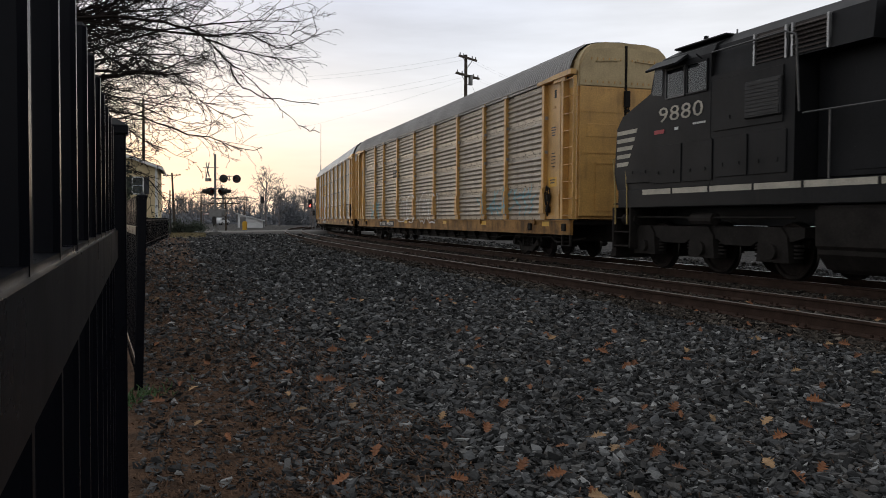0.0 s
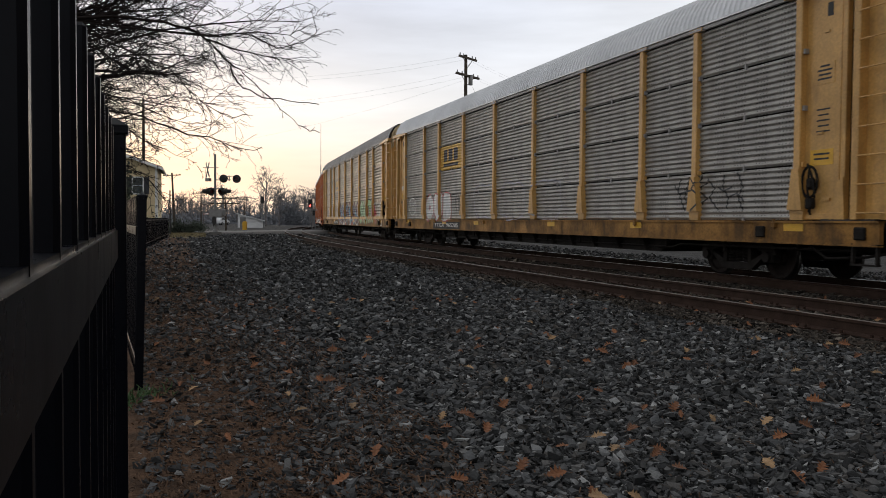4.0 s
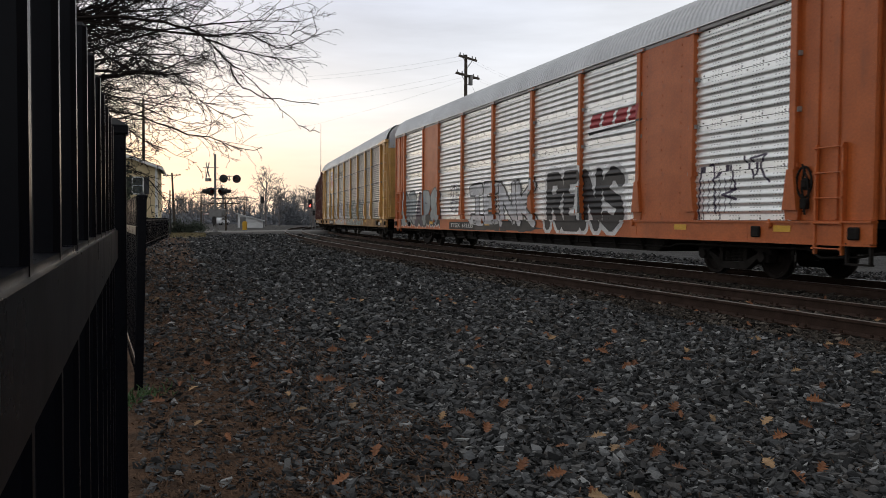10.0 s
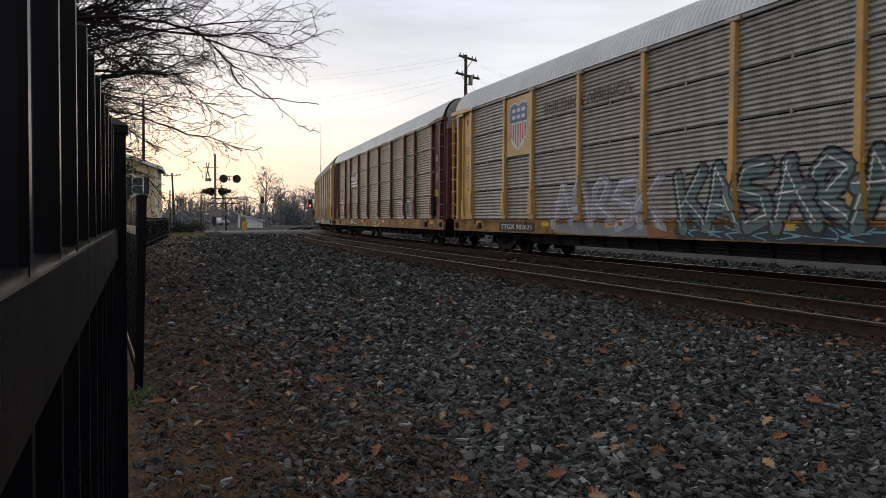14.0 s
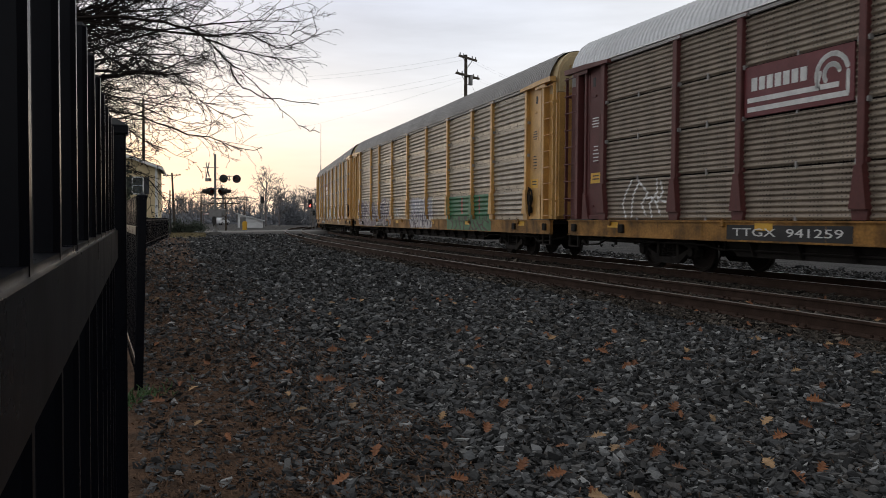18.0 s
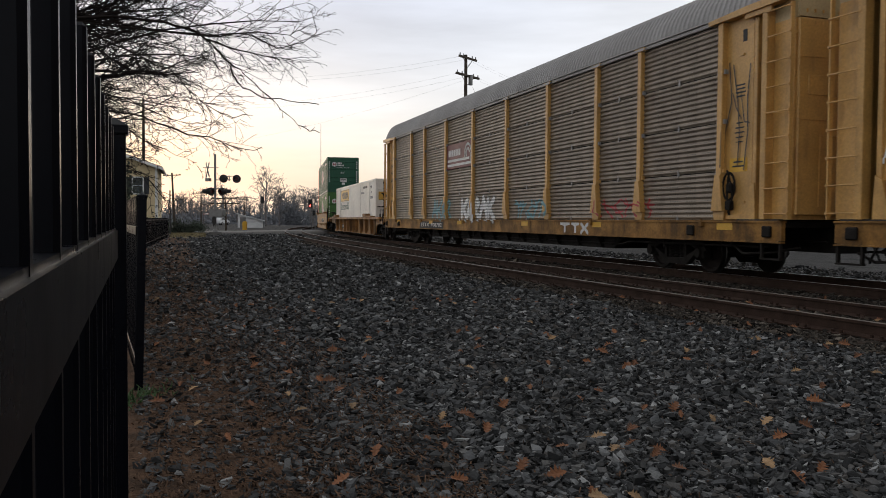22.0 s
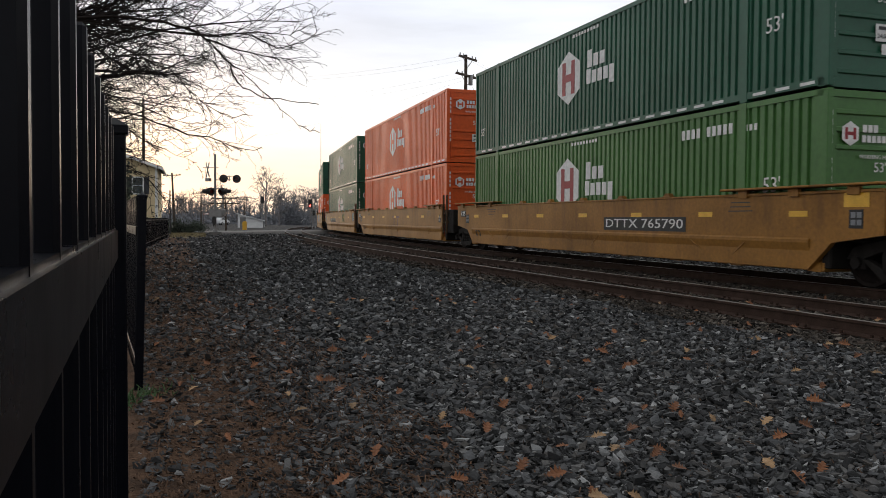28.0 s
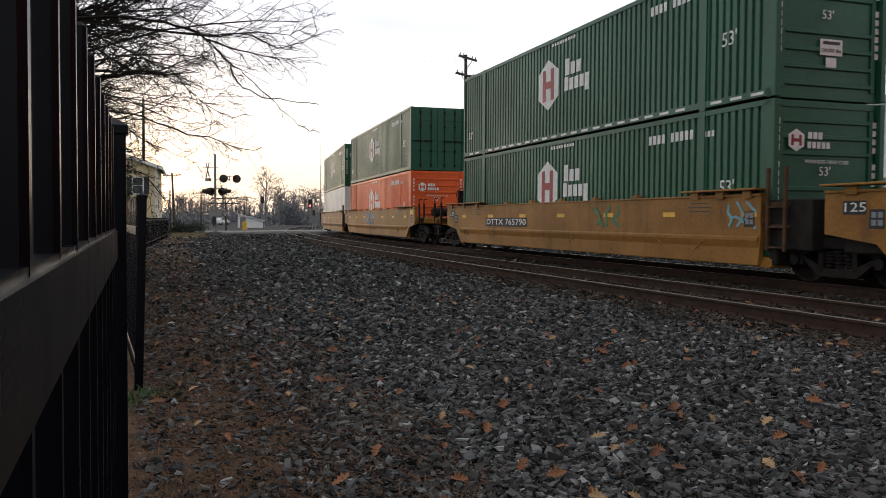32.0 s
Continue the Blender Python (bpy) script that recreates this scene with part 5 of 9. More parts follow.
def emblem_panel(veh, x0, x1, xh):
    """Flat maroon panel over one bay's third row with plain white bars and a hook."""
    bm = bm_new()
    box(bm, x0, x1, 1.44, 1.482, 3.01, 3.94, 0.006)
    p = part("emblem_panel", bm, EMB_MAROON, veh, "maroon emblem panel")
    w = x1 - x0
    polys = [rect(x0 + 0.10, x1 - 0.1, 3.10, 3.19), rect(x0 + 0.30, x1 - 0.1, 3.27, 3.36)]
    for rad in (0.16, 0.33):
        polys += stroke([(x0 + 0.45 + rad * math.cos(a), 3.50 + rad * math.sin(a)) for a in [math.radians(k) for k in range(-35, 185, 20)]], 0.085)
    polys += stroke([(x0 + 0.78, 3.32), (x0 + 0.70, 3.55)], 0.08) + stroke([(x0 + 0.12, 3.16), (x0 + 0.12, 3.50)], 0.07)
    polys += [rect(x1 - 0.2 - i * 0.20 - 0.15, x1 - 0.2 - i * 0.20, 3.48, 3.72) for i in range(7)]
    flat(p, polys, WHITE_PAINT, 1.483, "emblem", "white emblem bars")


def paint_racks():
    rnd = random.Random(11)
    r = rack_1
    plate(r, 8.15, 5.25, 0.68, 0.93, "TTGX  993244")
    rack_paint(r, SP_BLACK, [rect(4.35, 5.55, 3.30, 3.42), rect(4.2, 5.6, 3.08, 3.22), [(4.4, 3.62), (4.9, 3.78), (5.5, 3.66), (5.5, 3.72), (4.9, 3.86), (4.4, 3.70)]], name="emblem", label="faded black emblem bars")
    for x0, x1 in ((4.6, 1.2), (0.7, -1.9)):
        shp = [blob(rnd, x1 + (x0 - x1) * i / 2, x1 + (x0 - x1) * (i + 1) / 2, 1.0, 2.2) for i in range(2)]
        rack_paint(r, SP_WHITE, [outline(s, 0.045) for s in shp] + tangle(rnd, x1 + 0.4, x0 - 0.4, 1.2, 2.0, 6, 0.03), label="thin white graffiti outlines")
    rack_paint(r, SP_TEAL, tangle(rnd, -11.6, -6.6, 1.2, 2.1, 9, 0.07), label="faded blue graffiti")
    rack_paint(r, SP_TEAL, tangle(rnd, 8.4, 10.6, 1.15, 2.05, 4, 0.16), label="faded blue graffiti")
    rack_paint(r, SP_CREAM, tangle(rnd, 9.4, 11.4, 1.55, 1.95, 6, 0.08), label="faded yellow graffiti")
    rack_paint(r, SP_TEAL, tangle(rnd, 12.4, 12.8, 3.1, 4.1, 3, 0.09), label="faded blue marks on the end door")
    r = rack_2
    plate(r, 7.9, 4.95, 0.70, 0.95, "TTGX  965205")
    rack_paint(r, EMB_YELLOW, [rect(4.62, 7.26, 3.01, 3.94)], name="emblem", label="yellow emblem panel")
    rack_paint(r, EMB_NAVY, [rect(6.45, 6.85, 3.35, 3.80), rect(5.85, 6.30, 3.35, 3.80), rect(5.25, 5.70, 3.35, 3.80), rect(5.2, 6.9, 3.13, 3.26)], 0.008, "emblem", "dark blocks of an emblem")
    piece(r, "OUB", 9.20, 5.85, 1.26, 1.95, 0.40, SP_WHITE, SP_RED, 0.09, rnd, spread=0.9, label="white bubble graffiti")
    ring = [(11.2 + 0.55 * math.cos(a), 1.66 + 0.36 * math.sin(a)) for a in [2 * math.pi * k / 20 for k in range(20)]]
    rack_paint(r, SP_WHITE, [outline(ring, 0.05)] + tangle(rnd, 10.8, 11.6, 1.42, 1.9, 6, 0.03), label="white ringed scribble")
    rack_paint(r, SP_LILAC, [outline(blob(rnd, 1.6 - i * 2.4, 3.5 - i * 2.4, 1.15, 2.25), 0.045) for i in range(3)], label="thin pale graffiti outline")
    rack_paint(r, SP_BLACK, tangle(rnd, -10.8, -8.6, 1.3, 2.0, 6, 0.04), label="black scribble")
    rack_paint(r, SP_BLACK, tangle(rnd, 12.35, 13.05, 1.75, 2.05, 4, 0.035), label="black marker tag on the end door")
    rack_paint(r, SP_WHITE, tangle(rnd, 12.45, 12.95, 2.42, 2.62, 4, 0.05), label="white marker tag on the end door")
    rack_paint(r, SP_BLACK, tangle(rnd, 4.6, 5.5, 1.4, 2.1, 4, 0.04), label="black marker tag")
    r = rack_3
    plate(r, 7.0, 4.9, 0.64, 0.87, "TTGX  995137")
    rack_paint(r, EMB_YELLOW, [rect(5.85, 6.30, 3.38, 3.80), rect(5.25, 5.72, 3.38, 3.80), rect(4.68, 5.12, 3.38, 3.80), rect(4.6, 6.35, 3.14, 3.24)], name="emblem", label="yellow emblem blocks")
    sky = [rect(x, x + rnd.uniform(0.7, 1.1), rnd.uniform(0.75, 1.1), rnd.uniform(1.75, 2.12)) for x in [-4.5 + 0.62 * k for k in range(14)]]
    rack_paint(r, SP_BLUE, [[q] for q in sky], label="blue graffiti ground")
    rack_paint(r, spray("deep_blue", (0.012, 0.045, 0.16)), [[rect(-4.4 + 1.15 * k, -3.95 + 1.15 * k, 0.74, rnd.uniform(1.2, 2.16))] for k in range(8)], 0.005, label="dark blue graffiti ground")
    piece(r, "abcdeac", 4.55, -4.4, 0.90, 2.12, 0.25, SP_MAROON, SP_WHITE, 0.08, rnd, hi=SP_PURPLE, jag=0.06, lean=-0.35, spread=1.3, lift=0.009, label="dark maroon wild-style graffiti")
    for k in range(9):
        x = 4.0 - k * 0.98
        rack_paint(r, (SP_RED, SP_PURPLE, SP_WHITE)[k % 3], [[(x + 0.38, 0.71), (x - 0.34, 0.71), (x + rnd.uniform(-0.2, 0.2), 1.02)]], 0.008, label="painted spikes along the sill")
    rack_paint(r, SP_WHITE, tangle(rnd, 9.9, 12.2, 1.15, 1.95, 6, 0.06), label="white tag")
    rack_paint(r, SP_BLACK, tangle(rnd, 5.6, 8.9, 1.62, 1.80, 9, 0.022), label="thin black writing")
    sticker(r, 12.62, 3.72, 0.66, 0.62, y=1.436)
    stencil_lines(r, 12.62, 3.95, 0.5, 3, SP_BLACK, 1.442, 0.19, 0.10)
    rack_paint(r, SP_RED, [[rect(-9.5, -4.75, 0.95, 1.65)], [rect(-9.9, -9.2, 1.2, 1.9)]], 0.005, label="red graffiti ground")
    piece(r, "SHATR", -4.75, -9.35, 1.02, 1.98, 0.36, SP_MINT, SP_BLACK, 0.11, rnd, jag=0.035, hi=SP_WHITE, label="mint green graffiti letters")
    rack_paint(r, SP_RED, stroke([(-9.6, 1.85), (-9.75, 1.5), (-10.15, 1.4), (-10.2, 0.95)], 0.26), 0.012, label="red graffiti")
    rack_paint(r, SP_WHITE, stroke([(-9.5, 1.2), (-9.5, 1.9), (-9.85, 2.0), (-9.95, 1.55)], 0.06) + stroke([(-10.45, 0.9), (-10.5, 1.5), (-10.75, 1.8), (-11.1, 1.8), (-11.1, 0.95)], 0.06) +
               stroke([(-11.3, 0.85), (-11.25, 1.85), (-11.55, 1.98), (-11.8, 1.8), (-11.8, 1.45), (-12.05, 1.35), (-12.05, 0.8), (-11.7, 0.78)], 0.06), 0.014, label="white graffiti outline")
    rack_paint(r, SP_WHITE, tangle(rnd, -10.6, -10.1, 1.75, 2.1, 4, 0.035), 0.012, label="small white tag")
    r = rack_4
    plate(r, 5.8, 3.25, 0.66, 0.87, "TTGX  693335")
    rack_paint(r, SP_WHITE, word_strokes("RENS", -2.5, -6.7, 0.98, 2.25, 0.36, 0.26), 0.004, label="white graffiti outline")
    rack_paint(r, SP_BLACK, word_strokes("RENS", -2.5, -6.7, 0.98, 2.25, 0.36), 0.008, label="black block graffiti letters")
    rack_paint(r, SP_BLACK, [blob(rnd, -1.9, 3.9, 0.73, 1.08, 26, 0.2)], 0.005, label="black graffiti shadow")
    piece(r, "IENK", 3.75, -1.75, 1.10, 2.15, 0.34, spray("silver", (0.62, 0.62, 0.64)), SP_BLACK, 0.13, rnd, jag=0.05, lean=-0.1, spread=1.2, label="pale silver graffiti letters")
    for k in range(6):
        cx, cz = 3.1 - k * 0.85, 1.02 + 0.05 * (k % 2)
        rack_paint(r, SP_BLACK, outline([(cx + 0.13 * math.cos(a), cz + 0.06 * math.sin(a)) for a in [math.pi * q / 5 for q in range(10)]], 0.03), 0.02, label="small black rings")
    low = [(12.75 - k * 0.19, 0.76 + 0.10 * (k % 2) + 0.05 * ((k // 3) % 2)) for k in range(31)]
    rack_paint(r, SP_BLACK, [low + [(7.05, 1.3), (12.75, 1.3)]], 0.005, label="black graffiti shadow")
    rack_paint(r, SP_WHITE, stroke(low, 0.035), 0.007, label="white edge of the shadow")
    piece(r, "DRAPS", 12.65, 7.15, 1.08, 2.08, 0.46, spray("slate", (0.27, 0.31, 0.325)), SP_BLACK, 0.11, rnd, jag=0.02, spread=0.92, fills={2: SP_PURPLE}, label="grey bubble graffiti")
    rack_paint(r, SP_RED, [[[(-4.95 - i * 0.62, 3.42), (-5.45 - i * 0.62, 3.42), (-5.55 - i * 0.62, 3.76), (-5.08 - i * 0.62, 3.76)]] for i in range(4)], name="emblem", label="orange-red emblem blocks")
    rack_paint(r, SP_BLACK, [[(-4.9, 3.32), (-7.5, 3.40), (-7.5, 3.36), (-4.9, 3.26)]], name="emblem")
    for i in range(4):
        rack_paint(r, SP_PURPLE, tangle(rnd, 4.85, 5.95, 1.36 + i * 0.28, 1.58 + i * 0.28, 5, 0.035), label="dark purple marker tag")
    ink = stroke([(-9.55, 1.15), (-9.6, 2.1), (-10.0, 2.2), (-10.1, 1.2)], 0.05) + stroke([(-10.0, 1.9), (-10.5, 2.15), (-10.7, 1.7), (-10.3, 1.6), (-10.7, 1.5)], 0.05) + stroke([(-10.9, 2.3), (-11.2, 1.9), (-11.5, 2.3), (-11.1, 2.25), (-11.6, 1.8)], 0.045)
    rack_paint(r, SP_PURPLE, ink + [q for k in range(6) for q in stroke([(-9.7 - 0.17 * k, 1.9), (-9.7 - 0.17 * k, 1.15 + 0.1 * (k % 3))], 0.025)], label="dark dripping marker tag")
    r = rack_5
    bm = bm_new()
    box(bm, 7.44, 9.24, 1.44, 1.484, 3.06, 4.86, 0.006)
    sp = part("emblem_panel", bm, spray("emblem_peach", (0.62, 0.40, 0.16)), r, "pale yellow emblem panel")
    shield = [(7.72, 4.62), (8.05, 4.70), (8.34, 4.60), (8.63, 4.70), (8.96, 4.62), (8.98, 4.05), (8.92, 3.62), (8.70, 3.36), (8.34, 3.20), (7.98, 3.36), (7.76, 3.62), (7.70, 4.05)]
    flat(sp, [shield], WHITE_PAINT, 1.485, "emblem", "white shield")
    flat(sp, [[(7.76, 4.58), (8.05, 4.65), (8.34, 4.55), (8.63, 4.65), (8.92, 4.58), (8.94, 4.08), (7.74, 4.08)]], EMB_BLUE, 1.490, "emblem", "blue head of the shield")
    flat(sp, [rect(7.86 + 0.34 * i, 8.10 + 0.34 * i, z, z + 0.11) for i in range(3) for z in (4.18, 4.38)], WHITE_PAINT, 1.495, "emblem", "white bars in the shield's head")
    flat(sp, [rect(7.80 + i * 0.172, 7.88 + i * 0.172, 3.62 - 0.30 * (1 - abs(i - 3) / 3), 4.03) for i in range(7)], SP_RED, 1.490, "emblem", "red stripes of the shield")
    navy = spray("navy", (0.018, 0.030, 0.055))
    rack_paint(r, SP_GREY, [blob(rnd, 0.8, 6.0, 0.72, 1.02, rough=0.1)], 0.005, label="grey paint over the sill")
    rack_paint(r, spray("flame", (0.30, 0.10, 0.035)), [[(1.3, 0.72), (1.3, 1.0), (0.1, 0.76)]], 0.009, label="orange flame over the sill")
    piece(r, "ebacd", 6.0, 0.75, 0.98, 2.08, 0.27, SP_LILAC, SP_GREY, 0.05, rnd, hi=SP_WHITE, jag=0.05, lean=-0.1, spread=1.25, label="pale silver graffiti")
    rack_paint(r, navy, [[blob(rnd, -6.2, -1.6, 0.72, 1.02, rough=0.12)], [blob(rnd, -2.6, 0.2, 0.72, 1.02, rough=0.12)]], 0.005, label="dark blue paint over the sill")
    rack_paint(r, SP_TEAL, tangle(rnd, -6.3, 0.0, 0.75, 1.0, 9, 0.025), 0.009, label="blue strokes over the sill")
    piece(r, "dbceaed", 0.25, -6.4, 0.98, 2.1, 0.30, spray("sea", (0.13, 0.19, 0.19)), SP_BLACK, 0.12, rnd, hi=SP_WHITE, jag=0.07, lean=-0.25, spread=1.35, label="dark sea-green wild-style graffiti")
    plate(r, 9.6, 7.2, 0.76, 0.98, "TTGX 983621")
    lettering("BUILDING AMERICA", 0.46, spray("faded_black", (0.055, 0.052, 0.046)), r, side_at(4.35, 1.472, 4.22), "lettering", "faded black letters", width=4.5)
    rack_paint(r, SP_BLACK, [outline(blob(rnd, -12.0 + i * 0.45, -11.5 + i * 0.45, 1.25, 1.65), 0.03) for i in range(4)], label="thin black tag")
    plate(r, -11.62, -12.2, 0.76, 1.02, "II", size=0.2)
    r = rack_6
    plate(r, 7.55, 4.75, 0.78, 1.02, "TTGX  941259")
    emblem_panel(r, 4.72, 7.26, 5.0)
    rack_paint(r, SP_CREAM, [outline(blob(rnd, -1.6 + i * 0.8, -0.6 + i * 0.8, 0.72, 1.6 - 0.25 * i), 0.07) for i in range(2)] + tangle(rnd, -2.2, 0.2, 0.75, 1.45, 5, 0.06), label="pale yellow graffiti")
    rack_paint(r, SP_BLACK, outline(blob(rnd, -1.6, 0.1, 0.85, 1.55), 0.04), 0.008)
    rack_paint(r, SP_WHITE, tangle(rnd, 9.7, 11.4, 1.15, 2.05, 5, 0.06), label="white tag")
    rack_paint(r, SP_WHITE, [outline(blob(rnd, -6.6 - i * 0.9, -5.8 - i * 0.9, 1.15, 1.9), 0.05) for i in range(3)])
    r = rack_7
    plate(r, 7.95, 5.3, 0.66, 0.87, "ETTX  711521")
    plum = spray("plum", (0.115, 0.095, 0.135))
    rack_paint(r, plum, [blob(rnd, 7.8, 12.4, 0.72, 1.03, rough=0.15)], 0.005, label="dark purple paint over the sill")
    piece(r, "cacbece", 12.6, 5.0, 0.98, 1.95, 0.34, plum, SP_LILAC, 0.07, rnd, hi=SP_WHITE, jag=0.08, spread=1.35, label="dull purple graffiti with white edges")
    rack_paint(r, SP_RED, [blob(rnd, 7.55, 7.8, 1.25, 1.5)], 0.02, label="red dot")
    rack_paint(r, SP_WHITE, [q for g in word_strokes("LOVER", 4.15, 3.05, 1.25, 1.62, 0.045) for q in g], 0.006, label="white marker tag")
    rack_paint(r, SP_WHITE, tangle(rnd, 12.7, 13.1, 2.0, 2.3, 4, 0.035), 0.006, label="white marker tag on the end door")
    rack_paint(r, SP_LILAC, [[blob(rnd, -2.4 + i * 0.8, -1.3 + i * 0.8, 0.7, 2.0, rough=0.2)] for i in range(4)], label="silvery graffiti letters")
    rack_paint(r, SP_WHITE, tangle(rnd, -2.4, 0.9, 0.75, 2.0, 7, 0.05), 0.008)
    rack_paint(r, SP_GREEN, [rect(-9.3, -4.5, 0.68, 1.15), rect(-9.2, -4.6, 1.1, 1.98)], label="flat green paint")
    rack_paint(r, SP_RED, [rect(-6.25, -6.10, 1.3, 1.9), rect(-8.1, -8.0, 1.3, 1.9)], 0.008)
    oval = [(12.62 + 0.36 * math.cos(a), 4.22 + 0.48 * math.sin(a)) for a in [2 * math.pi * k / 24 for k in range(24)]]
    oval_s = [(12.62 + 0.29 * math.cos(a), 4.22 + 0.39 * math.sin(a)) for a in [2 * math.pi * k / 24 for k in range(24)]]
    rack_paint(r, EMB_NAVY, [oval], name="emblem", label="dark blue oval emblem")
    rack_paint(r, WHITE_PAINT, outline(oval_s, 0.03) + [rect(12.58, 12.66, 3.98, 4.46), rect(12.38, 12.86, 4.18, 4.26)], 0.008, "emblem")
    r = rack_8
    plate(r, 7.85, 4.9, 0.64, 0.90, "ETTX  908782")
    emblem_panel(r, 1.64, 4.44, 1.98)
    piece(r, "dbaed", 2.85, -0.4, 1.12, 1.78, 0.20, SP_WHITE, SP_GREY, 0.05, rnd, jag=0.06, spread=1.3, label="white block graffiti")
    piece(r, "bdea", 6.3, 4.0, 1.12, 1.82, 0.12, SP_TEAL, SP_GREY, 0.03, rnd, jag=0.10, spread=1.4, label="teal graffiti")
    rack_paint(r, SP_BLACK, tangle(rnd, -13.0, -12.3, 2.0, 4.2, 3, 0.03), 0.006, label="black marker scribbles on the end door")
    rack_paint(r, SP_TEAL, tangle(rnd, -4.6, -2.2, 1.15, 1.7, 6, 0.08), label="light blue scribble")
    rack_paint(r, SP_WHITE, [rect(-5.95, -5.4, 0.96, 1.03), rect(-5.72, -5.62, 0.76, 1.0), rect(-6.5, -6.05, 0.96, 1.03), rect(-6.32, -6.22, 0.76, 1.0)] + stroke([(-6.6, 1.0), (-6.95, 0.78)], 0.09) + stroke([(-6.95, 1.0), (-6.6, 0.78)], 0.09), 0.006, "stencil", "white block marks on the sill")
    rack_paint(r, SP_RED, tangle(rnd, -9.9, -7.2, 1.15, 1.6, 6, 0.05), label="red scribble")
    for i in range(9):
        rack_paint(r, SP_BLACK, tangle(rnd, 12.5, 13.25, 1.5 + i * 0.34, 1.72 + i * 0.34, 4, 0.022), 0.006, label="black marker scribbles")
    rack_paint(rack_7, SP_WHITE, tangle(rnd, -2.5, 1.1, 0.70, 2.05, 9, 0.05), 0.012)
    rack_paint(rack_7, SP_PURPLE, tangle(rnd, -2.6, 1.3, 0.66, 1.5, 8, 0.07), 0.010)
    rack_paint(rack_7, SP_BLACK, tangle(rnd, -9.1, -4.7, 0.66, 1.2, 8, 0.08), 0.010)
    # scrawl on the near end of the far end panel
    for k, v in enumerate((rack_1, rack_2, rack_3, rack_5, rack_6, rack_7, rack_8)):
        for x in (11.5, 6.4, 2.9, -3.0, -7.4, -12.4):
            sticker(v, x + 0.25 * (k % 3), 0.985, 0.46, 0.13, y=1.502)
        for sx in (-1, 1):
            stencil_lines(v, sx * 12.72, 3.66, 0.34, 4, SP_BLACK if v is not rack_6 else WHITE_PAINT, 1.434)
            sticker(v, sx * 12.68, 2.15, 0.5, 0.26, y=1.427)
            stencil_lines(v, sx * 12.68, 2.22, 0.36, 2, SP_BLACK, 1.433, 0.08, 0.03)
            stencil_lines(v, sx * 12.70, 2.95, 0.30, 5, SP_BLACK if v is not rack_6 else WHITE_PAINT, 1.428, 0.09, 0.025)
    for x in (8.2, 2.0, -9.0, -12.0):
        sticker(rack_4, x, 0.96)
    # scribbles on the far end wall of the last car carrier
    rn = random.Random(4)
    bm = bm_new()
    for i in range(7):
        for q in range(6):
            y, z = rn.uniform(-0.9, 0.9), 4.4 - i * 0.45
            pipe(bm, [(RACK_L / 2 + 0.175, y, z), (RACK_L / 2 + 0.175, y + rn.uniform(-0.2, 0.2), z + rn.uniform(-0.2, 0.2)), (RACK_L / 2 + 0.175, y + rn.uniform(-0.2, 0.2), z + rn.uniform(-0.2, 0.2))], 0.012, 4)
    part("scribble", bm, SP_BLACK, rack_8, "black marker scribbles")


paint_racks()

# ---- emblems and writing on the containers ----
EMB_RED = spray("emblem_red", (0.30, 0.015, 0.02))


def hexagon(x, z, w, h):
    return [(x, z - h / 2), (x + w / 2, z - h / 4), (x + w / 2, z + h / 4), (x, z + h / 2), (x - w / 2, z + h / 4), (x - w / 2, z - h / 4)]


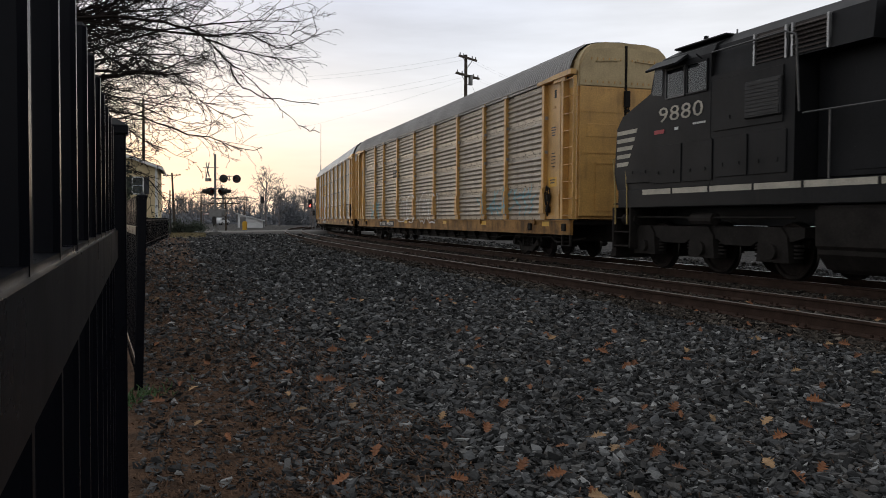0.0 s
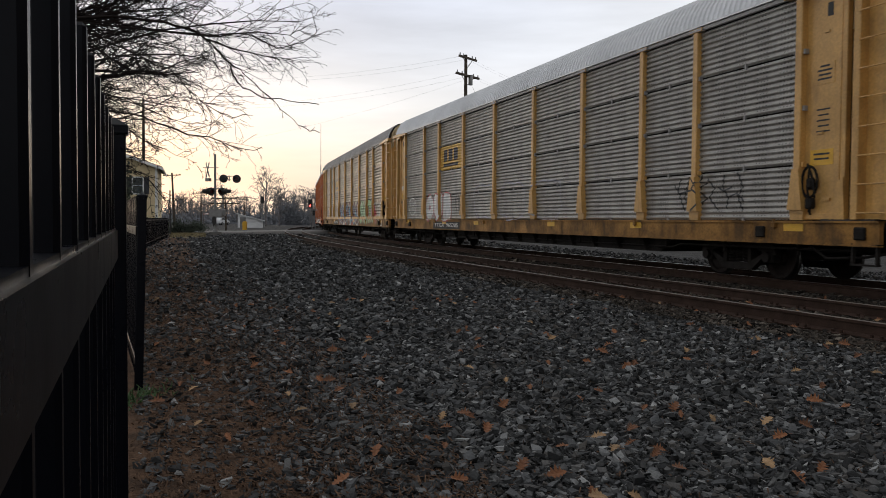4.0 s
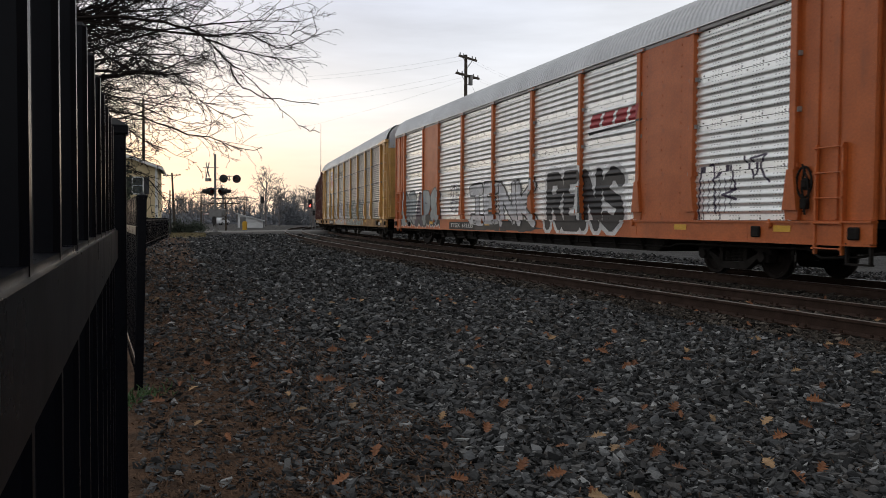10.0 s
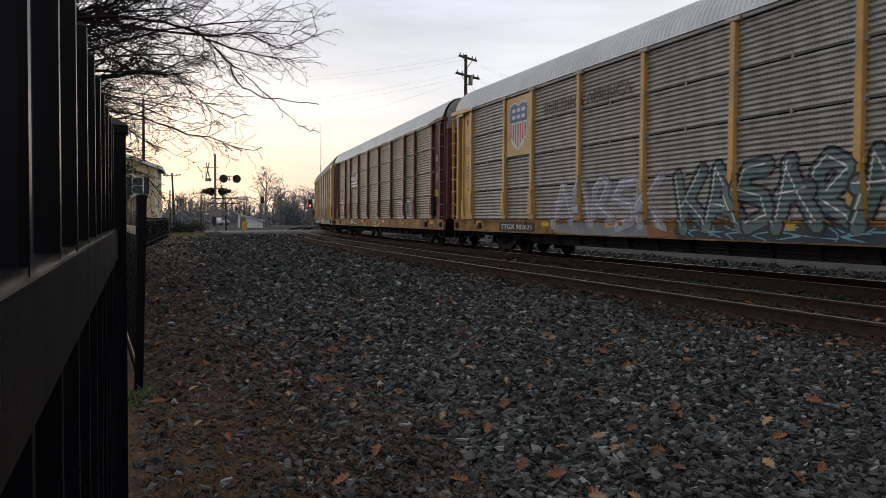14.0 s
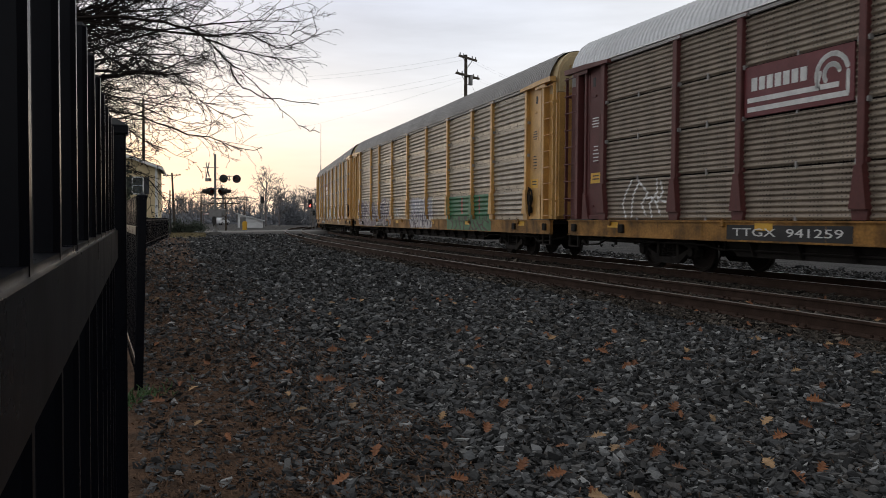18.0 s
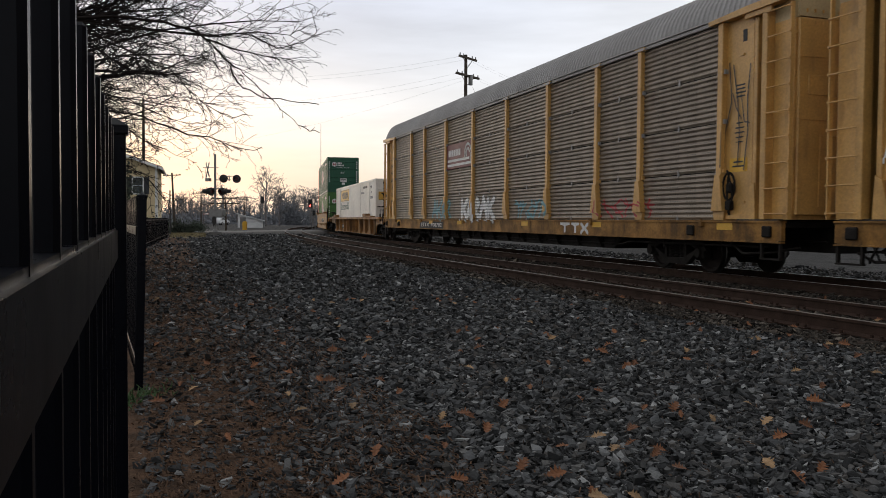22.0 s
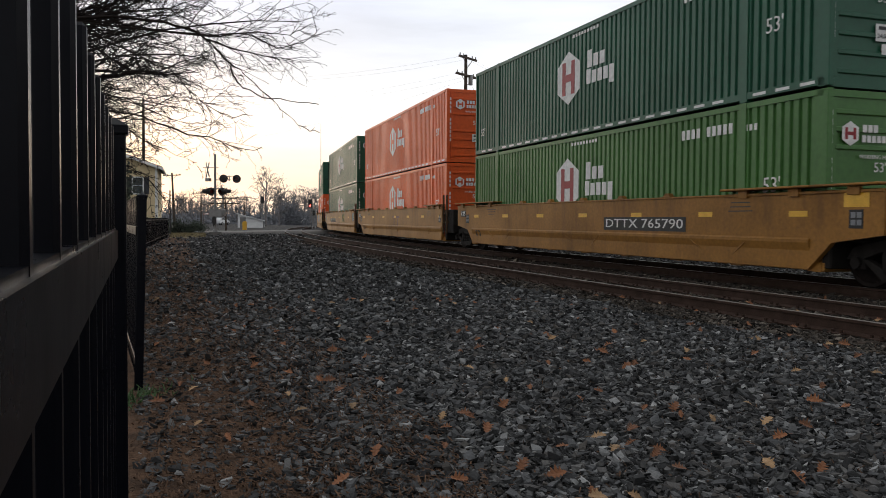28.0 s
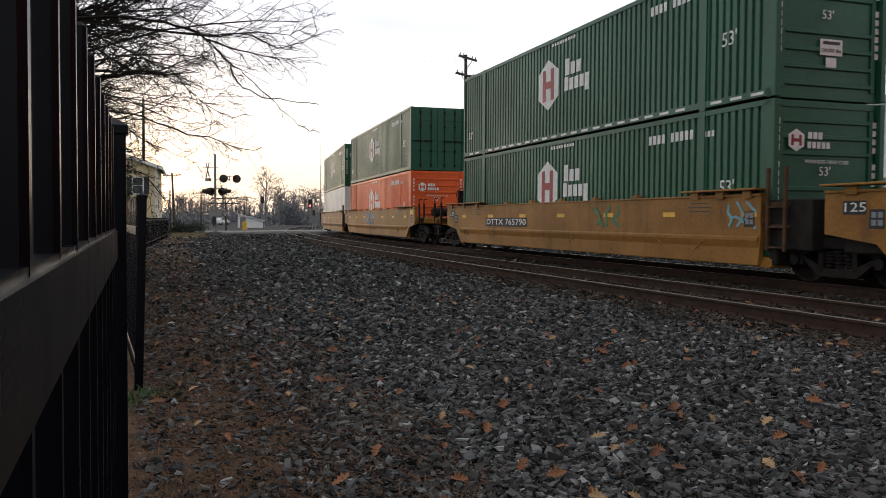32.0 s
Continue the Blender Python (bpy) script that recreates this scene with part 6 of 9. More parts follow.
def box_markings(con, red=True, near_end=True, z_em=1.62, dashes=False, num="640536"):
    """Hexagon emblem and two rows of plain white bars, a length mark, stencil bars; the same in small on the end wall."""
    y = 1.278
    x = 1.12
    flat(con, [hexagon(x, z_em, 1.28, 1.45)], WHITE_PAINT, y, label="white hexagon emblem")
    em = EMB_RED if red else BOX_ORANGE
    flat(con, [rect(x - 0.36, x - 0.16, z_em - 0.45, z_em + 0.45), rect(x + 0.16, x + 0.36, z_em - 0.45, z_em + 0.45), rect(x - 0.16, x + 0.16, z_em - 0.10, z_em + 0.10)], em, y + 0.005, label="bars inside the emblem")
    bars = [rect(0.08 - 0.32 * i - 0.24, 0.08 - 0.32 * i, z_em + 0.10, z_em + (0.55 if i == 0 else 0.42)) for i in range(3)]
    bars += [rect(0.12 - 0.29 * i - 0.22, 0.12 - 0.29 * i, z_em - (0.45 if i == 4 else 0.32), z_em + (0.06 if i == 0 else 0.0)) for i in range(5)]
    flat(con, bars, WHITE_PAINT, y, "emblem", "white name bars")
    flat(con, [rect(-4.1 - 0.17 * i - 0.11, -4.1 - 0.17 * i, 2.36, 2.56) for i in range(10) if i != 4], WHITE_PAINT, y, "stencil_bars")
    flat(con, [rect(0.9 - 0.16 * i - 0.10, 0.9 - 0.16 * i, 2.66, 2.74) for i in range(9)], WHITE_PAINT, y, "stencil_bars")
    lettering("53'", 0.40, WHITE_PAINT, con, side_at(-6.85, y, 1.30), "length_mark")
    lettering("53'", 0.34, WHITE_PAINT, con, side_at(7.4, y, 0.75), "length_mark")
    flat(con, [rect(-6.1 - 0.13 * i - 0.08, -6.1 - 0.13 * i, 2.36, 2.48) for i in range(3)], WHITE_PAINT, y, "stencil_bars")
    if dashes:
        def tape():
            bm = bm_new()
            box(bm, -0.17, 0.17, 1.295, 1.300, 0.085, 0.14)
            return mesh_of("reflective_tape", bm, WHITE_PAINT)
        for i in range(26):
            xx = -7.7 + i * 0.6
            if abs(abs(xx) - 6.06) > 0.3:
                part("reflective_tape", cached("tape", tape), None, con, "white reflective tape", at=pose(xx, 0, 0))
    if near_end:
        xe = -8.075 - 0.012
        flat(con, [hexagon(0.72, 2.15 if not dashes else 2.3, 0.36, 0.42)], WHITE_PAINT, xe, end=True, label="small white hexagon emblem")
        zz = 2.15 if not dashes else 2.3
        flat(con, [rect(0.60, 0.66, zz - 0.1, zz + 0.1), rect(0.78, 0.84, zz - 0.1, zz + 0.1), rect(0.66, 0.78, zz - 0.03, zz + 0.03)], em, xe - 0.005, end=True)
        flat(con, [rect(0.36 - 0.12 * i, 0.45 - 0.12 * i, zz + 0.03, zz + 0.16) for i in range(3)] + [rect(0.38 - 0.11 * i, 0.46 - 0.11 * i, zz - 0.14, zz - 0.02) for i in range(5)], WHITE_PAINT, xe, end=True, label="white name bars")
        lettering("53'", 0.24, WHITE_PAINT, con, end_at(xe - 0.002, 0.05, 1.58), "length_mark")
        lettering("WARNING HIGH CUBE", 0.10, WHITE_PAINT, con, end_at(xe - 0.003, 0.0, 1.76 if not dashes else 2.02), "stencil")
        for yy in (1.14, -1.14):
            flat(con, [rect(yy - 0.05, yy + 0.05, 2.55 - 0.16 * i - 0.11, 2.55 - 0.16 * i) for i in range(11) if i != 4], WHITE_PAINT, -8.077, "stencil_bars", end=True)
        if dashes:
            flat(con, [rect(-0.30, 0.22, 0.84, 1.14)], WHITE_PAINT, xe - 0.001, end=True, name="notice", label="white notice with black figures")
            lettering("24,000 lbs", 0.11, SP_BLACK, con, end_at(xe - 0.008, -0.04, 0.93), "stencil")
            flat(con, [rect(-0.24, 0.16, 1.04, 1.10)], SP_BLACK, xe - 0.006, "stencil_bars", end=True)
            flat(con, [rect(-0.16, 0.08, 0.62, 0.80)], WHITE_PAINT, xe - 0.001, end=True, name="notice")


box_markings(box_1a)
box_markings(box_1b, dashes=True)
box_markings(box_2a, red=False)
box_markings(box_2b, red=False, dashes=True)
box_markings(box_3a)
box_markings(box_3b, dashes=True)
box_markings(box_4a, red=False)
box_markings(box_4b, near_end=False)
box_markings(box_5b)
lettering("Intermodal", 0.70, spray("pine", (0.008, 0.09, 0.07)), box_w, side_at(3.75, 1.279, 1.52), "lettering", "dark green letters", width=3.5)
for xs, zs, sc, at_end in ((3.7, 2.27, 1.0, False), (0.0, 1.95, 0.58, True)):
    yv = 1.278 if not at_end else -8.075 - 0.028
    f = lambda p: [(xs + a * sc, zs + b * sc) for a, b in p]
    flat(box_w, [f(rect(-1.9, 1.9, -0.39, 0.39))], EMB_YELLOW, yv, end=at_end, label="yellow emblem panel")
    d = 0.005 if not at_end else -0.005
    flat(box_w, [f(rect(-1.85, 1.85, 0.33, 0.36)), f(rect(-1.85, 1.85, -0.36, -0.33))] + [f(rect(0.92 - 0.36 * i - 0.24, 0.92 - 0.36 * i, -0.22, 0.22)) for i in range(6)] +
         [f([(1.1, -0.2), (1.7, 0.25), (1.6, 0.28), (1.1, 0.1)]), f([(-1.2, 0.2), (-1.75, -0.25), (-1.6, -0.28), (-1.2, -0.1)])], SP_BLACK, yv + d, end=at_end, label="black blocks of an emblem")
lettering("WTP", 0.22, SP_BLACK, box_w, side_at(-6.75, 1.279, 2.46), "stencil")
lettering("OF", 0.20, SP_BLACK, box_w, side_at(-6.75, 1.279, 2.18), "stencil")
flat(box_w, [rect(-6.42 - 0.115 * i, -6.34 - 0.115 * i, 1.82, 1.96) for i in range(9) if i != 2], SP_GREY, 1.279, "stencil_bars")
lettering("STACK LIMIT 5 HIGH", 0.17, SP_BLACK, box_w, side_at(-4.6, 1.279, 2.52), "stencil")
flat(box_w, [rect(-3.2 - 0.16 * i, -3.1 - 0.16 * i, 2.15, 2.28) for i in range(8)], SP_GREY, 1.279, "stencil_bars")
flat(box_w, [rect(-6.13, -5.99, 0.2, 2.75), rect(-3.02, -2.99, 0.2, 2.75)], SP_GREY, 1.2765, "panel_seam", "dirty seam between side panels")

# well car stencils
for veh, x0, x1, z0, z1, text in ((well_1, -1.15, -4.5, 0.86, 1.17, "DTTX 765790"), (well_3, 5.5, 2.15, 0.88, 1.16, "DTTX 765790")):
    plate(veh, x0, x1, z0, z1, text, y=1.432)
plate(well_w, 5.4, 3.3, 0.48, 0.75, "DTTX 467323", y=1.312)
for veh in (well_1, well_2, well_3, well_4, well_5):
    for i in range(7):
        sticker(veh, 7.6 - i * 2.55, 1.22, 0.44, 0.10, y=1.432)
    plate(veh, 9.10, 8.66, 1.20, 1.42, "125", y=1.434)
    lettering("53", 0.52, SP_BLACK, veh, side_at(7.35, 1.431, 0.54) @ pose(0, 0, 0, 13, 0, 0), "length_mark")
    for sx in (-1, 1):
        stencil_lines(veh, sx * 6.2, 1.45, 0.8, 3, SP_BLACK, 1.432, 0.08, 0.02)
        xp = 8.45 if sx > 0 else (8.95 if veh in (well_1, well_4) else 7.72)
        bm = bm_new()
        box(bm, sx * xp - 0.14, sx * xp + 0.14, 1.432, 1.437, 0.98, 1.28)
        test = part("test_plate", bm, BLACK_PLATE, veh)
        flat(test, [rect(sx * xp - 0.11 + 0.12 * i, sx * xp - 0.02 + 0.12 * i, z, z + 0.09) for i in range(2) for z in (1.03, 1.15)], SP_GREY, 1.438, "stencil_bars")
for veh in (well_1, well_4):
    bm = bm_new()
    box(bm, -9.2, -8.7, 1.432, 1.438, 1.32, 1.56)
    part("notice", bm, LABEL_YELLOW, veh, "yellow notice")
_rn = random.Random(8)


def well_paint(veh, mat, polys, label=""):
    bm = bm_new()
    for i, p in enumerate(polys):
        prism(bm, p, 1, 1.433, 1.435 + 0.0007 * i)
    part("graffiti", bm, mat, veh, label)


well_paint(well_2, SP_MAROON, [rect(-0.25, 0.45, 1.16, 1.26), rect(0.05, 0.16, 0.72, 1.2), rect(-0.95, -0.35, 1.16, 1.26), rect(-0.7, -0.6, 0.72, 1.2)], "dark red block marks")
well_paint(well_3, SP_GREEN, [q[::-1] for g in tangle(_rn, -3.1, -1.1, 0.95, 1.42, 5, 0.09) for q in g][:22], "green scribble")
well_paint(well_3, SP_TEAL, [q[::-1] for g in tangle(_rn, -7.9, -6.2, 0.95, 1.45, 5, 0.06) for q in g][:22], "blue scribble")
well_paint(well_4, SP_BLUE, [q[::-1] for g in tangle(_rn, -0.5, 4.0, 0.85, 1.45, 6, 0.14) for q in g][:26], "blue graffiti")


# ---- locomotive at the train's head, nose towards the cars ----
LOCO_BLACK = material("locomotive_black", (0.0105, 0.0108, 0.012), 0.5, spec=0.16, scale=1.2, fine=18, var=0.3, bump=0.04, rust=(0.022, 0.020, 0.018), rust_amt=0.40)
LOCO_TRUCK = material("truck_grime", (0.021, 0.018, 0.016), 0.8, spec=0.15, scale=3, fine=25, var=0.35, bump=0.3)
ALU = material("aluminium_trim", (0.42, 0.42, 0.42), 0.4, 0.8, scale=9, var=0.15, bump=0.02)
STRIPE = material("dusty_stripe", (0.50, 0.46, 0.38), 0.6, scale=3, fine=30, var=0.25, bump=0.03)
RAIL_GREY = material("dusty_handrail", (0.07, 0.07, 0.07), 0.5, scale=6, var=0.3, bump=0.03)
STEP_YELLOW = material("faded_yellow_rail", (0.42, 0.30, 0.10), 0.6, scale=6, var=0.3, bump=0.03)
LOUVRE = material("louvre_brown", (0.030, 0.021, 0.017), 0.7, scale=5, var=0.3)


def glass(name, col=(0.9, 0.95, 0.95), rough=0.03):
    if name in MATS:
        return MATS[name]
    m, nt, ns, ln, b = nodes_of(name)
    b.inputs["Base Color"].default_value = (*col, 1)
    b.inputs["Roughness"].default_value = rough
    b.inputs["Transmission Weight"].default_value = 0.85
    b.inputs["IOR"].default_value = 1.45
    nz = ns.new("ShaderNodeTexNoise")
    nz.inputs["Scale"].default_value = 3
    mr = ns.new("ShaderNodeMapRange")
    mr.inputs[3].default_value, mr.inputs[4].default_value = rough, rough + 0.08
    ln.new(nz.outputs[0], mr.inputs[0])
    ln.new(mr.outputs[0], b.inputs["Roughness"])
    MATS[name] = m
    return m


GLASS = glass("window_glass", (0.12, 0.14, 0.14))


def build_locomotive():
    veh = thing("locomotive", None, None, "black diesel locomotive with white nose stripes and number", "locomotive")

    def P(name, bm, mat=LOCO_BLACK, label="", parent=None):
        return part(name, bm, mat, parent or veh, label)
    bm = bm_new()
    box(bm, -10.4, 10.35, -1.46, 1.46, 1.38, 1.80, 0.02)
    box(bm, -10.2, 10.2, -0.6, 0.6, 1.0, 1.4)
    P("frame", bm)
    for sy in (1, -1):
        bm = bm_new()
        x = -10.2
        for w in (1.3, 1.9, 1.3, 2.4, 2.0, 2.6, 1.55, 1.55, 1.2, 1.25, 1.2, 1.1):
            box(bm, x, min(x + w - 0.05, 10.3), sy * 1.462 if sy > 0 else -1.468, sy * 1.468 if sy > 0 else -1.462, 1.67, 1.785)
            x += w + 0.02
            if x > 10.0:
                break
        P("sill_stripe", bm, STRIPE, "white sill stripe")
    # nose: wide, chamfered, sloping top
    bm = bm_new()
    prism(bm, [(9.0, 1.80), (10.50, 1.80), (10.55, 2.2), (10.55, 3.30), (10.42, 3.44), (9.05, 3.92)], 1, -1.44, 1.44)
    bmesh.ops.bevel(bm, geom=[e for e in bm.edges if abs(abs(e.verts[0].co.y) - 1.44) < 0.01 and abs(abs(e.verts[1].co.y) - 1.44) < 0.01 and e.verts[0].co.y * e.verts[1].co.y > 0 and min(e.verts[0].co.x, e.verts[1].co.x) > 10], offset=0.10, segments=2, affect='EDGES')
    P("nose", bm)
    for i in range(5):
        z = 2.36 + i * 0.185
        x0 = 9.98 - i * 0.085
        flat(veh, [[(x0, z), (10.44, z - 0.01), (10.44, z + 0.085), (x0 - 0.05, z + 0.095)]], STRIPE, 1.441, "nose_stripe", "white nose stripe")
    # cab
    bm = bm_new()
    prism(bm, [(9.02, 1.80), (9.08, 3.86), (8.92, 4.42), (7.0, 4.42), (7.0, 1.80)], 1, -1.455, 1.455)
    cab = P("cab", bm)
    bm = bm_new()
    prism(bm, [(-1.46, 4.42), (1.46, 4.42), (1.36, 4.60), (0.95, 4.80), (-0.95, 4.80), (-1.36, 4.60)], 0, 6.95, 8.75)
    P("cab_roof", bm, parent=cab)
    bm = bm_new()
    prism(bm, [(1.42, 4.50), (1.46, 4.54), (1.76, 4.34), (1.74, 4.30)], 0, 7.75, 8.85)
    for k in range(2):
        tube(bm, (7.3 + k * 1.2, 1.45, 4.35), (7.3 + k * 1.2, 1.60, 4.44), 0.012, n=6)
    P("sun_visor", bm, parent=cab)
    for x0, x1 in ((7.12, 7.74), (7.86, 8.46)):
        bm = bm_new()
        box(bm, x0, x1, 1.450, 1.466, 3.72, 4.30)
        w = P("window", bm, GLASS, parent=cab)
        bm = bm_new()
        for a, b, c, d in ((x0 - 0.03, x0, 3.69, 4.33), (x1, x1 + 0.03, 3.69, 4.33), (x0, x1, 3.69, 3.72), (x0, x1, 4.30, 4.33)):
            box(bm, a, b, 1.455, 1.485, c, d)
        P("window_frame", bm, LOCO_BLACK if x0 < 7.5 else RAIL_GREY, "", w)
    bm = bm_new()
    prism(bm, [(8.62, 3.80), (9.0, 3.85), (8.88, 4.34), (8.62, 4.36)], 1, 1.452, 1.466)
    P("quarter_window", bm, GLASS, parent=cab)
    bm = bm_new()
    sheet(bm, [[(9.11, y, 3.92), (8.965, y, 4.48)] for y in (-1.2, 1.2)])
    P("windshield", bm, GLASS, parent=cab)
    bm = bm_new()
    for x, y in ((8.2, 0.5), (7.8, -0.3), (7.5, 0.7)):
        box(bm, x - 0.15, x + 0.15, y - 0.12, y + 0.12, 4.80, 4.90, 0.02)
    tube(bm, (7.3, 0.6, 4.8), (7.3, 0.6, 5.02), 0.015, n=6)
    tube(bm, (7.9, 0.9, 4.85), (7.9, 0.9, 4.97), 0.05, n=10)
    box(bm, 6.9, 8.6, -1.2, 1.2, 4.77, 4.82, 0.02)
    P("roof_gear", bm, parent=cab)
    for i, ch in enumerate("9880"):
        lettering(ch, 0.46, STRIPE, cab, side_at(8.57 - 0.393 * i, 1.463, 3.36), "road_number", "pale digit of the road number", width=0.33)
    sticker(veh, 8.72, 3.02, 0.36, 0.085, SP_RED, 1.461)
    sticker(veh, 8.1, 3.04, 0.13, 0.06, WHITE_PAINT, 1.461)
    flat(veh, [rect(7.15 + 0.07 * i, 7.20 + 0.07 * i, 3.06, 3.10) for i in range(6)], WHITE_PAINT, 1.461, "stencil_bars")
    # lower body doors below the cab and behind it
    for x0, x1, z0, z1 in ((8.95, 10.0, 1.95, 2.2), (7.9, 9.0, 1.9, 2.72), (6.9, 7.85, 1.9, 2.72), (5.9, 6.85, 1.95, 2.72), (4.9, 5.85, 1.95, 2.72), (5.0, 6.9, 2.85, 3.85)):
        bm = bm_new()
        box(bm, x0 + 0.02, x1 - 0.02, 1.455, 1.475, z0, z1, 0.006)
        for k in (0.25, 0.75):
            box(bm, x0 + (x1 - x0) * k - 0.03, x0 + (x1 - x0) * k + 0.03, 1.47, 1.49, z0 + 0.2, z0 + 0.27)
        P("access_door", bm)
    bm = bm_new()
    prism(bm, [(4.75, 1.80), (7.0, 1.80), (7.0, 3.95), (4.75, 3.95)], 1, -1.45, 1.45)
    P("cabinet", bm)
    bm = bm_new()
    prism(bm, [(-1.40, 3.95), (1.40, 3.95), (1.34, 4.55), (1.0, 4.80), (-1.0, 4.80), (-1.34, 4.55)], 0, 3.2, 7.0)
    P("cooling_box", bm)
    for x0 in (5.05, 4.10):
        for a, b in ((x0 - 0.04, x0), (x0 + 0.76, x0 + 0.80)):
            bm = bm_new()
            box(bm, a, b, 1.37, 1.43, 3.96, 4.54)
            P("louvre_frame", bm, ALU, "pale louvre edge")
        bm = bm_new()
        box(bm, x0, x0 + 0.76, 1.345, 1.375, 3.97, 4.53)
        for i in range(7):
            prism(bm, [(1.37, 3.99 + i * 0.077), (1.42, 3.985 + i * 0.077), (1.42, 3.995 + i * 0.077), (1.37, 4.04 + i * 0.077)], 0, x0, x0 + 0.76)
        P("louvre", bm, LOUVRE)
    bm = bm_new()
    box(bm, 5.02, 5.95, 1.46, 1.53, 2.98, 3.66, 0.02)
    for i in range(9):
        box(bm, 5.06, 5.91, 1.525, 1.54, 3.03 + i * 0.068, 3.07 + i * 0.068)
    P("filter_box", bm, BLACK_PLATE)
    # long hood, walkway, rails
    bm = bm_new()
    box(bm, -9.6, 4.75, -0.98, 0.98, 1.80, 4.62, 0.06)
    hood = P("long_hood", bm)
    bm = bm_new()
    box(bm, -0.5, 0.5, 0.975, 0.995, 1.95, 4.2, 0.005)
    box(bm, -0.42, -0.36, 0.99, 1.02, 2.9, 3.1)
    hood_door = mesh_of("hood_door", bm, LOCO_BLACK)
    for i in range(12):
        part("hood_door", hood_door, None, hood, at=pose(-8.7 + i * 1.1, 0, 0))
    bm = bm_new()
    prism(bm, [(-1.5, 3.7), (1.5, 3.7), (1.5, 4.4), (1.2, 4.75), (-1.2, 4.75), (-1.5, 4.4)], 0, -9.9, -6.2)
    P("radiator", bm)
    for sy in (1, -1):
        bm = bm_new()
        y = sy * 1.42
        pipe(bm, [(4.6, y, 2.95), (-9.8, y, 2.85)], 0.018)
        pipe(bm, [(6.9, sy * 1.52, 4.40), (4.95, sy * 1.52, 4.40), (4.70, sy * 1.5, 4.30), (4.62, sy * 1.48, 2.98)], 0.02)
        for i in range(9):
            pipe(bm, [(4.0 - i * 1.7, y, 1.78), (4.0 - i * 1.7, y, 2.93 - i * 0.01)], 0.018)
        P("handrail", bm, RAIL_GREY)
        bm = bm_new()
        for x in (10.45, 9.95):
            pipe(bm, [(x, sy * 1.46, 1.0), (x + 0.02, sy * 1.46, 1.8), (x + 0.22, sy * 1.40, 2.55), (x + 0.30, sy * 1.2, 2.6)], 0.018)
        P("step_rail", bm, STEP_YELLOW, "faded yellow step handrail")
    bm = bm_new()
    box(bm, 9.85, 10.55, -0.35, 0.35, 0.48, 0.51)
    tread = mesh_of("step", bm, LOCO_TRUCK)
    for i in range(4):
        for sy in (1, -1):
            part("step", tread, None, veh, at=pose(0, sy * 1.1, i * 0.33))
    bm = bm_new()
    for sy in (1, -1):
        box(bm, 9.80, 9.86, sy * 1.1 - 0.36, sy * 1.1 + 0.36, 0.45, 1.4)
        box(bm, 10.52, 10.58, sy * 1.1 - 0.36, sy * 1.1 + 0.36, 0.45, 1.4)
    prism(bm, [(10.5, 0.25), (10.75, 0.2), (10.62, 0.6), (10.60, 1.4), (10.5, 1.4)], 1, -1.4, 1.4)
    P("pilot", bm, LOCO_TRUCK)
    # fuel tank
    bm = bm_new()
    prism(bm, [(-1.42, 0.6), (-1.1, 0.22), (1.1, 0.22), (1.42, 0.6), (1.45, 1.36), (-1.45, 1.36)], 0, -4.3, 4.25)
    bmesh.ops.bevel(bm, geom=[e for e in bm.edges if abs(e.verts[0].co.x - e.verts[1].co.x) > 1], offset=0.08, segments=2, affect='EDGES')
    P("fuel_tank", bm, LOCO_TRUCK)

    def truck_frame():
        bm = bm_new()
        for sy in (1, -1):
            y0, y1 = (0.98, 1.22) if sy > 0 else (-1.22, -0.98)
            prism(bm, [(-2.75, 0.98), (2.75, 0.98), (2.75, 0.80), (2.45, 0.72), (1.6, 0.72), (1.4, 0.62), (0.62, 0.62), (0.45, 0.72), (-0.45, 0.72), (-0.62, 0.62), (-1.4, 0.62), (-1.6, 0.72), (-2.45, 0.72), (-2.75, 0.80)], 1, y0, y1)
            for ax in (-2.02, 0.02, 2.05):
                prism(bm, [(ax - 0.42, 0.34), (ax + 0.42, 0.34), (ax + 0.36, 0.80), (ax + 0.22, 0.98), (ax - 0.22, 0.98), (ax - 0.36, 0.80)], 1, y0 - 0.02 * sy, y1 + 0.05 * sy)
                tube(bm, (ax, (y1 if sy > 0 else y0), 0.53), (ax, (y1 if sy > 0 else y0) + 0.12 * sy, 0.53), 0.14, n=14)
                for k in (-0.5, 0.5):
                    for q in range(4):
                        tube(bm, (ax + k, sy * 1.12, 0.42 + q * 0.07), (ax + k, sy * 1.12, 0.455 + q * 0.07), 0.085, n=10)
            tube(bm, (2.3, sy * 1.25, 1.12), (2.85, sy * 1.25, 1.12), 0.14, n=12)
            tube(bm, (-0.4, sy * 1.25, 1.12), (0.3, sy * 1.25, 1.12), 0.13, n=12)
            pipe(bm, [(-2.6, sy * 1.3, 1.15), (2.6, sy * 1.3, 1.17)], 0.02)
        box(bm, -2.6, 2.6, -0.95, 0.95, 0.6, 0.9)
        return mesh_of("truck", bm, LOCO_TRUCK)
    tm = truck_frame()
    ws = cached(("wheelset", 0.53), lambda: wheelset_mesh(0.53))
    for cx in (7.45, -7.45):
        tr = part("truck", tm, None, veh, at=pose(cx, 0, 0))
        for ax in (-2.02, 0.02, 2.05):
            w = part("wheelset", ws, None, tr, at=pose(ax, 0, 0.53))
            WHEELSETS.append((w, 0.53, veh, ax))
    add_coupler(veh, 10.9, 1)
    add_coupler(veh, -10.9, -1)
    VEHICLES.append((veh, 10.9, 7.45))


build_locomotive()


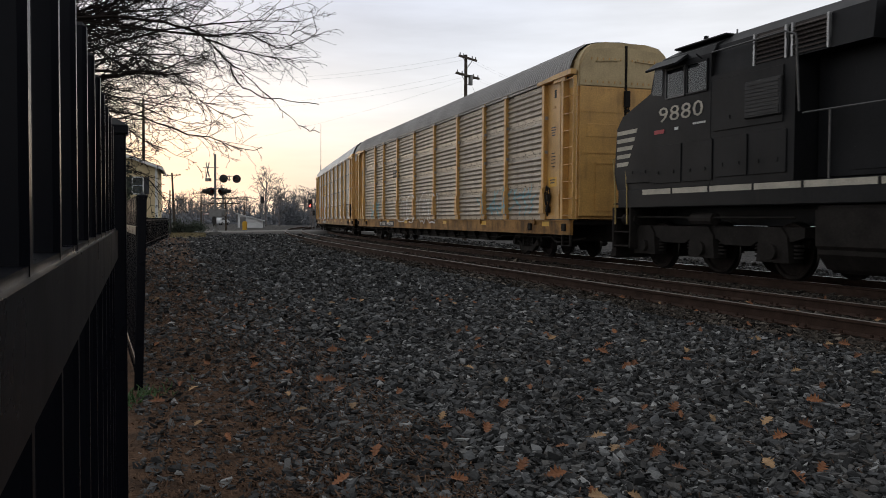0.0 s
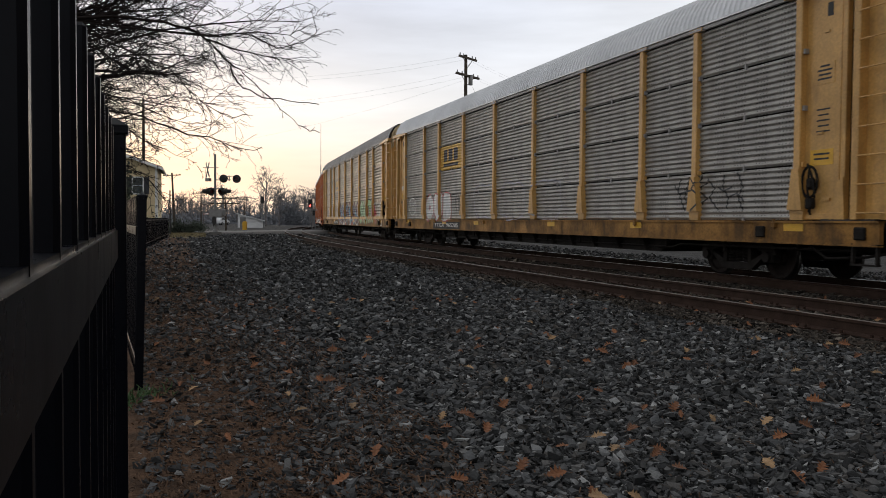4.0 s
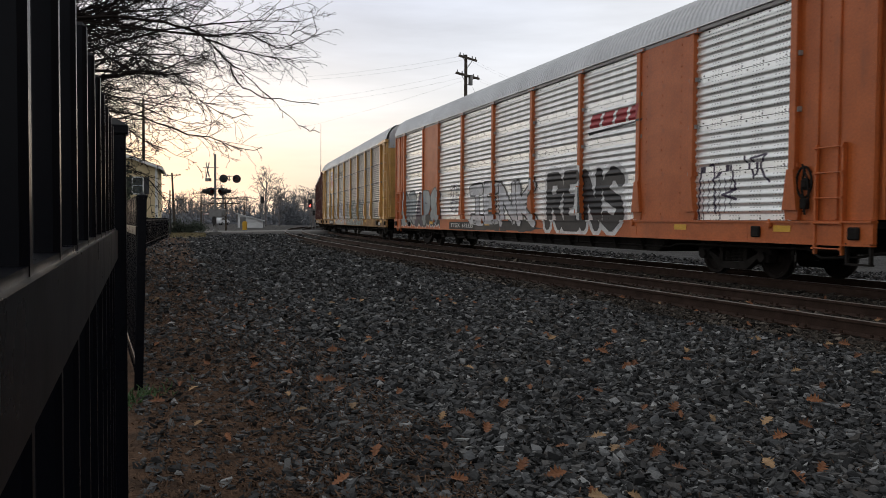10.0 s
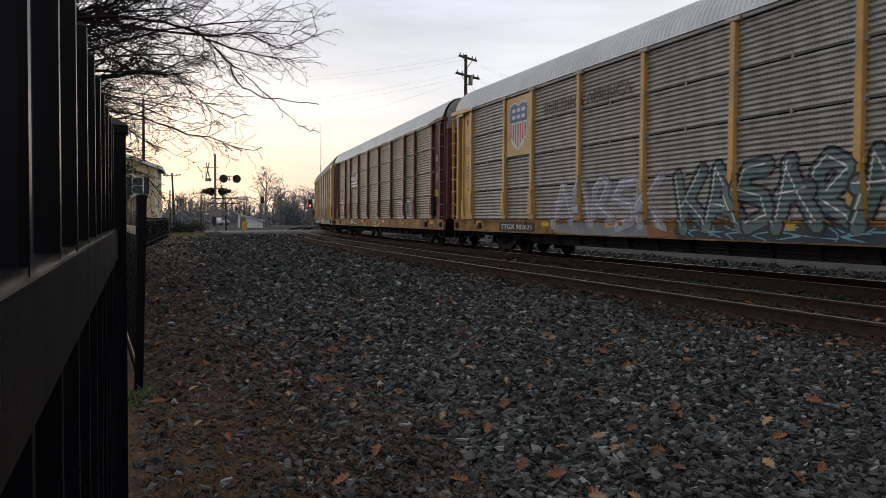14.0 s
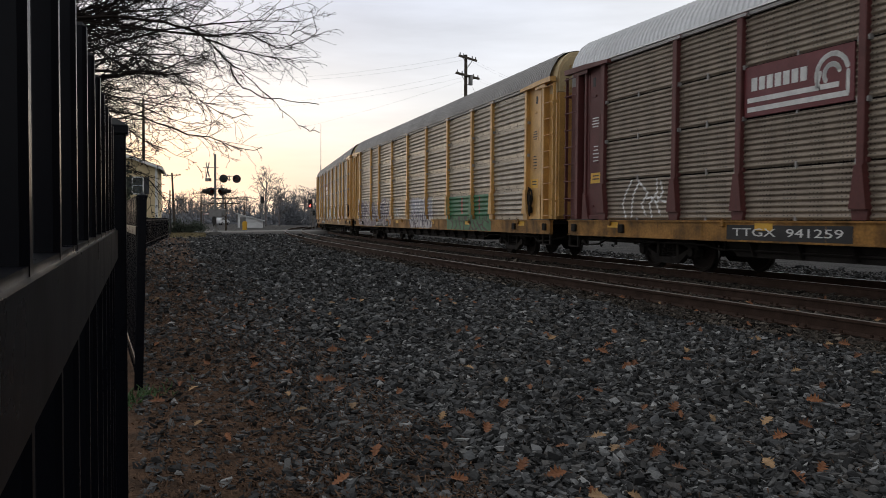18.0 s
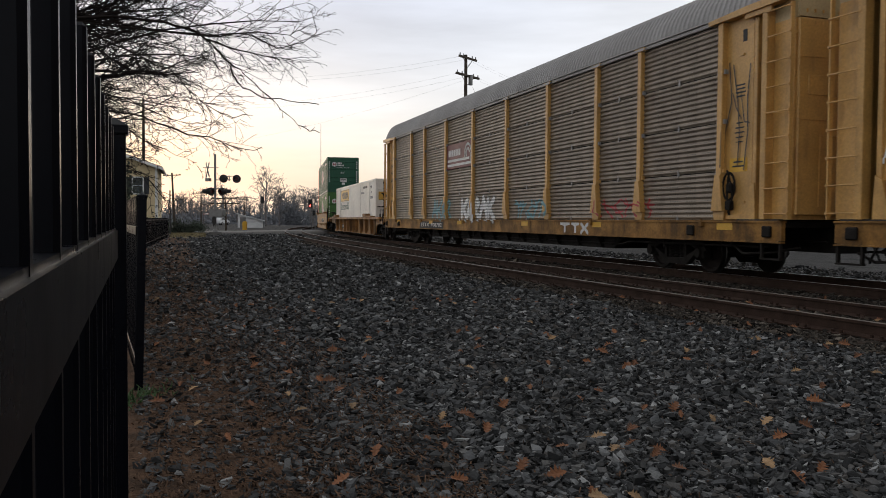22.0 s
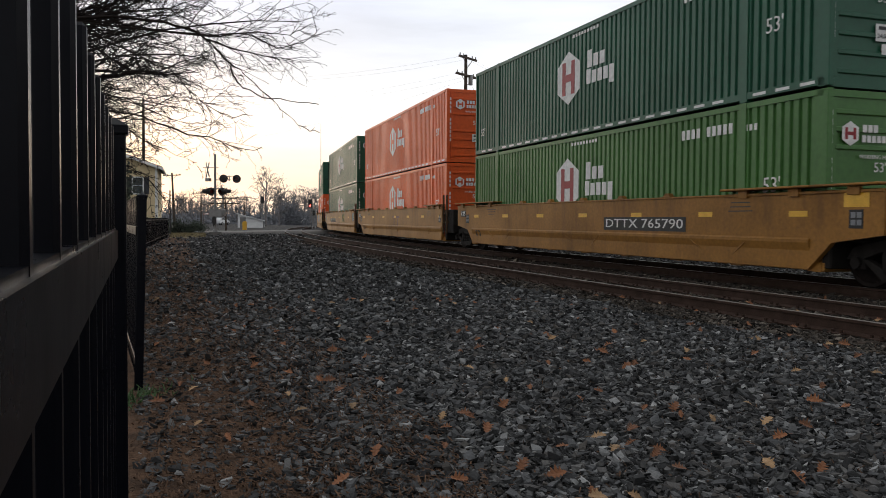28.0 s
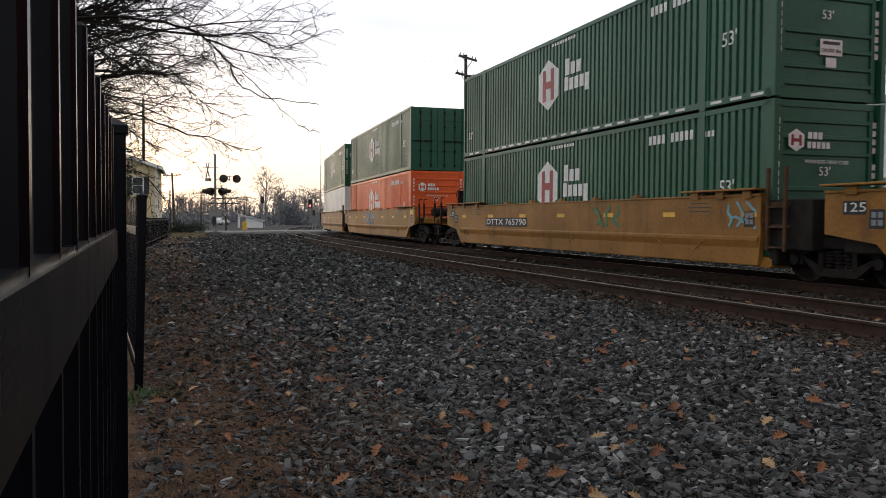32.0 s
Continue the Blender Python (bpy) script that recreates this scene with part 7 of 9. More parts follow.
# ---- fence along the railway ----
FENCE_X, FENCE_K = -0.060, 0.373     # the fence line: x = FENCE_X - FENCE_K * y, parallel to the track


def fence_at(y):
    return FENCE_X - FENCE_K * y


def build_fence():
    f = thing("fence", None, None, "black metal picket fence beside the gravel", "fence")
    ang = math.degrees(math.atan2(1, -FENCE_K)) - 90
    # the near run: posts, two rails, pickets that rise above the upper rail
    top = CAM_H + 0.215
    def seg(bm, y0, y1, z0, z1, w, off=0.0):
        d = Vector((-FENCE_K, 1, 0)).normalized()
        n = Vector((d.y, -d.x, 0))
        a, b = Vector((fence_at(y0), y0, 0)) + n * off, Vector((fence_at(y1), y1, 0)) + n * off
        pts = [a + n * w / 2, b + n * w / 2, b - n * w / 2, a - n * w / 2]
        lo, hi = [bm.verts.new((p.x, p.y, z0)) for p in pts], [bm.verts.new((p.x, p.y, z1)) for p in pts]
        bm.faces.new(lo[::-1]), bm.faces.new(hi)
        es = []
        for i in range(4):
            bm.faces.new((lo[i], lo[(i + 1) % 4], hi[(i + 1) % 4], hi[i]))
        return bm

    def rail(y0, y1, z0, z1, w):
        bm = bm_new()
        seg(bm, y0, y1, z0, z1, w)
        bmesh.ops.bevel(bm, geom=bm.edges[:], offset=0.005, segments=2, affect='EDGES')
        part("rail", bm, FENCE_BLACK, f)
    rail(-1.0, 1.86, CAM_H - 0.095, CAM_H - 0.0225, 0.028)
    rail(-1.0, 1.86, -0.05, 0.0, 0.028)
    bmp = bm_new()
    box(bmp, -0.0095, 0.0095, -0.0095, 0.0095, -0.12, top - 0.02, 0.004)
    bmesh.ops.translate(bmp, verts=bmp.verts[:], vec=(0, 0, 0))
    tip = bm_new()
    picket = mesh_of("picket", bmp, FENCE_BLACK)
    tip.free()
    y = 1.86 - 0.14
    while y > 0.30:
        part("picket", picket, None, f, at=pose(fence_at(y), y, 0, 0, 0, ang))
        y -= 0.149

    def post_mesh(h0, h1, w):
        bm = bm_new()
        box(bm, -w / 2, w / 2, -w / 2, w / 2, h0, h1 - 0.03, 0.004)
        c = w / 2 + 0.006
        box(bm, -c, c, -c, c, h1 - 0.032, h1 - 0.012, 0.002)
        vs = [bm.verts.new(p) for p in ((-c, -c, h1 - 0.012), (c, -c, h1 - 0.012), (c, c, h1 - 0.012), (-c, c, h1 - 0.012), (0, 0, h1 + 0.008))]
        for i in range(4):
            bm.faces.new((vs[i], vs[(i + 1) % 4], vs[4]))
        return mesh_of("post", bm, FENCE_BLACK)
    part("post", post_mesh(-0.35, CAM_H + 0.225, 0.048), None, f, at=pose(fence_at(1.9) + 0.008, 1.9, 0, 0, 0, ang))
    # the run beyond the opening: an end post that leans, a short return, then a long low run
    y2 = 6.0
    x2 = -2.235
    part("post", post_mesh(-0.35, CAM_H + 0.18, 0.062), None, f, at=pose(x2, y2, 0, 0, 1.4, ang))
    bmp = bm_new()
    box(bmp, -0.0095, 0.0095, -0.0095, 0.0095, -0.16, CAM_H + 0.165, 0.002)
    pk = mesh_of("picket", bmp, FENCE_BLACK)
    for i in range(1, 34):
        part("picket", pk, None, f, at=pose(x2 - 0.0435 * i, y2 + 0.101 * i, 0, 0, 0, 23))
    for z0, z1 in ((CAM_H - 0.125, CAM_H - 0.06), (-0.06, 0.0)):
        bm = bm_new()
        box(bm, 0.0, 3.7, -0.018, 0.018, z0, z1, 0.004)
        part("rail", bm, FENCE_BLACK, f, at=pose(x2, y2, 0, 0, 0, 113.3))
    # long run: on behind the leaning post, then towards the far house
    bmp = bm_new()
    box(bmp, -0.0095, 0.0095, -0.0095, 0.0095, -0.2, CAM_H + 0.02)
    pk = mesh_of("picket", bmp, FENCE_BLACK)
    rest = bm_new()
    for a, b in ((Vector((-3.67, 9.35, 0)), Vector((-11.5, 31.0, 0))), (Vector((-11.5, 31.0, 0)), Vector((-18.7, 55.6, 0)))):
        d = b - a
        n = int(d.length / 0.125)
        ang2 = math.degrees(math.atan2(d.y, d.x)) - 90
        for i in range(1, n):
            q = a + d * (i / n)
            if a.y > 20:
                part("picket", pk, None, f, at=pose(q.x, q.y, 0, 0, 0, ang2))
            else:
                box(rest, q.x - 0.0095, q.x + 0.0095, q.y - 0.0095, q.y + 0.0095, -0.2, CAM_H + 0.02)
        for i in range(1, 12):
            q = a + d * (i / 11)
            part("post", cached("low_post", lambda: post_mesh(-0.3, CAM_H + 0.06, 0.062)), None, f, at=pose(q.x, q.y, -0.03, 0, 0, ang2))
        for z in (CAM_H - 0.10, 0.0):
            bm = bm_new()
            box(bm, 0, d.length, -0.018, 0.018, z, z + 0.04)
            part("rail", bm, FENCE_BLACK, f, at=Matrix.Translation((a.x, a.y, 0.0)) @ Matrix.Rotation(math.atan2(d.y, d.x), 4, 'Z'))
    tagged(part("picket_row", rest, FENCE_BLACK, f), kind="stuff")


build_fence()

# ---- road at the level crossing ----
ASPHALT = material("worn_asphalt", (0.17, 0.165, 0.155), 0.85, scale=0.6, fine=40, var=0.3, bump=0.4)
CONCRETE = material("old_concrete", (0.15, 0.145, 0.135), 0.85, scale=2, fine=40, var=0.25, bump=0.3)
CROSS_S = 83.0
CROSS = on_track(CROSS_S, 0, 0)


def build_crossing():
    bm = bm_new()
    rows = []
    for y in (-80, -40, -12, -6, -2.5, -1.0, 1.0, 3.0, 5.5, 9, 14, 22, 60, 140):
        z = -0.015 if -3 < y < 6 else (-0.12 if abs(y - 2) < 14 else -0.155)
        rows.append([CROSS @ Vector((x, y, z)) for x in (-5.5, -5.2, 0, 5.2, 5.5)])
    for r in rows:
        for k in (0, -1):
            r[k] = Vector((r[k].x, r[k].y, r[k].z - 0.25))
    sheet(bm, rows)
    thing("road", bm, ASPHALT, "pale worn asphalt road across the tracks", "road", kind="structure")


build_crossing()

# ---- crossing signal ----
SIGNAL_GREY = material("signal_aluminium", (0.24, 0.24, 0.235), 0.5, 0.5, scale=3, var=0.25, bump=0.05)
SIGNAL_BLACK = material("signal_black", (0.02, 0.018, 0.017), 0.6, scale=6, var=0.3)
LENS_RED = material("unlit_red_lens", (0.10, 0.012, 0.012), 0.2, scale=12, var=0.25)
GATE_WHITE = material("gate_white", (0.6, 0.6, 0.58), 0.5, scale=6, var=0.15)
GATE_RED = material("gate_red", (0.4, 0.03, 0.03), 0.5, scale=6, var=0.15)


def flasher(parent, at):
    """A flashing lamp: round black background, hood and red lens; x points where it shines."""
    def disc():
        bm = bm_new()
        tube(bm, (0, 0, 0), (0.025, 0, 0), 0.30, n=24)
        tube(bm, (-0.22, 0, 0), (0, 0, 0), 0.17, 0.2, n=16)
        return mesh_of("lamp", bm, SIGNAL_BLACK)

    def hood():
        bm = bm_new()
        n = 14
        rows = []
        for x, r in ((0.025, 0.175), (0.32, 0.165)):
            rows.append([(x, r * math.cos(a), r * math.sin(a)) for a in [math.radians(-35 + 250 * i / n) for i in range(n + 1)]])
        sheet(bm, rows)
        return mesh_of("hood", bm, SIGNAL_BLACK)

    def lens():
        bm = bm_new()
        tube(bm, (0.026, 0, 0), (0.05, 0, 0), 0.15, 0.13, n=18)
        return mesh_of("lens", bm, LENS_RED)
    l = part("lamp", cached("fl_disc", disc), None, parent, at=at)
    part("hood", cached("fl_hood", hood), None, l)
    part("lens", cached("fl_lens", lens), None, l)


def build_signal():
    # stands 60 m off, beside the road
    k = 60.0 / 1448
    bx, by = (381 - 784) * k, 60.0
    z0 = 0.08
    s = thing("crossing_signal", None, None, "grey level crossing signal mast with lamps, crossbuck and gate", "crossing signal", at=pose(bx, by, z0, 0, 0, 0))
    bm = bm_new()
    tube(bm, (0, 0, 0), (0, 0, 5.72), 0.085, n=12)
    tube(bm, (0, 0, 0), (0, 0, 0.25), 0.2, 0.14, n=12)
    part("mast", bm, SIGNAL_GREY, s)
    bm = bm_new()
    box(bm, -0.35, 0.35, -0.35, 0.35, -0.3, 0.03, 0.02)
    part("foundation", bm, CONCRETE, s)
    # upper arm with two lamps facing along the road, lower pair
    bm = bm_new()
    pipe(bm, [(0, -0.05, 3.82), (1.15, -0.12, 3.84)], 0.035)
    pipe(bm, [(1.05, -0.1, 3.75), (1.05, -0.1, 4.15)], 0.05)
    pipe(bm, [(0.55, -0.1, 4.08), (1.6, -0.1, 4.12)], 0.025)
    pipe(bm, [(0, 0, 4.45), (0.55, -0.1, 3.9)], 0.012)
    part("lamp_arm", bm, SIGNAL_GREY, s)
    flasher(s, pose(0.66, -0.15, 3.92, 0, 0, 100))
    flasher(s, pose(1.62, -0.18, 3.90, 0, 0, -85))
    bm = bm_new()
    pipe(bm, [(-0.62, 0, 3.22), (0.75, 0, 3.22)], 0.03)
    part("lamp_arm", bm, SIGNAL_GREY, s)
    for x, a in ((-0.62, 195), (-0.30, -60), (0.50, -110), (0.80, 20)):
        flasher(s, pose(x, 0.0, 2.98, 0, 0, a))
    # crossbuck seen edge-on, and the track count sign below it
    for a in (42, -42):
        bm = bm_new()
        box(bm, -0.01, 0.01, -0.11, 0.11, -0.72, 0.72, 0.003)
        # blades grey, not white: the dark of their unlit backs is in the colour
        part("crossbuck_blade", bm, SIGNAL_GREY, s, at=pose(-0.52, -0.1, 4.55, a, 0, 30))
    bm = bm_new()
    box(bm, -0.12, 0.12, -0.2, 0.2, 3.72, 3.95, 0.01)
    part("count_sign", bm, SIGNAL_GREY, s, at=pose(-0.5, 0, 0, 0, 0, 60))
    bm = bm_new()
    pipe(bm, [(-0.9, 0, 4.72), (0.25, 0, 4.72)], 0.02)
    pipe(bm, [(-0.72, 0, 4.72), (-0.72, 0, 3.9)], 0.015)
    part("sign_bracket", bm, SIGNAL_GREY, s)
    bm = bm_new()
    box(bm, -0.42, 0.55, -0.28, 0.28, 1.10, 1.72, 0.03)
    box(bm, 0.45, 0.72, -0.18, 0.18, 1.2, 1.68, 0.02)
    part("gate_mechanism", bm, SIGNAL_GREY, s)
    bm = bm_new()
    prism(bm, [(-0.12, 1.15), (0.1, 1.15), (0.15, 0.75), (-0.05, 0.4), (-0.15, 0.75)], 1, -0.3, -0.22)
    part("counterweight", bm, SIGNAL_BLACK, s)
    # gate arm lowered across the road, nearly along the view
    d = Vector((-0.36, 0.93, 0)).normalized()
    for i in range(10):
        bm = bm_new()
        p, q = Vector((-0.45, 0.2, 1.35)) + d * (i * 0.55), Vector((-0.45, 0.2, 1.35)) + d * (i * 0.55 + 0.55)
        tube(bm, p, q, 0.06 - i * 0.003, 0.057 - i * 0.003, n=6)
        part("gate_arm", bm, GATE_WHITE if i % 2 == 0 else GATE_RED, s)


build_signal()


# ---- houses ----
SIDING_CREAM = material("cream_siding", (0.68, 0.55, 0.33), 0.7, scale=1.5, fine=20, var=0.12, bump=0.1)
SIDING_WHITE = material("white_siding", (0.78, 0.785, 0.79), 0.6, scale=1.5, fine=20, var=0.10, bump=0.08, rnd=0.05)
TRIM_WHITE = material("white_trim", (0.72, 0.72, 0.70), 0.55, scale=3, var=0.1, bump=0.05)
SHINGLE = material("dark_shingles", (0.055, 0.06, 0.065), 0.9, scale=3, fine=14, var=0.4, bump=0.5)
SHUTTER = material("charcoal_shutter", (0.03, 0.032, 0.04), 0.6, scale=6, var=0.2)
WOOD_POLE = material("weathered_pole", (0.085, 0.065, 0.05), 0.9, scale=4, fine=40, var=0.35, bump=0.4)
PANE = glass("house_pane", (0.25, 0.3, 0.33))


def clapboards(parent, outline_w, z0, z1, pitch, mat, along, joined=False):
    """Lapped boards; outline_w(z) gives the wall's two ends at that height; along maps (x, out, z) to 3D."""
    z = z0
    bm = bm_new()
    while z < z1:
        h = min(pitch, z1 - z)
        a, b = outline_w(z + h * 0.5)
        if b - a > 0.1:
            if not joined:
                bm = bm_new()
            pts = [(0.006, z), (0.022, z), (0.010, z + h + 0.01), (0.0, z + h + 0.01)]
            lo, hi = [bm.verts.new(along(a, o, q)) for o, q in pts], [bm.verts.new(along(b, o, q)) for o, q in pts]
            for i in range(4):
                bm.faces.new((lo[i], lo[(i + 1) % 4], hi[(i + 1) % 4], hi[i]))
            bm.faces.new(lo[::-1]), bm.faces.new(hi)
            if not joined:
                part("siding_board", bm, mat, parent)
        z += pitch
    if joined:
        part("siding", bm, mat, parent)


def house_window(parent, x, z, w, h, y, shutters=True, grid=(2, 3)):
    """Sash window on a wall whose outside is -y."""
    bm = bm_new()
    for a, b, c, d in ((x - w / 2 - 0.09, x - w / 2, z - 0.09, z + h + 0.09), (x + w / 2, x + w / 2 + 0.09, z - 0.09, z + h + 0.09), (x - w / 2, x + w / 2, z + h, z + h + 0.09), (x - w / 2, x + w / 2, z - 0.09, z)):
        box(bm, a, b, y - 0.06, y + 0.02, c, d)
    win = part("window", bm, TRIM_WHITE, parent, "white window frame")
    bm = bm_new()
    box(bm, x - w / 2, x + w / 2, y - 0.02, y - 0.012, z, z + h)
    part("pane", bm, PANE, win)
    bm = bm_new()
    for i in range(1, grid[0]):
        xx = x - w / 2 + w * i / grid[0]
        box(bm, xx - 0.015, xx + 0.015, y - 0.035, y - 0.02, z, z + h)
    for i in range(1, grid[1]):
        zz = z + h * i / grid[1]
        box(bm, x - w / 2, x + w / 2, y - 0.034, y - 0.021, zz - 0.015, zz + 0.015)
    part("muntin", bm, TRIM_WHITE, win)
    if shutters:
        for sx in (-1, 1):
            bm = bm_new()
            xc = x + sx * (w / 2 + 0.09 + 0.21)
            box(bm, xc - 0.2, xc + 0.2, y - 0.05, y - 0.015, z - 0.06, z + h + 0.06)
            for i in range(int(h / 0.08)):
                box(bm, xc - 0.16, xc + 0.16, y - 0.062, y - 0.05, z + i * 0.08, z + i * 0.08 + 0.05)
            part("shutter", bm, SHUTTER, win, "dark shutter")


def build_far_house():
    phi = 0.30
    m = Matrix.Translation((-23.05, 66.0, 0)) @ Matrix.Rotation(phi, 4, 'Z')
    h = thing("house", None, None, "two-storey cream clapboard house with white trim", "house", at=m)
    W, D, EV, RG = 9.0, 10.0, 5.20, 6.75
    bm = bm_new()
    prism(bm, [(-W, -0.4), (0, -0.4), (0, EV), (-W / 2, RG), (-W, EV)], 1, 0.0, D)
    part("wall", bm, SIDING_CREAM, h)

    def ends(z):
        if z < EV:
            return -W + 0.02, -0.02
        k = (z - EV) / (RG - EV)
        return -W + W / 2 * k, -W / 2 * k
    clapboards(h, ends, -0.3, RG, 0.16, SIDING_CREAM, lambda x, o, z: (x, -o, z), True)
    clapboards(h, lambda z: (0.02, D - 0.02), -0.3, EV, 0.16, SIDING_CREAM, lambda x, o, z: (o, x, z), True)
    for x0, x1, y0, y1 in ((-0.16, 0.035, -0.035, 0.0), (0.0, 0.035, 0.0, 0.16), (0.0, 0.035, D - 0.16, D)):
        bm = bm_new()
        box(bm, x0, x1, y0, y1, -0.4, EV)
        part("corner_board", bm, TRIM_WHITE, h)
    bm = bm_new()
    k = (RG - EV) / (W / 2)
    for sx in (1, -1):
        xe = 0.45 if sx > 0 else -W - 0.45
        xr = -W / 2
        ze = EV - 0.45 * k
        prism(bm, [(xr, RG + 0.03), (xe, ze + 0.03), (xe, ze + 0.15), (xr, RG + 0.16)], 1, -0.55, D + 0.5)
    part("roof", bm, SHINGLE, h)
    for sx in (1, -1):
        bm = bm_new()
        xe = 0.47 if sx > 0 else -W - 0.47
        ze = EV - 0.47 * k
        prism(bm, [(-W / 2, RG - 0.10), (xe, ze - 0.12), (xe, ze + 0.10), (-W / 2, RG + 0.10)], 1, -0.60, -0.555)
        part("rake_board", bm, TRIM_WHITE, h)
    bm = bm_new()
    box(bm, 0.40, 0.50, -0.55, D + 0.5, EV - 0.45 * k - 0.12, EV - 0.45 * k + 0.06)
    part("gutter", bm, TRIM_WHITE, h)
    house_window(h, -1.45, 3.05, 0.72, 1.25, -0.02, grid=(1, 2))
    house_window(h, -1.75, -0.05, 0.85, 1.3, -0.02, grid=(1, 2))
    house_window(h, -5.2, 2.75, 0.85, 1.35, -0.02, grid=(1, 2))


def build_white_house():
    u = Vector((0.848, 0.53, 0))
    m = Matrix(((u.x, -u.y, 0, 18.24), (u.y, u.x, 0, 42.6), (0, 0, 1, 0), (0, 0, 0, 1)))
    h = thing("house", None, None, "white clapboard house with a gable and dark shingle roof", "house", at=m)
    L, AP, EV, R, RZ = 5.68, 8.61, 5.63, 14.2, 7.72
    bm = bm_new()
    prism(bm, [(-L, -0.4), (R, -0.4), (R, RZ), (0, AP), (-L, EV)], 1, 0.03, 0.5)
    box(bm, 8.0, R, 0.5, 6.0, -0.4, RZ - 0.3)
    part("wall", bm, SIDING_WHITE, h)

    def ends(z):
        a = -L + 0.02 if z < EV else -L + L * (z - EV) / (AP - EV)
        b = R if z < RZ else R * (1 - (z - RZ) / (AP - RZ))
        return a, b
    clapboards(h, ends, -0.3, AP, 0.215, SIDING_WHITE, lambda x, o, z: (x, 0.03 - o, z))
    bm = bm_new()
    prism(bm, [(-L - 0.5, EV - 0.18), (0, AP + 0.07), (0, AP + 0.14), (-L - 0.5, EV - 0.11)], 1, -0.40, 0.10)
    part("roof", bm, SHINGLE, h)
    bm = bm_new()
    vs = [(0, -0.35, AP + 0.07), (R + 0.4, -0.35, RZ + 0.06), (R + 0.4, 3.7, RZ + 1.05), (3.7, 3.7, AP + 0.42)]
    f = [bm.verts.new(p) for p in vs]
    g = [bm.verts.new((p[0], p[1], p[2] + 0.06)) for p in vs]
    bm.faces.new(f), bm.faces.new(g[::-1])
    for i in range(4):
        bm.faces.new((f[i], f[(i + 1) % 4], g[(i + 1) % 4], g[i]))
    part("roof", bm, SHINGLE, h)
    for pts in ([(-L - 0.5, EV - 0.36), (0, AP - 0.12), (0, AP + 0.07), (-L - 0.5, EV - 0.17)], [(0, AP - 0.12), (R + 0.4, RZ - 0.14), (R + 0.4, RZ + 0.06), (0, AP + 0.07)]):
        bm = bm_new()
        prism(bm, pts, 1, -0.38, -0.02)
        part("rake_board", bm, TRIM_WHITE, h)
    # half-round gable vent with slats
    vent = part("gable_vent", prism(bm_new(), [(0.25 + 0.44 * math.cos(a), 7.15 + 0.76 * math.sin(a)) for a in [math.pi * i / 14 for i in range(15)]], 1, -0.03, 0.0), TRIM_WHITE, h)
    for i in range(7):
        w = 0.36 * math.sqrt(max(0.02, 1 - (i * 0.10 / 0.72) ** 2))
        bm = bm_new()
        box(bm, 0.25 - w, 0.25 + w, -0.055, -0.032, 7.19 + i * 0.10, 7.24 + i * 0.10)
        part("slat", bm, SIGNAL_GREY, vent)
    house_window(h, 0.35, 2.15, 0.92, 1.5, 0.0, grid=(3, 3))
    house_window(h, 8.5, 2.15, 0.92, 1.5, 0.0, grid=(3, 3))


build_far_house()
build_white_house()


# ---- poles and wires ----
def px_at(px, depth):
    """Sideways offset of a thing seen in that direction at that depth."""
    return (px - 784) / 1448 * depth


def utility_pole(x, y, top, arms=((0.3, 1.2), (1.1, 1.0)), turn=0, label="weathered wooden utility pole with crossarms", r=0.15, lean=0.0):
    p = thing("utility_pole", None, None, label, "utility pole", at=pose(x, y, 0, 0, lean, turn))
    bm = bm_new()
    tube(bm, (0, 0, -0.5), (0, 0, top), r, r * 0.62, n=10)
    part("shaft", bm, WOOD_POLE, p)
    for d, half in arms:
        bm = bm_new()
        box(bm, -half, half, -0.2, -0.1, top - d - 0.06, top - d + 0.06)
        pipe(bm, [(-half * 0.6, -0.15, top - d), (0, -0.12, top - d - 0.55)], 0.02)
        pipe(bm, [(half * 0.6, -0.15, top - d), (0, -0.12, top - d - 0.55)], 0.02)
        a = part("crossarm", bm, WOOD_POLE, p)
        for k in (-0.9, -0.5, 0.5, 0.9):
            b2 = bm_new()
            tube(b2, (half * k, -0.15, top - d + 0.06), (half * k, -0.15, top - d + 0.20), 0.045, 0.03, n=7)
            part("insulator", b2, SIGNAL_GREY, a)
    return p


def wire(p, q, sag, r=0.011, n=14):
    bm = bm_new()
    p, q = Vector(p), Vector(q)
    pts = [p.lerp(q, i / n) - Vector((0, 0, sag * 4 * (i / n) * (1 - i / n))) for i in range(n + 1)]
    pipe(bm, pts, r, 4)
    thing("overhead_wire", bm, SIGNAL_BLACK, "thin dark overhead wire between poles", "wire", "overhead wires")


main_pole = utility_pole(px_at(822, 50), 50, 11.1, ((0.22, 0.95), (1.28, 1.25)), 55)
bm = bm_new()
tube(bm, (0.3, -0.15, 9.3), (0.3, -0.15, 9.9), 0.13, n=10)
part("cutout", bm, SIGNAL_GREY, main_pole)
utility_pole(px_at(909, 95), 95, 9.9, (), 20, "plain wooden utility pole behind the tracks", 0.19)
utility_pole(px_at(1207, 75), 75, 8.9, ((0.25, 1.1),), 60)
utility_pole(px_at(309, 105), 105, 6.9, ((0.3, 1.1),), 10, r=0.17, lean=-2.5)
utility_pole(px_at(255, 84), 84, 13.2, ((0.5, 1.2),), 60, r=0.20)
utility_pole(px_at(400, 85), 85, 3.4, ((0.2, 1.4), (0.75, 1.5)), 10, r=0.12, lean=-1.5)
utility_pole(px_at(356, 130), 130, 5.4, ((0.3, 1.3),), 5, r=0.13)
utility_pole(px_at(432, 160), 160, 5.6, ((0.3, 1.5),), 5, r=0.14)
bm = bm_new()
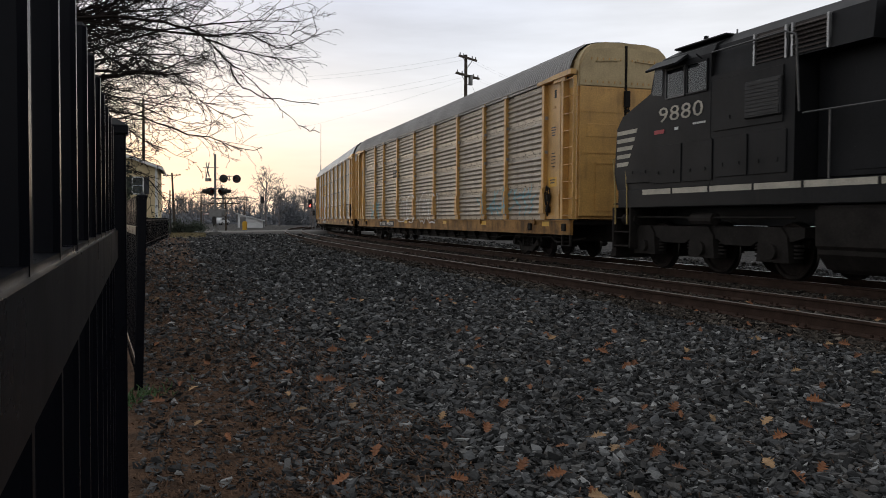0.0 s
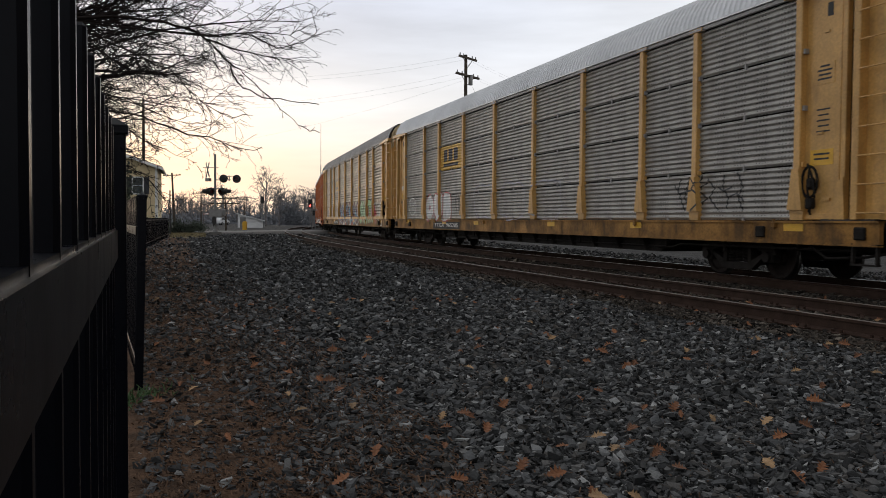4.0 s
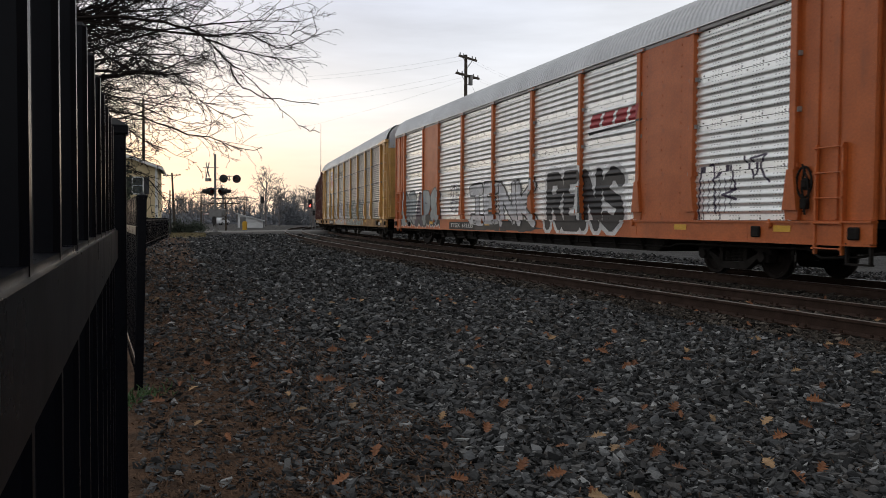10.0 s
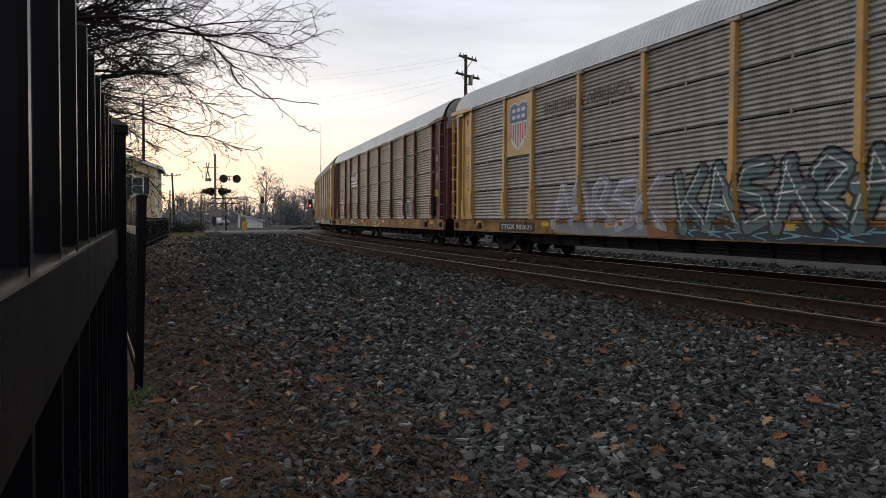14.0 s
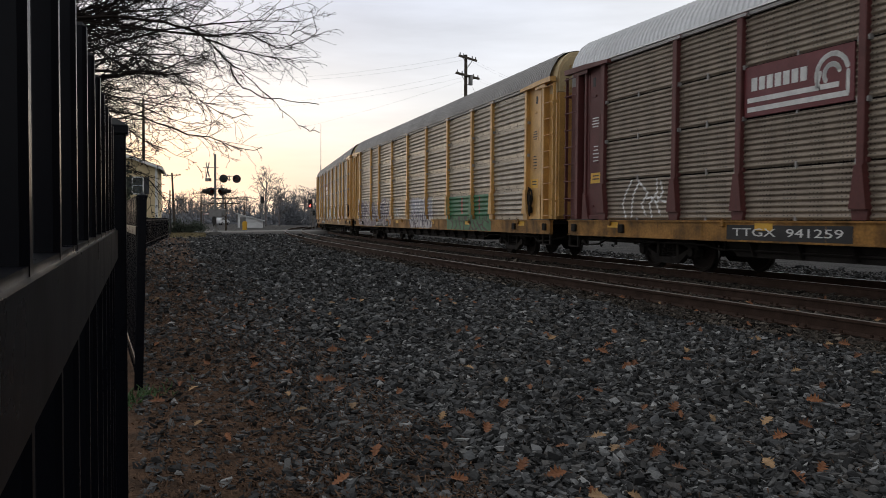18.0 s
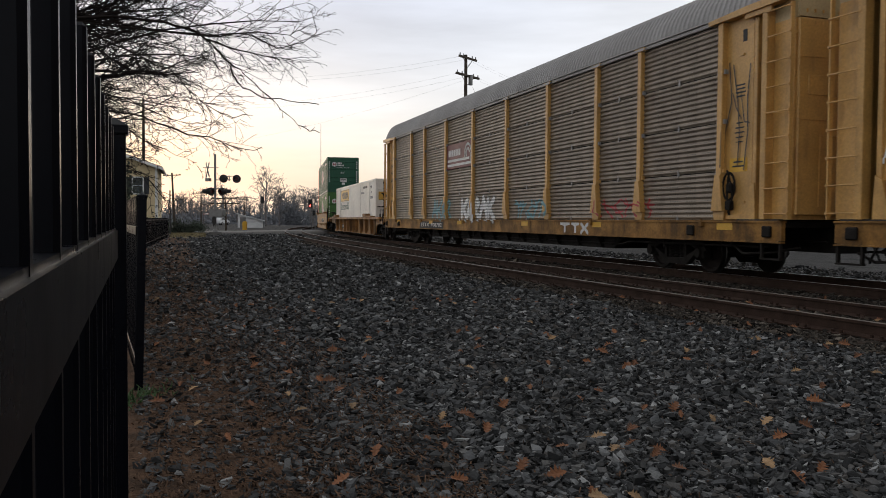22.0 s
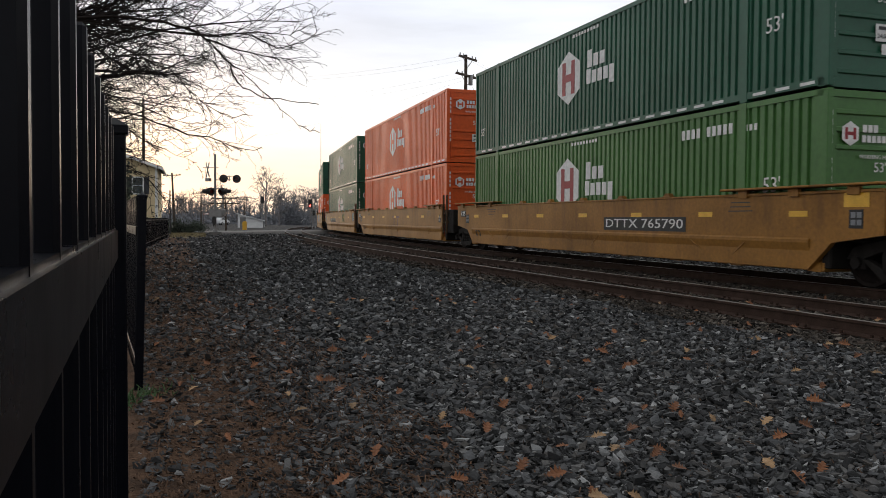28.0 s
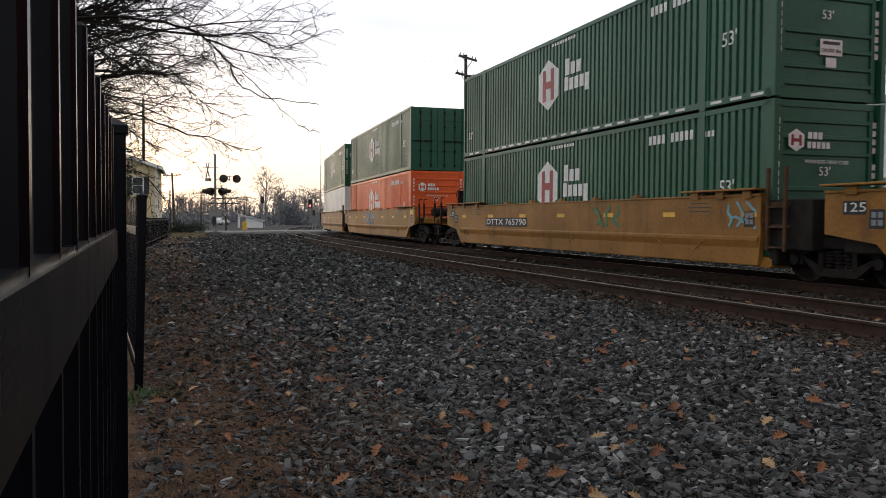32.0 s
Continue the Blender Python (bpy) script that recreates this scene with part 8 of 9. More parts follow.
tube(bm, (0, 0, -0.4), (0, 0, 3.05), 0.045, n=8)
thing("steel_post", bm, SIGNAL_BLACK, "thin dark steel post at the fence's end", "post", at=pose(px_at(301, 58), 58, 0, 0, 0, 0))
bm = bm_new()
tube(bm, (0, 0, -0.4), (0, 0, 9.0), 0.09, 0.06, n=8)
tube(bm, (0, 0, 9.0), (0, 0, 15.0), 0.05, 0.03, n=6)
thing("radio_mast", bm, SIGNAL_GREY, "slim tall radio mast beyond the crossing", "mast", at=pose(px_at(567.5, 120), 120, 0))
for dz, dx in ((10.95, -0.5), (10.95, 0.5), (9.95, -0.6), (9.95, 0.6)):
    wire((px_at(822, 50) + dx * 0.6, 50 + dx * 0.8, dz), (px_at(380, 62) + dx, 62 + dx, dz + (0.6 if dz > 10.5 else -0.5)), 0.5, 0.0032)
    wire((px_at(822, 50) + dx * 0.6, 50 + dx * 0.8, dz), (px_at(1207, 75) + dx, 75, 8.8), 0.8, 0.0025)
wire((px_at(822, 50), 50, 10.0), (px_at(909, 95), 95, 9.6), 0.9, 0.004)
wire((px_at(822, 50), 50, 9.6), (px_at(200, 70), 70, 6.3), 0.9, 0.003)
wire((px_at(309, 105), 105, 6.6), (px_at(180, 90), 90, 7.2), 0.4, 0.012)

# ---- railway signals beyond the crossing ----
m_glow, _nt, _ns, _ln, _b = nodes_of("lit_red_lens")
_b.inputs["Base Color"].default_value = (0.3, 0.01, 0.01, 1)
_b.inputs["Emission Color"].default_value = (1.0, 0.05, 0.04, 1)
_b.inputs["Emission Strength"].default_value = 9.0


def rail_signal(x, y, h, lit, label, ladder=True):
    s = thing("railway_signal", None, None, label, "railway signal", at=pose(x, y, -0.1))
    bm = bm_new()
    tube(bm, (0, 0, 0), (0, 0, h), 0.08, n=8)
    box(bm, -0.3, 0.3, -0.3, 0.3, -0.3, 0.25, 0.03)
    part("mast", bm, SIGNAL_GREY, s)
    bm = bm_new()
    box(bm, -0.24, 0.24, -0.16, 0.04, h - 0.95, h + 0.15, 0.03)
    head = part("signal_head", bm, SIGNAL_BLACK, s)
    for i in range(3):
        bm = bm_new()
        tube(bm, (0, -0.17, h - 0.72 + i * 0.32), (0, -0.20, h - 0.72 + i * 0.32), 0.12, n=14)
        part("lens", bm, m_glow if (lit and i == 0) else SIGNAL_BLACK, head, "lit red lens" if lit and i == 0 else "")
    if ladder:
        bm = bm_new()
        for dx in (0.28, 0.62):
            pipe(bm, [(dx, 0.1, 0), (dx, 0.1, h - 0.6)], 0.03)
        for i in range(int(h / 0.35) - 2):
            pipe(bm, [(0.28, 0.1, 0.3 + i * 0.35), (0.62, 0.1, 0.3 + i * 0.35)], 0.02)
        box(bm, -0.3, 0.75, -0.05, 0.25, h - 1.3, h - 1.22)
        part("ladder", bm, SIGNAL_GREY, s)


rail_signal(px_at(465, 130), 130, 4.6, False, "grey railway signal mast with a ladder, unlit")
rail_signal(px_at(549, 112), 112, 3.75, True, "railway signal showing red above its mast")
rail_signal(px_at(555, 118), 118, 2.6, False, "low grey railway signal mast beside a lit one")

# ---- sheds, bollard and vehicles beyond the crossing ----
def build_shed():
    m = pose(px_at(441, 118), 118, -0.2, 0, 0, 12)
    s = thing("shed", None, None, "low white metal shed with a shallow grey roof", "shed", at=m)
    bm = bm_new()
    prism(bm, [(-1.6, 0), (1.9, 0), (1.9, 1.0), (-1.6, 1.9)], 1, 0, 5)
    part("wall", bm, SIDING_WHITE, s)
    bm = bm_new()
    prism(bm, [(-1.8, 1.97), (2.2, 0.94), (2.2, 1.04), (-1.8, 2.08)], 1, -0.4, 5.4)
    part("roof", bm, ROOF_GALV, s)
    bm = bm_new()
    box(bm, -1.3, -0.5, -0.03, -0.002, 0, 1.5)
    part("door", bm, SIGNAL_GREY, s)


build_shed()
bm = bm_new()
box(bm, -0.24, 0.24, -0.2, 0.2, 0, 0.95, 0.04)
box(bm, -0.16, 0.16, -0.15, 0.15, 0.95, 1.05, 0.03)
thing("utility_box", bm, LABEL_YELLOW, "yellow roadside utility box near the crossing", "utility box", at=pose(px_at(433, 95), 95, -0.22))
TYRE = material("tyre", (0.015, 0.015, 0.015), 0.85)
CAR_WHITE = material("car_white", (0.68, 0.69, 0.70), 0.3, scale=2, var=0.06, bump=0)
CAR_GLASS = material("car_glass", (0.02, 0.024, 0.028), 0.1, scale=4, var=0.1, bump=0)
HUB = material("wheel_rim", (0.3, 0.3, 0.3), 0.4, 0.7)


def parked_car(x, y, turn, label, van=False):
    c = thing("car", None, None, label, "car", at=pose(x, y, -0.16, 0, 0, turn))
    bm = bm_new()
    h = 1.9 if van else 1.45
    prism(bm, [(-2.2, 0.35), (2.2, 0.35), (2.25, 0.75), (2.1, 0.9), (1.2, 0.98), (0.6, h - 0.05), (-1.6, h), (-2.15, 1.0), (-2.25, 0.7)], 1, -0.85, 0.85)
    bmesh.ops.bevel(bm, geom=bm.edges[:], offset=0.05, segments=2, affect='EDGES')
    part("body", bm, CAR_WHITE, c)
    for sy in (-1, 1):
        bm = bm_new()
        prism(bm, [(-1.75, 1.05), (1.0, 1.05), (0.5, h - 0.12), (-1.5, h - 0.10)], 1, sy * 0.862 - 0.006, sy * 0.862 + 0.006)
        part("side_window", bm, CAR_GLASS, c)
    for sx in (-1.4, 1.4):
        for sy in (-0.8, 0.8):
            bm = bm_new()
            tube(bm, (sx, sy - 0.1, 0.33), (sx, sy + 0.1, 0.33), 0.33, n=16)
            w = part("wheel", bm, TYRE, c)
            bm = bm_new()
            tube(bm, (sx, sy - 0.11, 0.33), (sx, sy + 0.11, 0.33), 0.19, n=12)
            part("rim", bm, HUB, w)


parked_car(px_at(391, 160), 160, 82, "white car waiting on the road beyond the crossing")
parked_car(px_at(538, 215), 215, 75, "pale car parked far beyond the red signal")


# ---- trees ----
BARK = material("dark_bark", (0.024, 0.019, 0.017), 0.95, spec=0.06, scale=5, fine=40, var=0.35, bump=0.5)
# distance haze is put into this colour, paler than the near bark
BARK_FAR = material("hazed_twigs", (0.21, 0.195, 0.195), 0.9, spec=0.1, scale=2, fine=10, var=0.3, bump=0.2)
LEAF_DARK = material("evergreen_leaf", (0.035, 0.05, 0.03), 0.8, scale=3, fine=20, var=0.4, bump=0.1, island=0.4)
# bluish haze mixed into the colour of far leaves
LEAF_CLUMP = material("hazed_foliage", (0.165, 0.172, 0.19), 0.9, scale=2, fine=12, var=0.25, bump=0.1, island=0.15)


class Tubes:
    """Collects thin tapered tubes fast."""

    def __init__(self):
        self.v, self.f = [], []

    def add(self, pts, radii, n=4):
        base = len(self.v)
        for i, (p, r) in enumerate(zip(pts, radii)):
            d = (pts[min(i + 1, len(pts) - 1)] - pts[max(i - 1, 0)]).normalized()
            a = d.orthogonal().normalized()
            b = d.cross(a)
            for k in range(n):
                t = 2 * math.pi * k / n
                self.v.append(tuple(p + a * (math.cos(t) * r) + b * (math.sin(t) * r)))
        for i in range(len(pts) - 1):
            for k in range(n):
                j = base + i * n
                self.f.append((j + k, j + (k + 1) % n, j + n + (k + 1) % n, j + n + k))

    def mesh(self, name, mat):
        me = bpy.data.meshes.new(name)
        me.from_pydata(self.v, [], self.f)
        me.materials.append(mat)
        me.shade_smooth()
        return me


def grow(rnd, out, p, d, length, r, level, counts, droop, wig, shrink=0.62, rmin=0.0045, rise=0.0):
    """A branch and what grows from it; out[level] collects the tubes."""
    n = 5 if level < 2 else 4
    pts, radii = [p.copy()], [r]
    q, e = p.copy(), d.normalized()
    for i in range(n):
        e = (e + Vector((rnd.gauss(0, wig), rnd.gauss(0, wig), rnd.gauss(0, wig) - droop * (i / n)))).normalized()
        q = q + e * (length / n)
        pts.append(q.copy())
        radii.append(max(r * (1 - 0.75 * (i + 1) / n), rmin * 0.5))
    out[min(level, len(out) - 1)].add(pts, radii, 6 if level < 1 else (4 if level < 2 else 3))
    if level >= len(counts):
        return
    for k in range(counts[level]):
        t = 0.18 + 0.8 * (k + rnd.random()) / counts[level]
        i = min(int(t * n), n - 1)
        b = pts[i].lerp(pts[i + 1], t * n - i)
        ax = (pts[i + 1] - pts[i]).normalized()
        side = ax.orthogonal().normalized()
        side.rotate(Matrix.Rotation(rnd.uniform(0, 2 * math.pi), 3, ax))
        nd = (ax * rnd.uniform(0.55, 1.0) + side * rnd.uniform(0.5, 0.95))
        nd.z = nd.z * 0.7 + 0.03 + rise
        grow(rnd, out, b, nd, length * shrink * rnd.uniform(0.7, 1.1) * (1.12 - 0.45 * t), max(r * (1 - 0.7 * t) * 0.58, rmin), level + 1, counts, droop, wig, shrink, rmin, rise)


def bare_tree(x, y, h, seed, label, counts, mat=BARK, r=0.16, limb=0.55, droop=0.02, wig=0.16, up=0.55, limbs=9, first=0.3, z0=-0.25, rise=0.0):
    rnd = random.Random(seed)
    t = thing("bare_tree", None, None, label, "tree", at=pose(x, y, z0))
    out = [Tubes(), Tubes(), Tubes()]
    pts = [Vector((0, 0, 0))]
    for i in range(6):
        pts.append(pts[-1] + Vector((rnd.gauss(0, 0.05 * h / 6), rnd.gauss(0, 0.05 * h / 6), h * 0.72 / 6)))
    out[0].add(pts, [r * (1 - 0.12 * i) for i in range(7)], 8)
    for k in range(limbs):
        f = first + (0.98 - first) * (k + 0.5) / limbs
        i = min(int(f * 6), 5)
        b = pts[i].lerp(pts[i + 1], f * 6 - i)
        a = k * 2.4 + rnd.uniform(-0.4, 0.4)
        d = Vector((math.cos(a), math.sin(a), up * rnd.uniform(0.6, 1.5) + 0.5 * f))
        grow(rnd, out, b, d, h * limb * (1.1 - 0.5 * f), r * 0.5 * (1.15 - 0.6 * f), 1, counts, droop, wig, 0.62, (0.00024 if rise == 0 else 0.00017) * math.hypot(x, y), rise)
    part("trunk", out[0].mesh("trunk", mat), None, t)
    part("limb_work", out[1].mesh("limb_work", mat), None, t)
    part("crown", out[2].mesh("crown", mat), None, t)
    return t


def near_tree():
    """Wide bare tree behind the fence; its boughs reach out over the gravel."""
    rnd = random.Random(21)
    base = Vector((-10.6, 15.5, -0.25))
    t = thing("bare_tree", None, None, "large bare tree with drooping dark branches behind the fence", "tree", at=Matrix.Translation(base))
    out = [Tubes(), Tubes(), Tubes(), Tubes()]
    pts = [Vector((0, 0, 0))]
    for i in range(7):
        pts.append(pts[-1] + Vector((rnd.gauss(0, 0.06), rnd.gauss(0, 0.06), 1.25)))
    out[0].add(pts, [0.26 - 0.028 * i for i in range(8)], 10)
    for k in range(40):
        f = 0.34 + 0.64 * (k + 0.5) / 40
        i = min(int(f * 7), 6)
        b = pts[i].lerp(pts[i + 1], f * 7 - i)
        a = k * 2.39996 + rnd.uniform(-0.3, 0.3)
        d = Vector((math.cos(a), math.sin(a), 0.15 + 0.35 * rnd.random()))
        grow(rnd, out, b, d, 6.0 * (1.1 - 0.45 * f) * rnd.uniform(0.8, 1.1), 0.08 * (1.15 - 0.5 * f), 1, (0, 9, 7, 3), 0.05, 0.20, 0.50, 0.006)
    # boughs that reach out over the gravel: each leaves the trunk, then spreads into fine twigs
    for k in range(66):
        f = ((k + 0.5) * 0.618) % 1
        z0 = 2.5 + 2.3 * f + rnd.uniform(-0.12, 0.12)
        start = Vector((2.7 + rnd.uniform(-0.6, 0.9), rnd.uniform(-3.2, 1.2), z0))
        foot = Vector((0, 0, z0 * 0.75 + 0.6))
        mid = foot.lerp(start, 0.5) + Vector((0, 0, 0.25))
        out[1].add([foot, mid, start], [0.055, 0.045, 0.034], 6)
        reach = (2.0 + 2.2 * f if k % 2 else 1.4 + 1.5 * f) + rnd.uniform(-0.4, 0.4)
        d = Vector((1, rnd.uniform(-0.25, 0.25), rnd.uniform(-0.16, 0.30) + 0.18 * f))
        grow(rnd, out, start, d, reach, 0.032, 1, (0, 11, 5, 3), 0.04, 0.20, 0.42, 0.0066)
    for nm, o in zip(("trunk", "limb_work", "branch_work", "crown"), out):
        part(nm, o.mesh(nm, BARK), None, t)


near_tree()


def drooping_bough():
    """Low boughs of the same kind that hang forward over the gravel."""
    rnd = random.Random(3)
    y = 11.5
    k = y / 1448
    t = thing("bare_bough", None, None, "single dark drooping bough with sparse twigs over the gravel", "tree bough", at=pose(0, 0, 0))
    tb, tw = Tubes(), Tubes()
    lines = [((60, 40), (200, 30), (290, 38), (350, 55), (372, 80), (400, 108), (406, 132), (418, 148), (450, 163), (500, 169), (552, 173)),
             ((400, 108), (425, 125), (450, 152), (475, 172), (490, 190), (518, 212), (535, 222), (553, 225)),
             ((60, 80), (215, 90), (280, 112), (305, 140), (330, 168), (360, 185), (385, 194), (415, 190)),
             ((60, 20), (340, 48), (420, 40), (470, 66), (520, 50), (548, 24)), ((340, 50), (400, 70), (450, 78), (488, 82)),
             ((60, 160), (200, 190), (290, 222), (330, 228), (370, 245), (410, 252), (426, 244)), ((60, 0), (330, 30), (420, 20), (480, 25), (510, 5))]
    for j, ln in enumerate(lines):
        knots = [Vector(((a - 784) * k, y + 0.06 * i + 0.2 * j, CAM_H + (386 - b) * k)) for i, (a, b) in enumerate(ln)]
        pts = [p.lerp(q, f) + Vector((rnd.gauss(0, 0.010), rnd.gauss(0, 0.02), rnd.gauss(0, 0.010))) for p, q in zip(knots, knots[1:]) for f in (0.0, 0.33, 0.66)] + [knots[-1]]
        r0 = 0.024 if j == 0 else (0.011 if j in (1, 2) else 0.014)
        tb.add(pts, [max(r0 * (1 - 0.85 * i / len(pts)), 0.006) for i in range(len(pts))], 5)
        for i in range(len(pts) - 1):
            x = (pts[i].x / k) + 784
            sparse = (j in (0, 1) and x > 395) or x > (360 if j in (2, 5) else 495)
            for q in range((1 if rnd.random() < 0.35 else 0) if sparse else 2):
                b = pts[i].lerp(pts[i + 1], rnd.random())
                ln2 = rnd.uniform(0.06, 0.16) if sparse and j < 3 else rnd.uniform(0.3, 0.8)
                grow(rnd, [tw], b, (pts[i + 1] - pts[i]).normalized() + Vector((rnd.gauss(0, 0.45), rnd.gauss(0, 0.5), rnd.gauss(0, 0.45))), ln2, 0.006, 2, (0, 0, 3, 1) if not sparse else (0, 0, 1), 0.03, 0.16, 0.5, 0.0042)
    part("bough", tb.mesh("bough", BARK), None, t)
    part("crown", tw.mesh("crown", BARK), None, t)


drooping_bough()
bare_tree(px_at(471, 150), 150, 11.4, 5, "tall bare tree standing beyond the crossing", (0, 6, 4), BARK_FAR, 0.2, 0.42, limbs=13, first=0.28, up=1.5, droop=0.0)
bare_tree(px_at(494, 140), 140, 6.9, 6, "slim bare tree beyond the crossing", (0, 5, 4), BARK_FAR, 0.12, 0.35, limbs=9, first=0.3, up=0.9)
bare_tree(px_at(553, 150), 150, 8.5, 7, "bare tree near the red signal", (0, 6, 5), BARK_FAR, 0.14, 0.5, limbs=9)
BARK_MID = material("grey_bark", (0.12, 0.10, 0.088), 0.95, spec=0.06, scale=4, fine=30, var=0.35, bump=0.4)
bare_tree(px_at(765, 70), 70, 10.4, 8, "round-crowned bare tree behind the train", (0, 8, 6, 3), BARK_MID, 0.16, 0.44, limbs=16, up=1.1, rise=0.4)
bare_tree(px_at(822, 74), 74, 9.6, 9, "round-crowned bare tree behind the train", (0, 8, 6, 3), BARK_MID, 0.14, 0.42, limbs=15, up=1.1, rise=0.4)
bare_tree(px_at(905, 90), 90, 11.0, 10, "bare tree behind the train", (0, 8, 6, 2), BARK_MID, 0.12, 0.30, limbs=12, up=1.0, rise=0.4)
bare_tree(px_at(1050, 75), 75, 13.6, 12, "bare tree with upright branches behind the train", (0, 8, 6, 3), BARK_MID, 0.13, 0.32, limbs=16, up=1.5, rise=0.6, first=0.4)


def leaf_cloud(rnd, n, rx, ry, rz, size, lumps=9):
    """Many small leaves in uneven lumps."""
    vs, fs = [], []
    cs = [(rnd.gauss(0, rx * 0.45), rnd.gauss(0, ry * 0.45), abs(rnd.gauss(rz * 0.35, rz * 0.35)), rnd.uniform(0.35, 0.6)) for _ in range(lumps)]
    for _ in range(n):
        cx, cy, cz, s = rnd.choice(cs)
        p = Vector((cx + rnd.gauss(0, rx * s * 0.45), cy + rnd.gauss(0, ry * s * 0.45), max(0.05, cz + rnd.gauss(0, rz * s * 0.4))))
        a = Vector((rnd.gauss(0, 1), rnd.gauss(0, 1), rnd.gauss(0, 1))).normalized() * size * rnd.uniform(0.6, 1.3)
        b = a.orthogonal().normalized() * size * rnd.uniform(0.4, 0.8)
        i = len(vs)
        vs += [tuple(p - a), tuple(p + b), tuple(p + a), tuple(p - b)]
        fs.append((i, i + 1, i + 2, i + 3))
    me = bpy.data.meshes.new("leaves")
    me.from_pydata(vs, [], fs)
    return me


def shrub(px, depth, w, h, label, mat, n=2600, size=0.10, seed=1, name="shrub"):
    rnd = random.Random(seed)
    s = thing(name, None, None, label, "shrub", at=pose(px_at(px, depth), depth, -0.3))
    me = leaf_cloud(rnd, n, w / 2, w / 2.5, h * 0.75, size)
    me.materials.append(mat)
    part("leaves", me, None, s)
    o = Tubes()
    for k in range(7):
        a = k * 0.9
        grow(rnd, [o], Vector((0, 0, 0)), Vector((math.cos(a) * 0.6, math.sin(a) * 0.6, 1.2)), h * 0.8, 0.04, 0, (2,), 0, 0.15)
    part("stems", o.mesh("stems", BARK), None, s)


shrub(318, 72, 3.2, 1.7, "dense dark green hedge by the road", LEAF_DARK, 3200, 0.07, 2)
shrub(345, 76, 2.6, 1.3, "dense dark green hedge by the road", LEAF_DARK, 2400, 0.07, 3)
shrub(515, 185, 8.5, 6.2, "broad dark evergreen beyond the crossing", LEAF_CLUMP, 5200, 0.22, 4, "evergreen_tree")
shrub(226, 30, 0.8, 2.6, "dark evergreen shrub beside the far house", LEAF_DARK, 2600, 0.05, 5)


def far_woods():
    """A ragged band of bare woods along the horizon."""
    rnd = random.Random(77)
    o = Tubes()
    for k in range(170):
        px = rnd.uniform(285, 575) if k < 120 else rnd.uniform(600, 1560)
        d = rnd.uniform(190, 330)
        h = rnd.uniform(5.5, 10.0) * (1.0 if k < 120 else 0.9)
        b = Vector((px_at(px, d), d, -0.5))
        o.add([b, b + Vector((0, 0, h * 0.6)), b + Vector((rnd.gauss(0, 0.3), 0, h))], [0.22, 0.14, 0.03], 4)
        for i in range(16):
            f = rnd.uniform(0.15, 0.95)
            p = b + Vector((0, 0, h * f))
            dd = Vector((rnd.gauss(0, 0.8), rnd.gauss(0, 0.8), rnd.uniform(0.2, 1.0)))
            grow(rnd, [o], p, dd, h * rnd.uniform(0.18, 0.38), 0.075, 1, (0, 4), 0.0, 0.18, 0.62, 0.045)
    thing("far_woods", o.mesh("far_woods", BARK_FAR), None, "distant band of bare woods in hazy grey-brown", "woods", kind="stuff")
    rnd = random.Random(78)
    vs, fs = [], []
    for k in range(9000):
        px, d = rnd.uniform(280, 580), rnd.uniform(200, 340)
        z = abs(rnd.gauss(0, 1.5)) * (0.6 + 0.6 * noise.noise((px * 0.03, 0, 1.0)) + 0.5)
        p = Vector((px_at(px, d), d, -0.4 + z))
        a = Vector((rnd.gauss(0, 1), rnd.gauss(0, 1), rnd.gauss(0, 1))).normalized() * rnd.uniform(0.25, 0.6)
        b = a.orthogonal().normalized() * rnd.uniform(0.2, 0.4)
        i = len(vs)
        vs += [tuple(p - a), tuple(p + b), tuple(p + a), tuple(p - b)]
        fs.append((i, i + 1, i + 2, i + 3))
    me = bpy.data.meshes.new("far_brush")
    me.from_pydata(vs, [], fs)
    me.materials.append(LEAF_CLUMP)
    thing("far_brush", me, None, "distant low brush along the horizon", "brush", kind="stuff")


far_woods()


def grass_verge():
    """Tan dry grass between the yard and the road."""
    rnd = random.Random(9)
    bm = bm_new()
    rows = []
    for i in range(7):
        y = 52 + i * 2.2
        rows.append([(px_at(296 + 9 * k, y), y, -0.2 + (0.10 + 0.05 * rnd.random() if 0 < k < 8 and 0 < i < 6 else -0.1)) for k in range(9)])
    sheet(bm, rows)
    v = thing("grass_verge", bm, material("dry_grass", (0.24, 0.20, 0.115), 0.95, spec=0.05, scale=1.5, fine=25, var=0.4, bump=0.8), "tan dry grass verge beside the road", "grass", kind="structure", smooth=True)
    vs, fs = [], []
    for _ in range(2500):
        y = rnd.uniform(53, 64.5)
        x = px_at(rnd.uniform(300, 364), y)
        a, h = rnd.uniform(0, 3.1), rnd.uniform(0.05, 0.16)
        i = len(vs)
        vs += [(x - 0.02 * math.cos(a), y - 0.02 * math.sin(a), -0.12), (x + 0.02 * math.cos(a), y + 0.02 * math.sin(a), -0.12), (x + rnd.gauss(0, 0.04), y, -0.12 + h)]
        fs.append((i, i + 1, i + 2))
    me = bpy.data.meshes.new("grass")
    me.from_pydata(vs, [], fs)
    me.materials.append(MATS["dry_grass"])
    thing("dry_grass", me, None, "short dry grass blades on the verge", "grass", kind="stuff")


grass_verge()


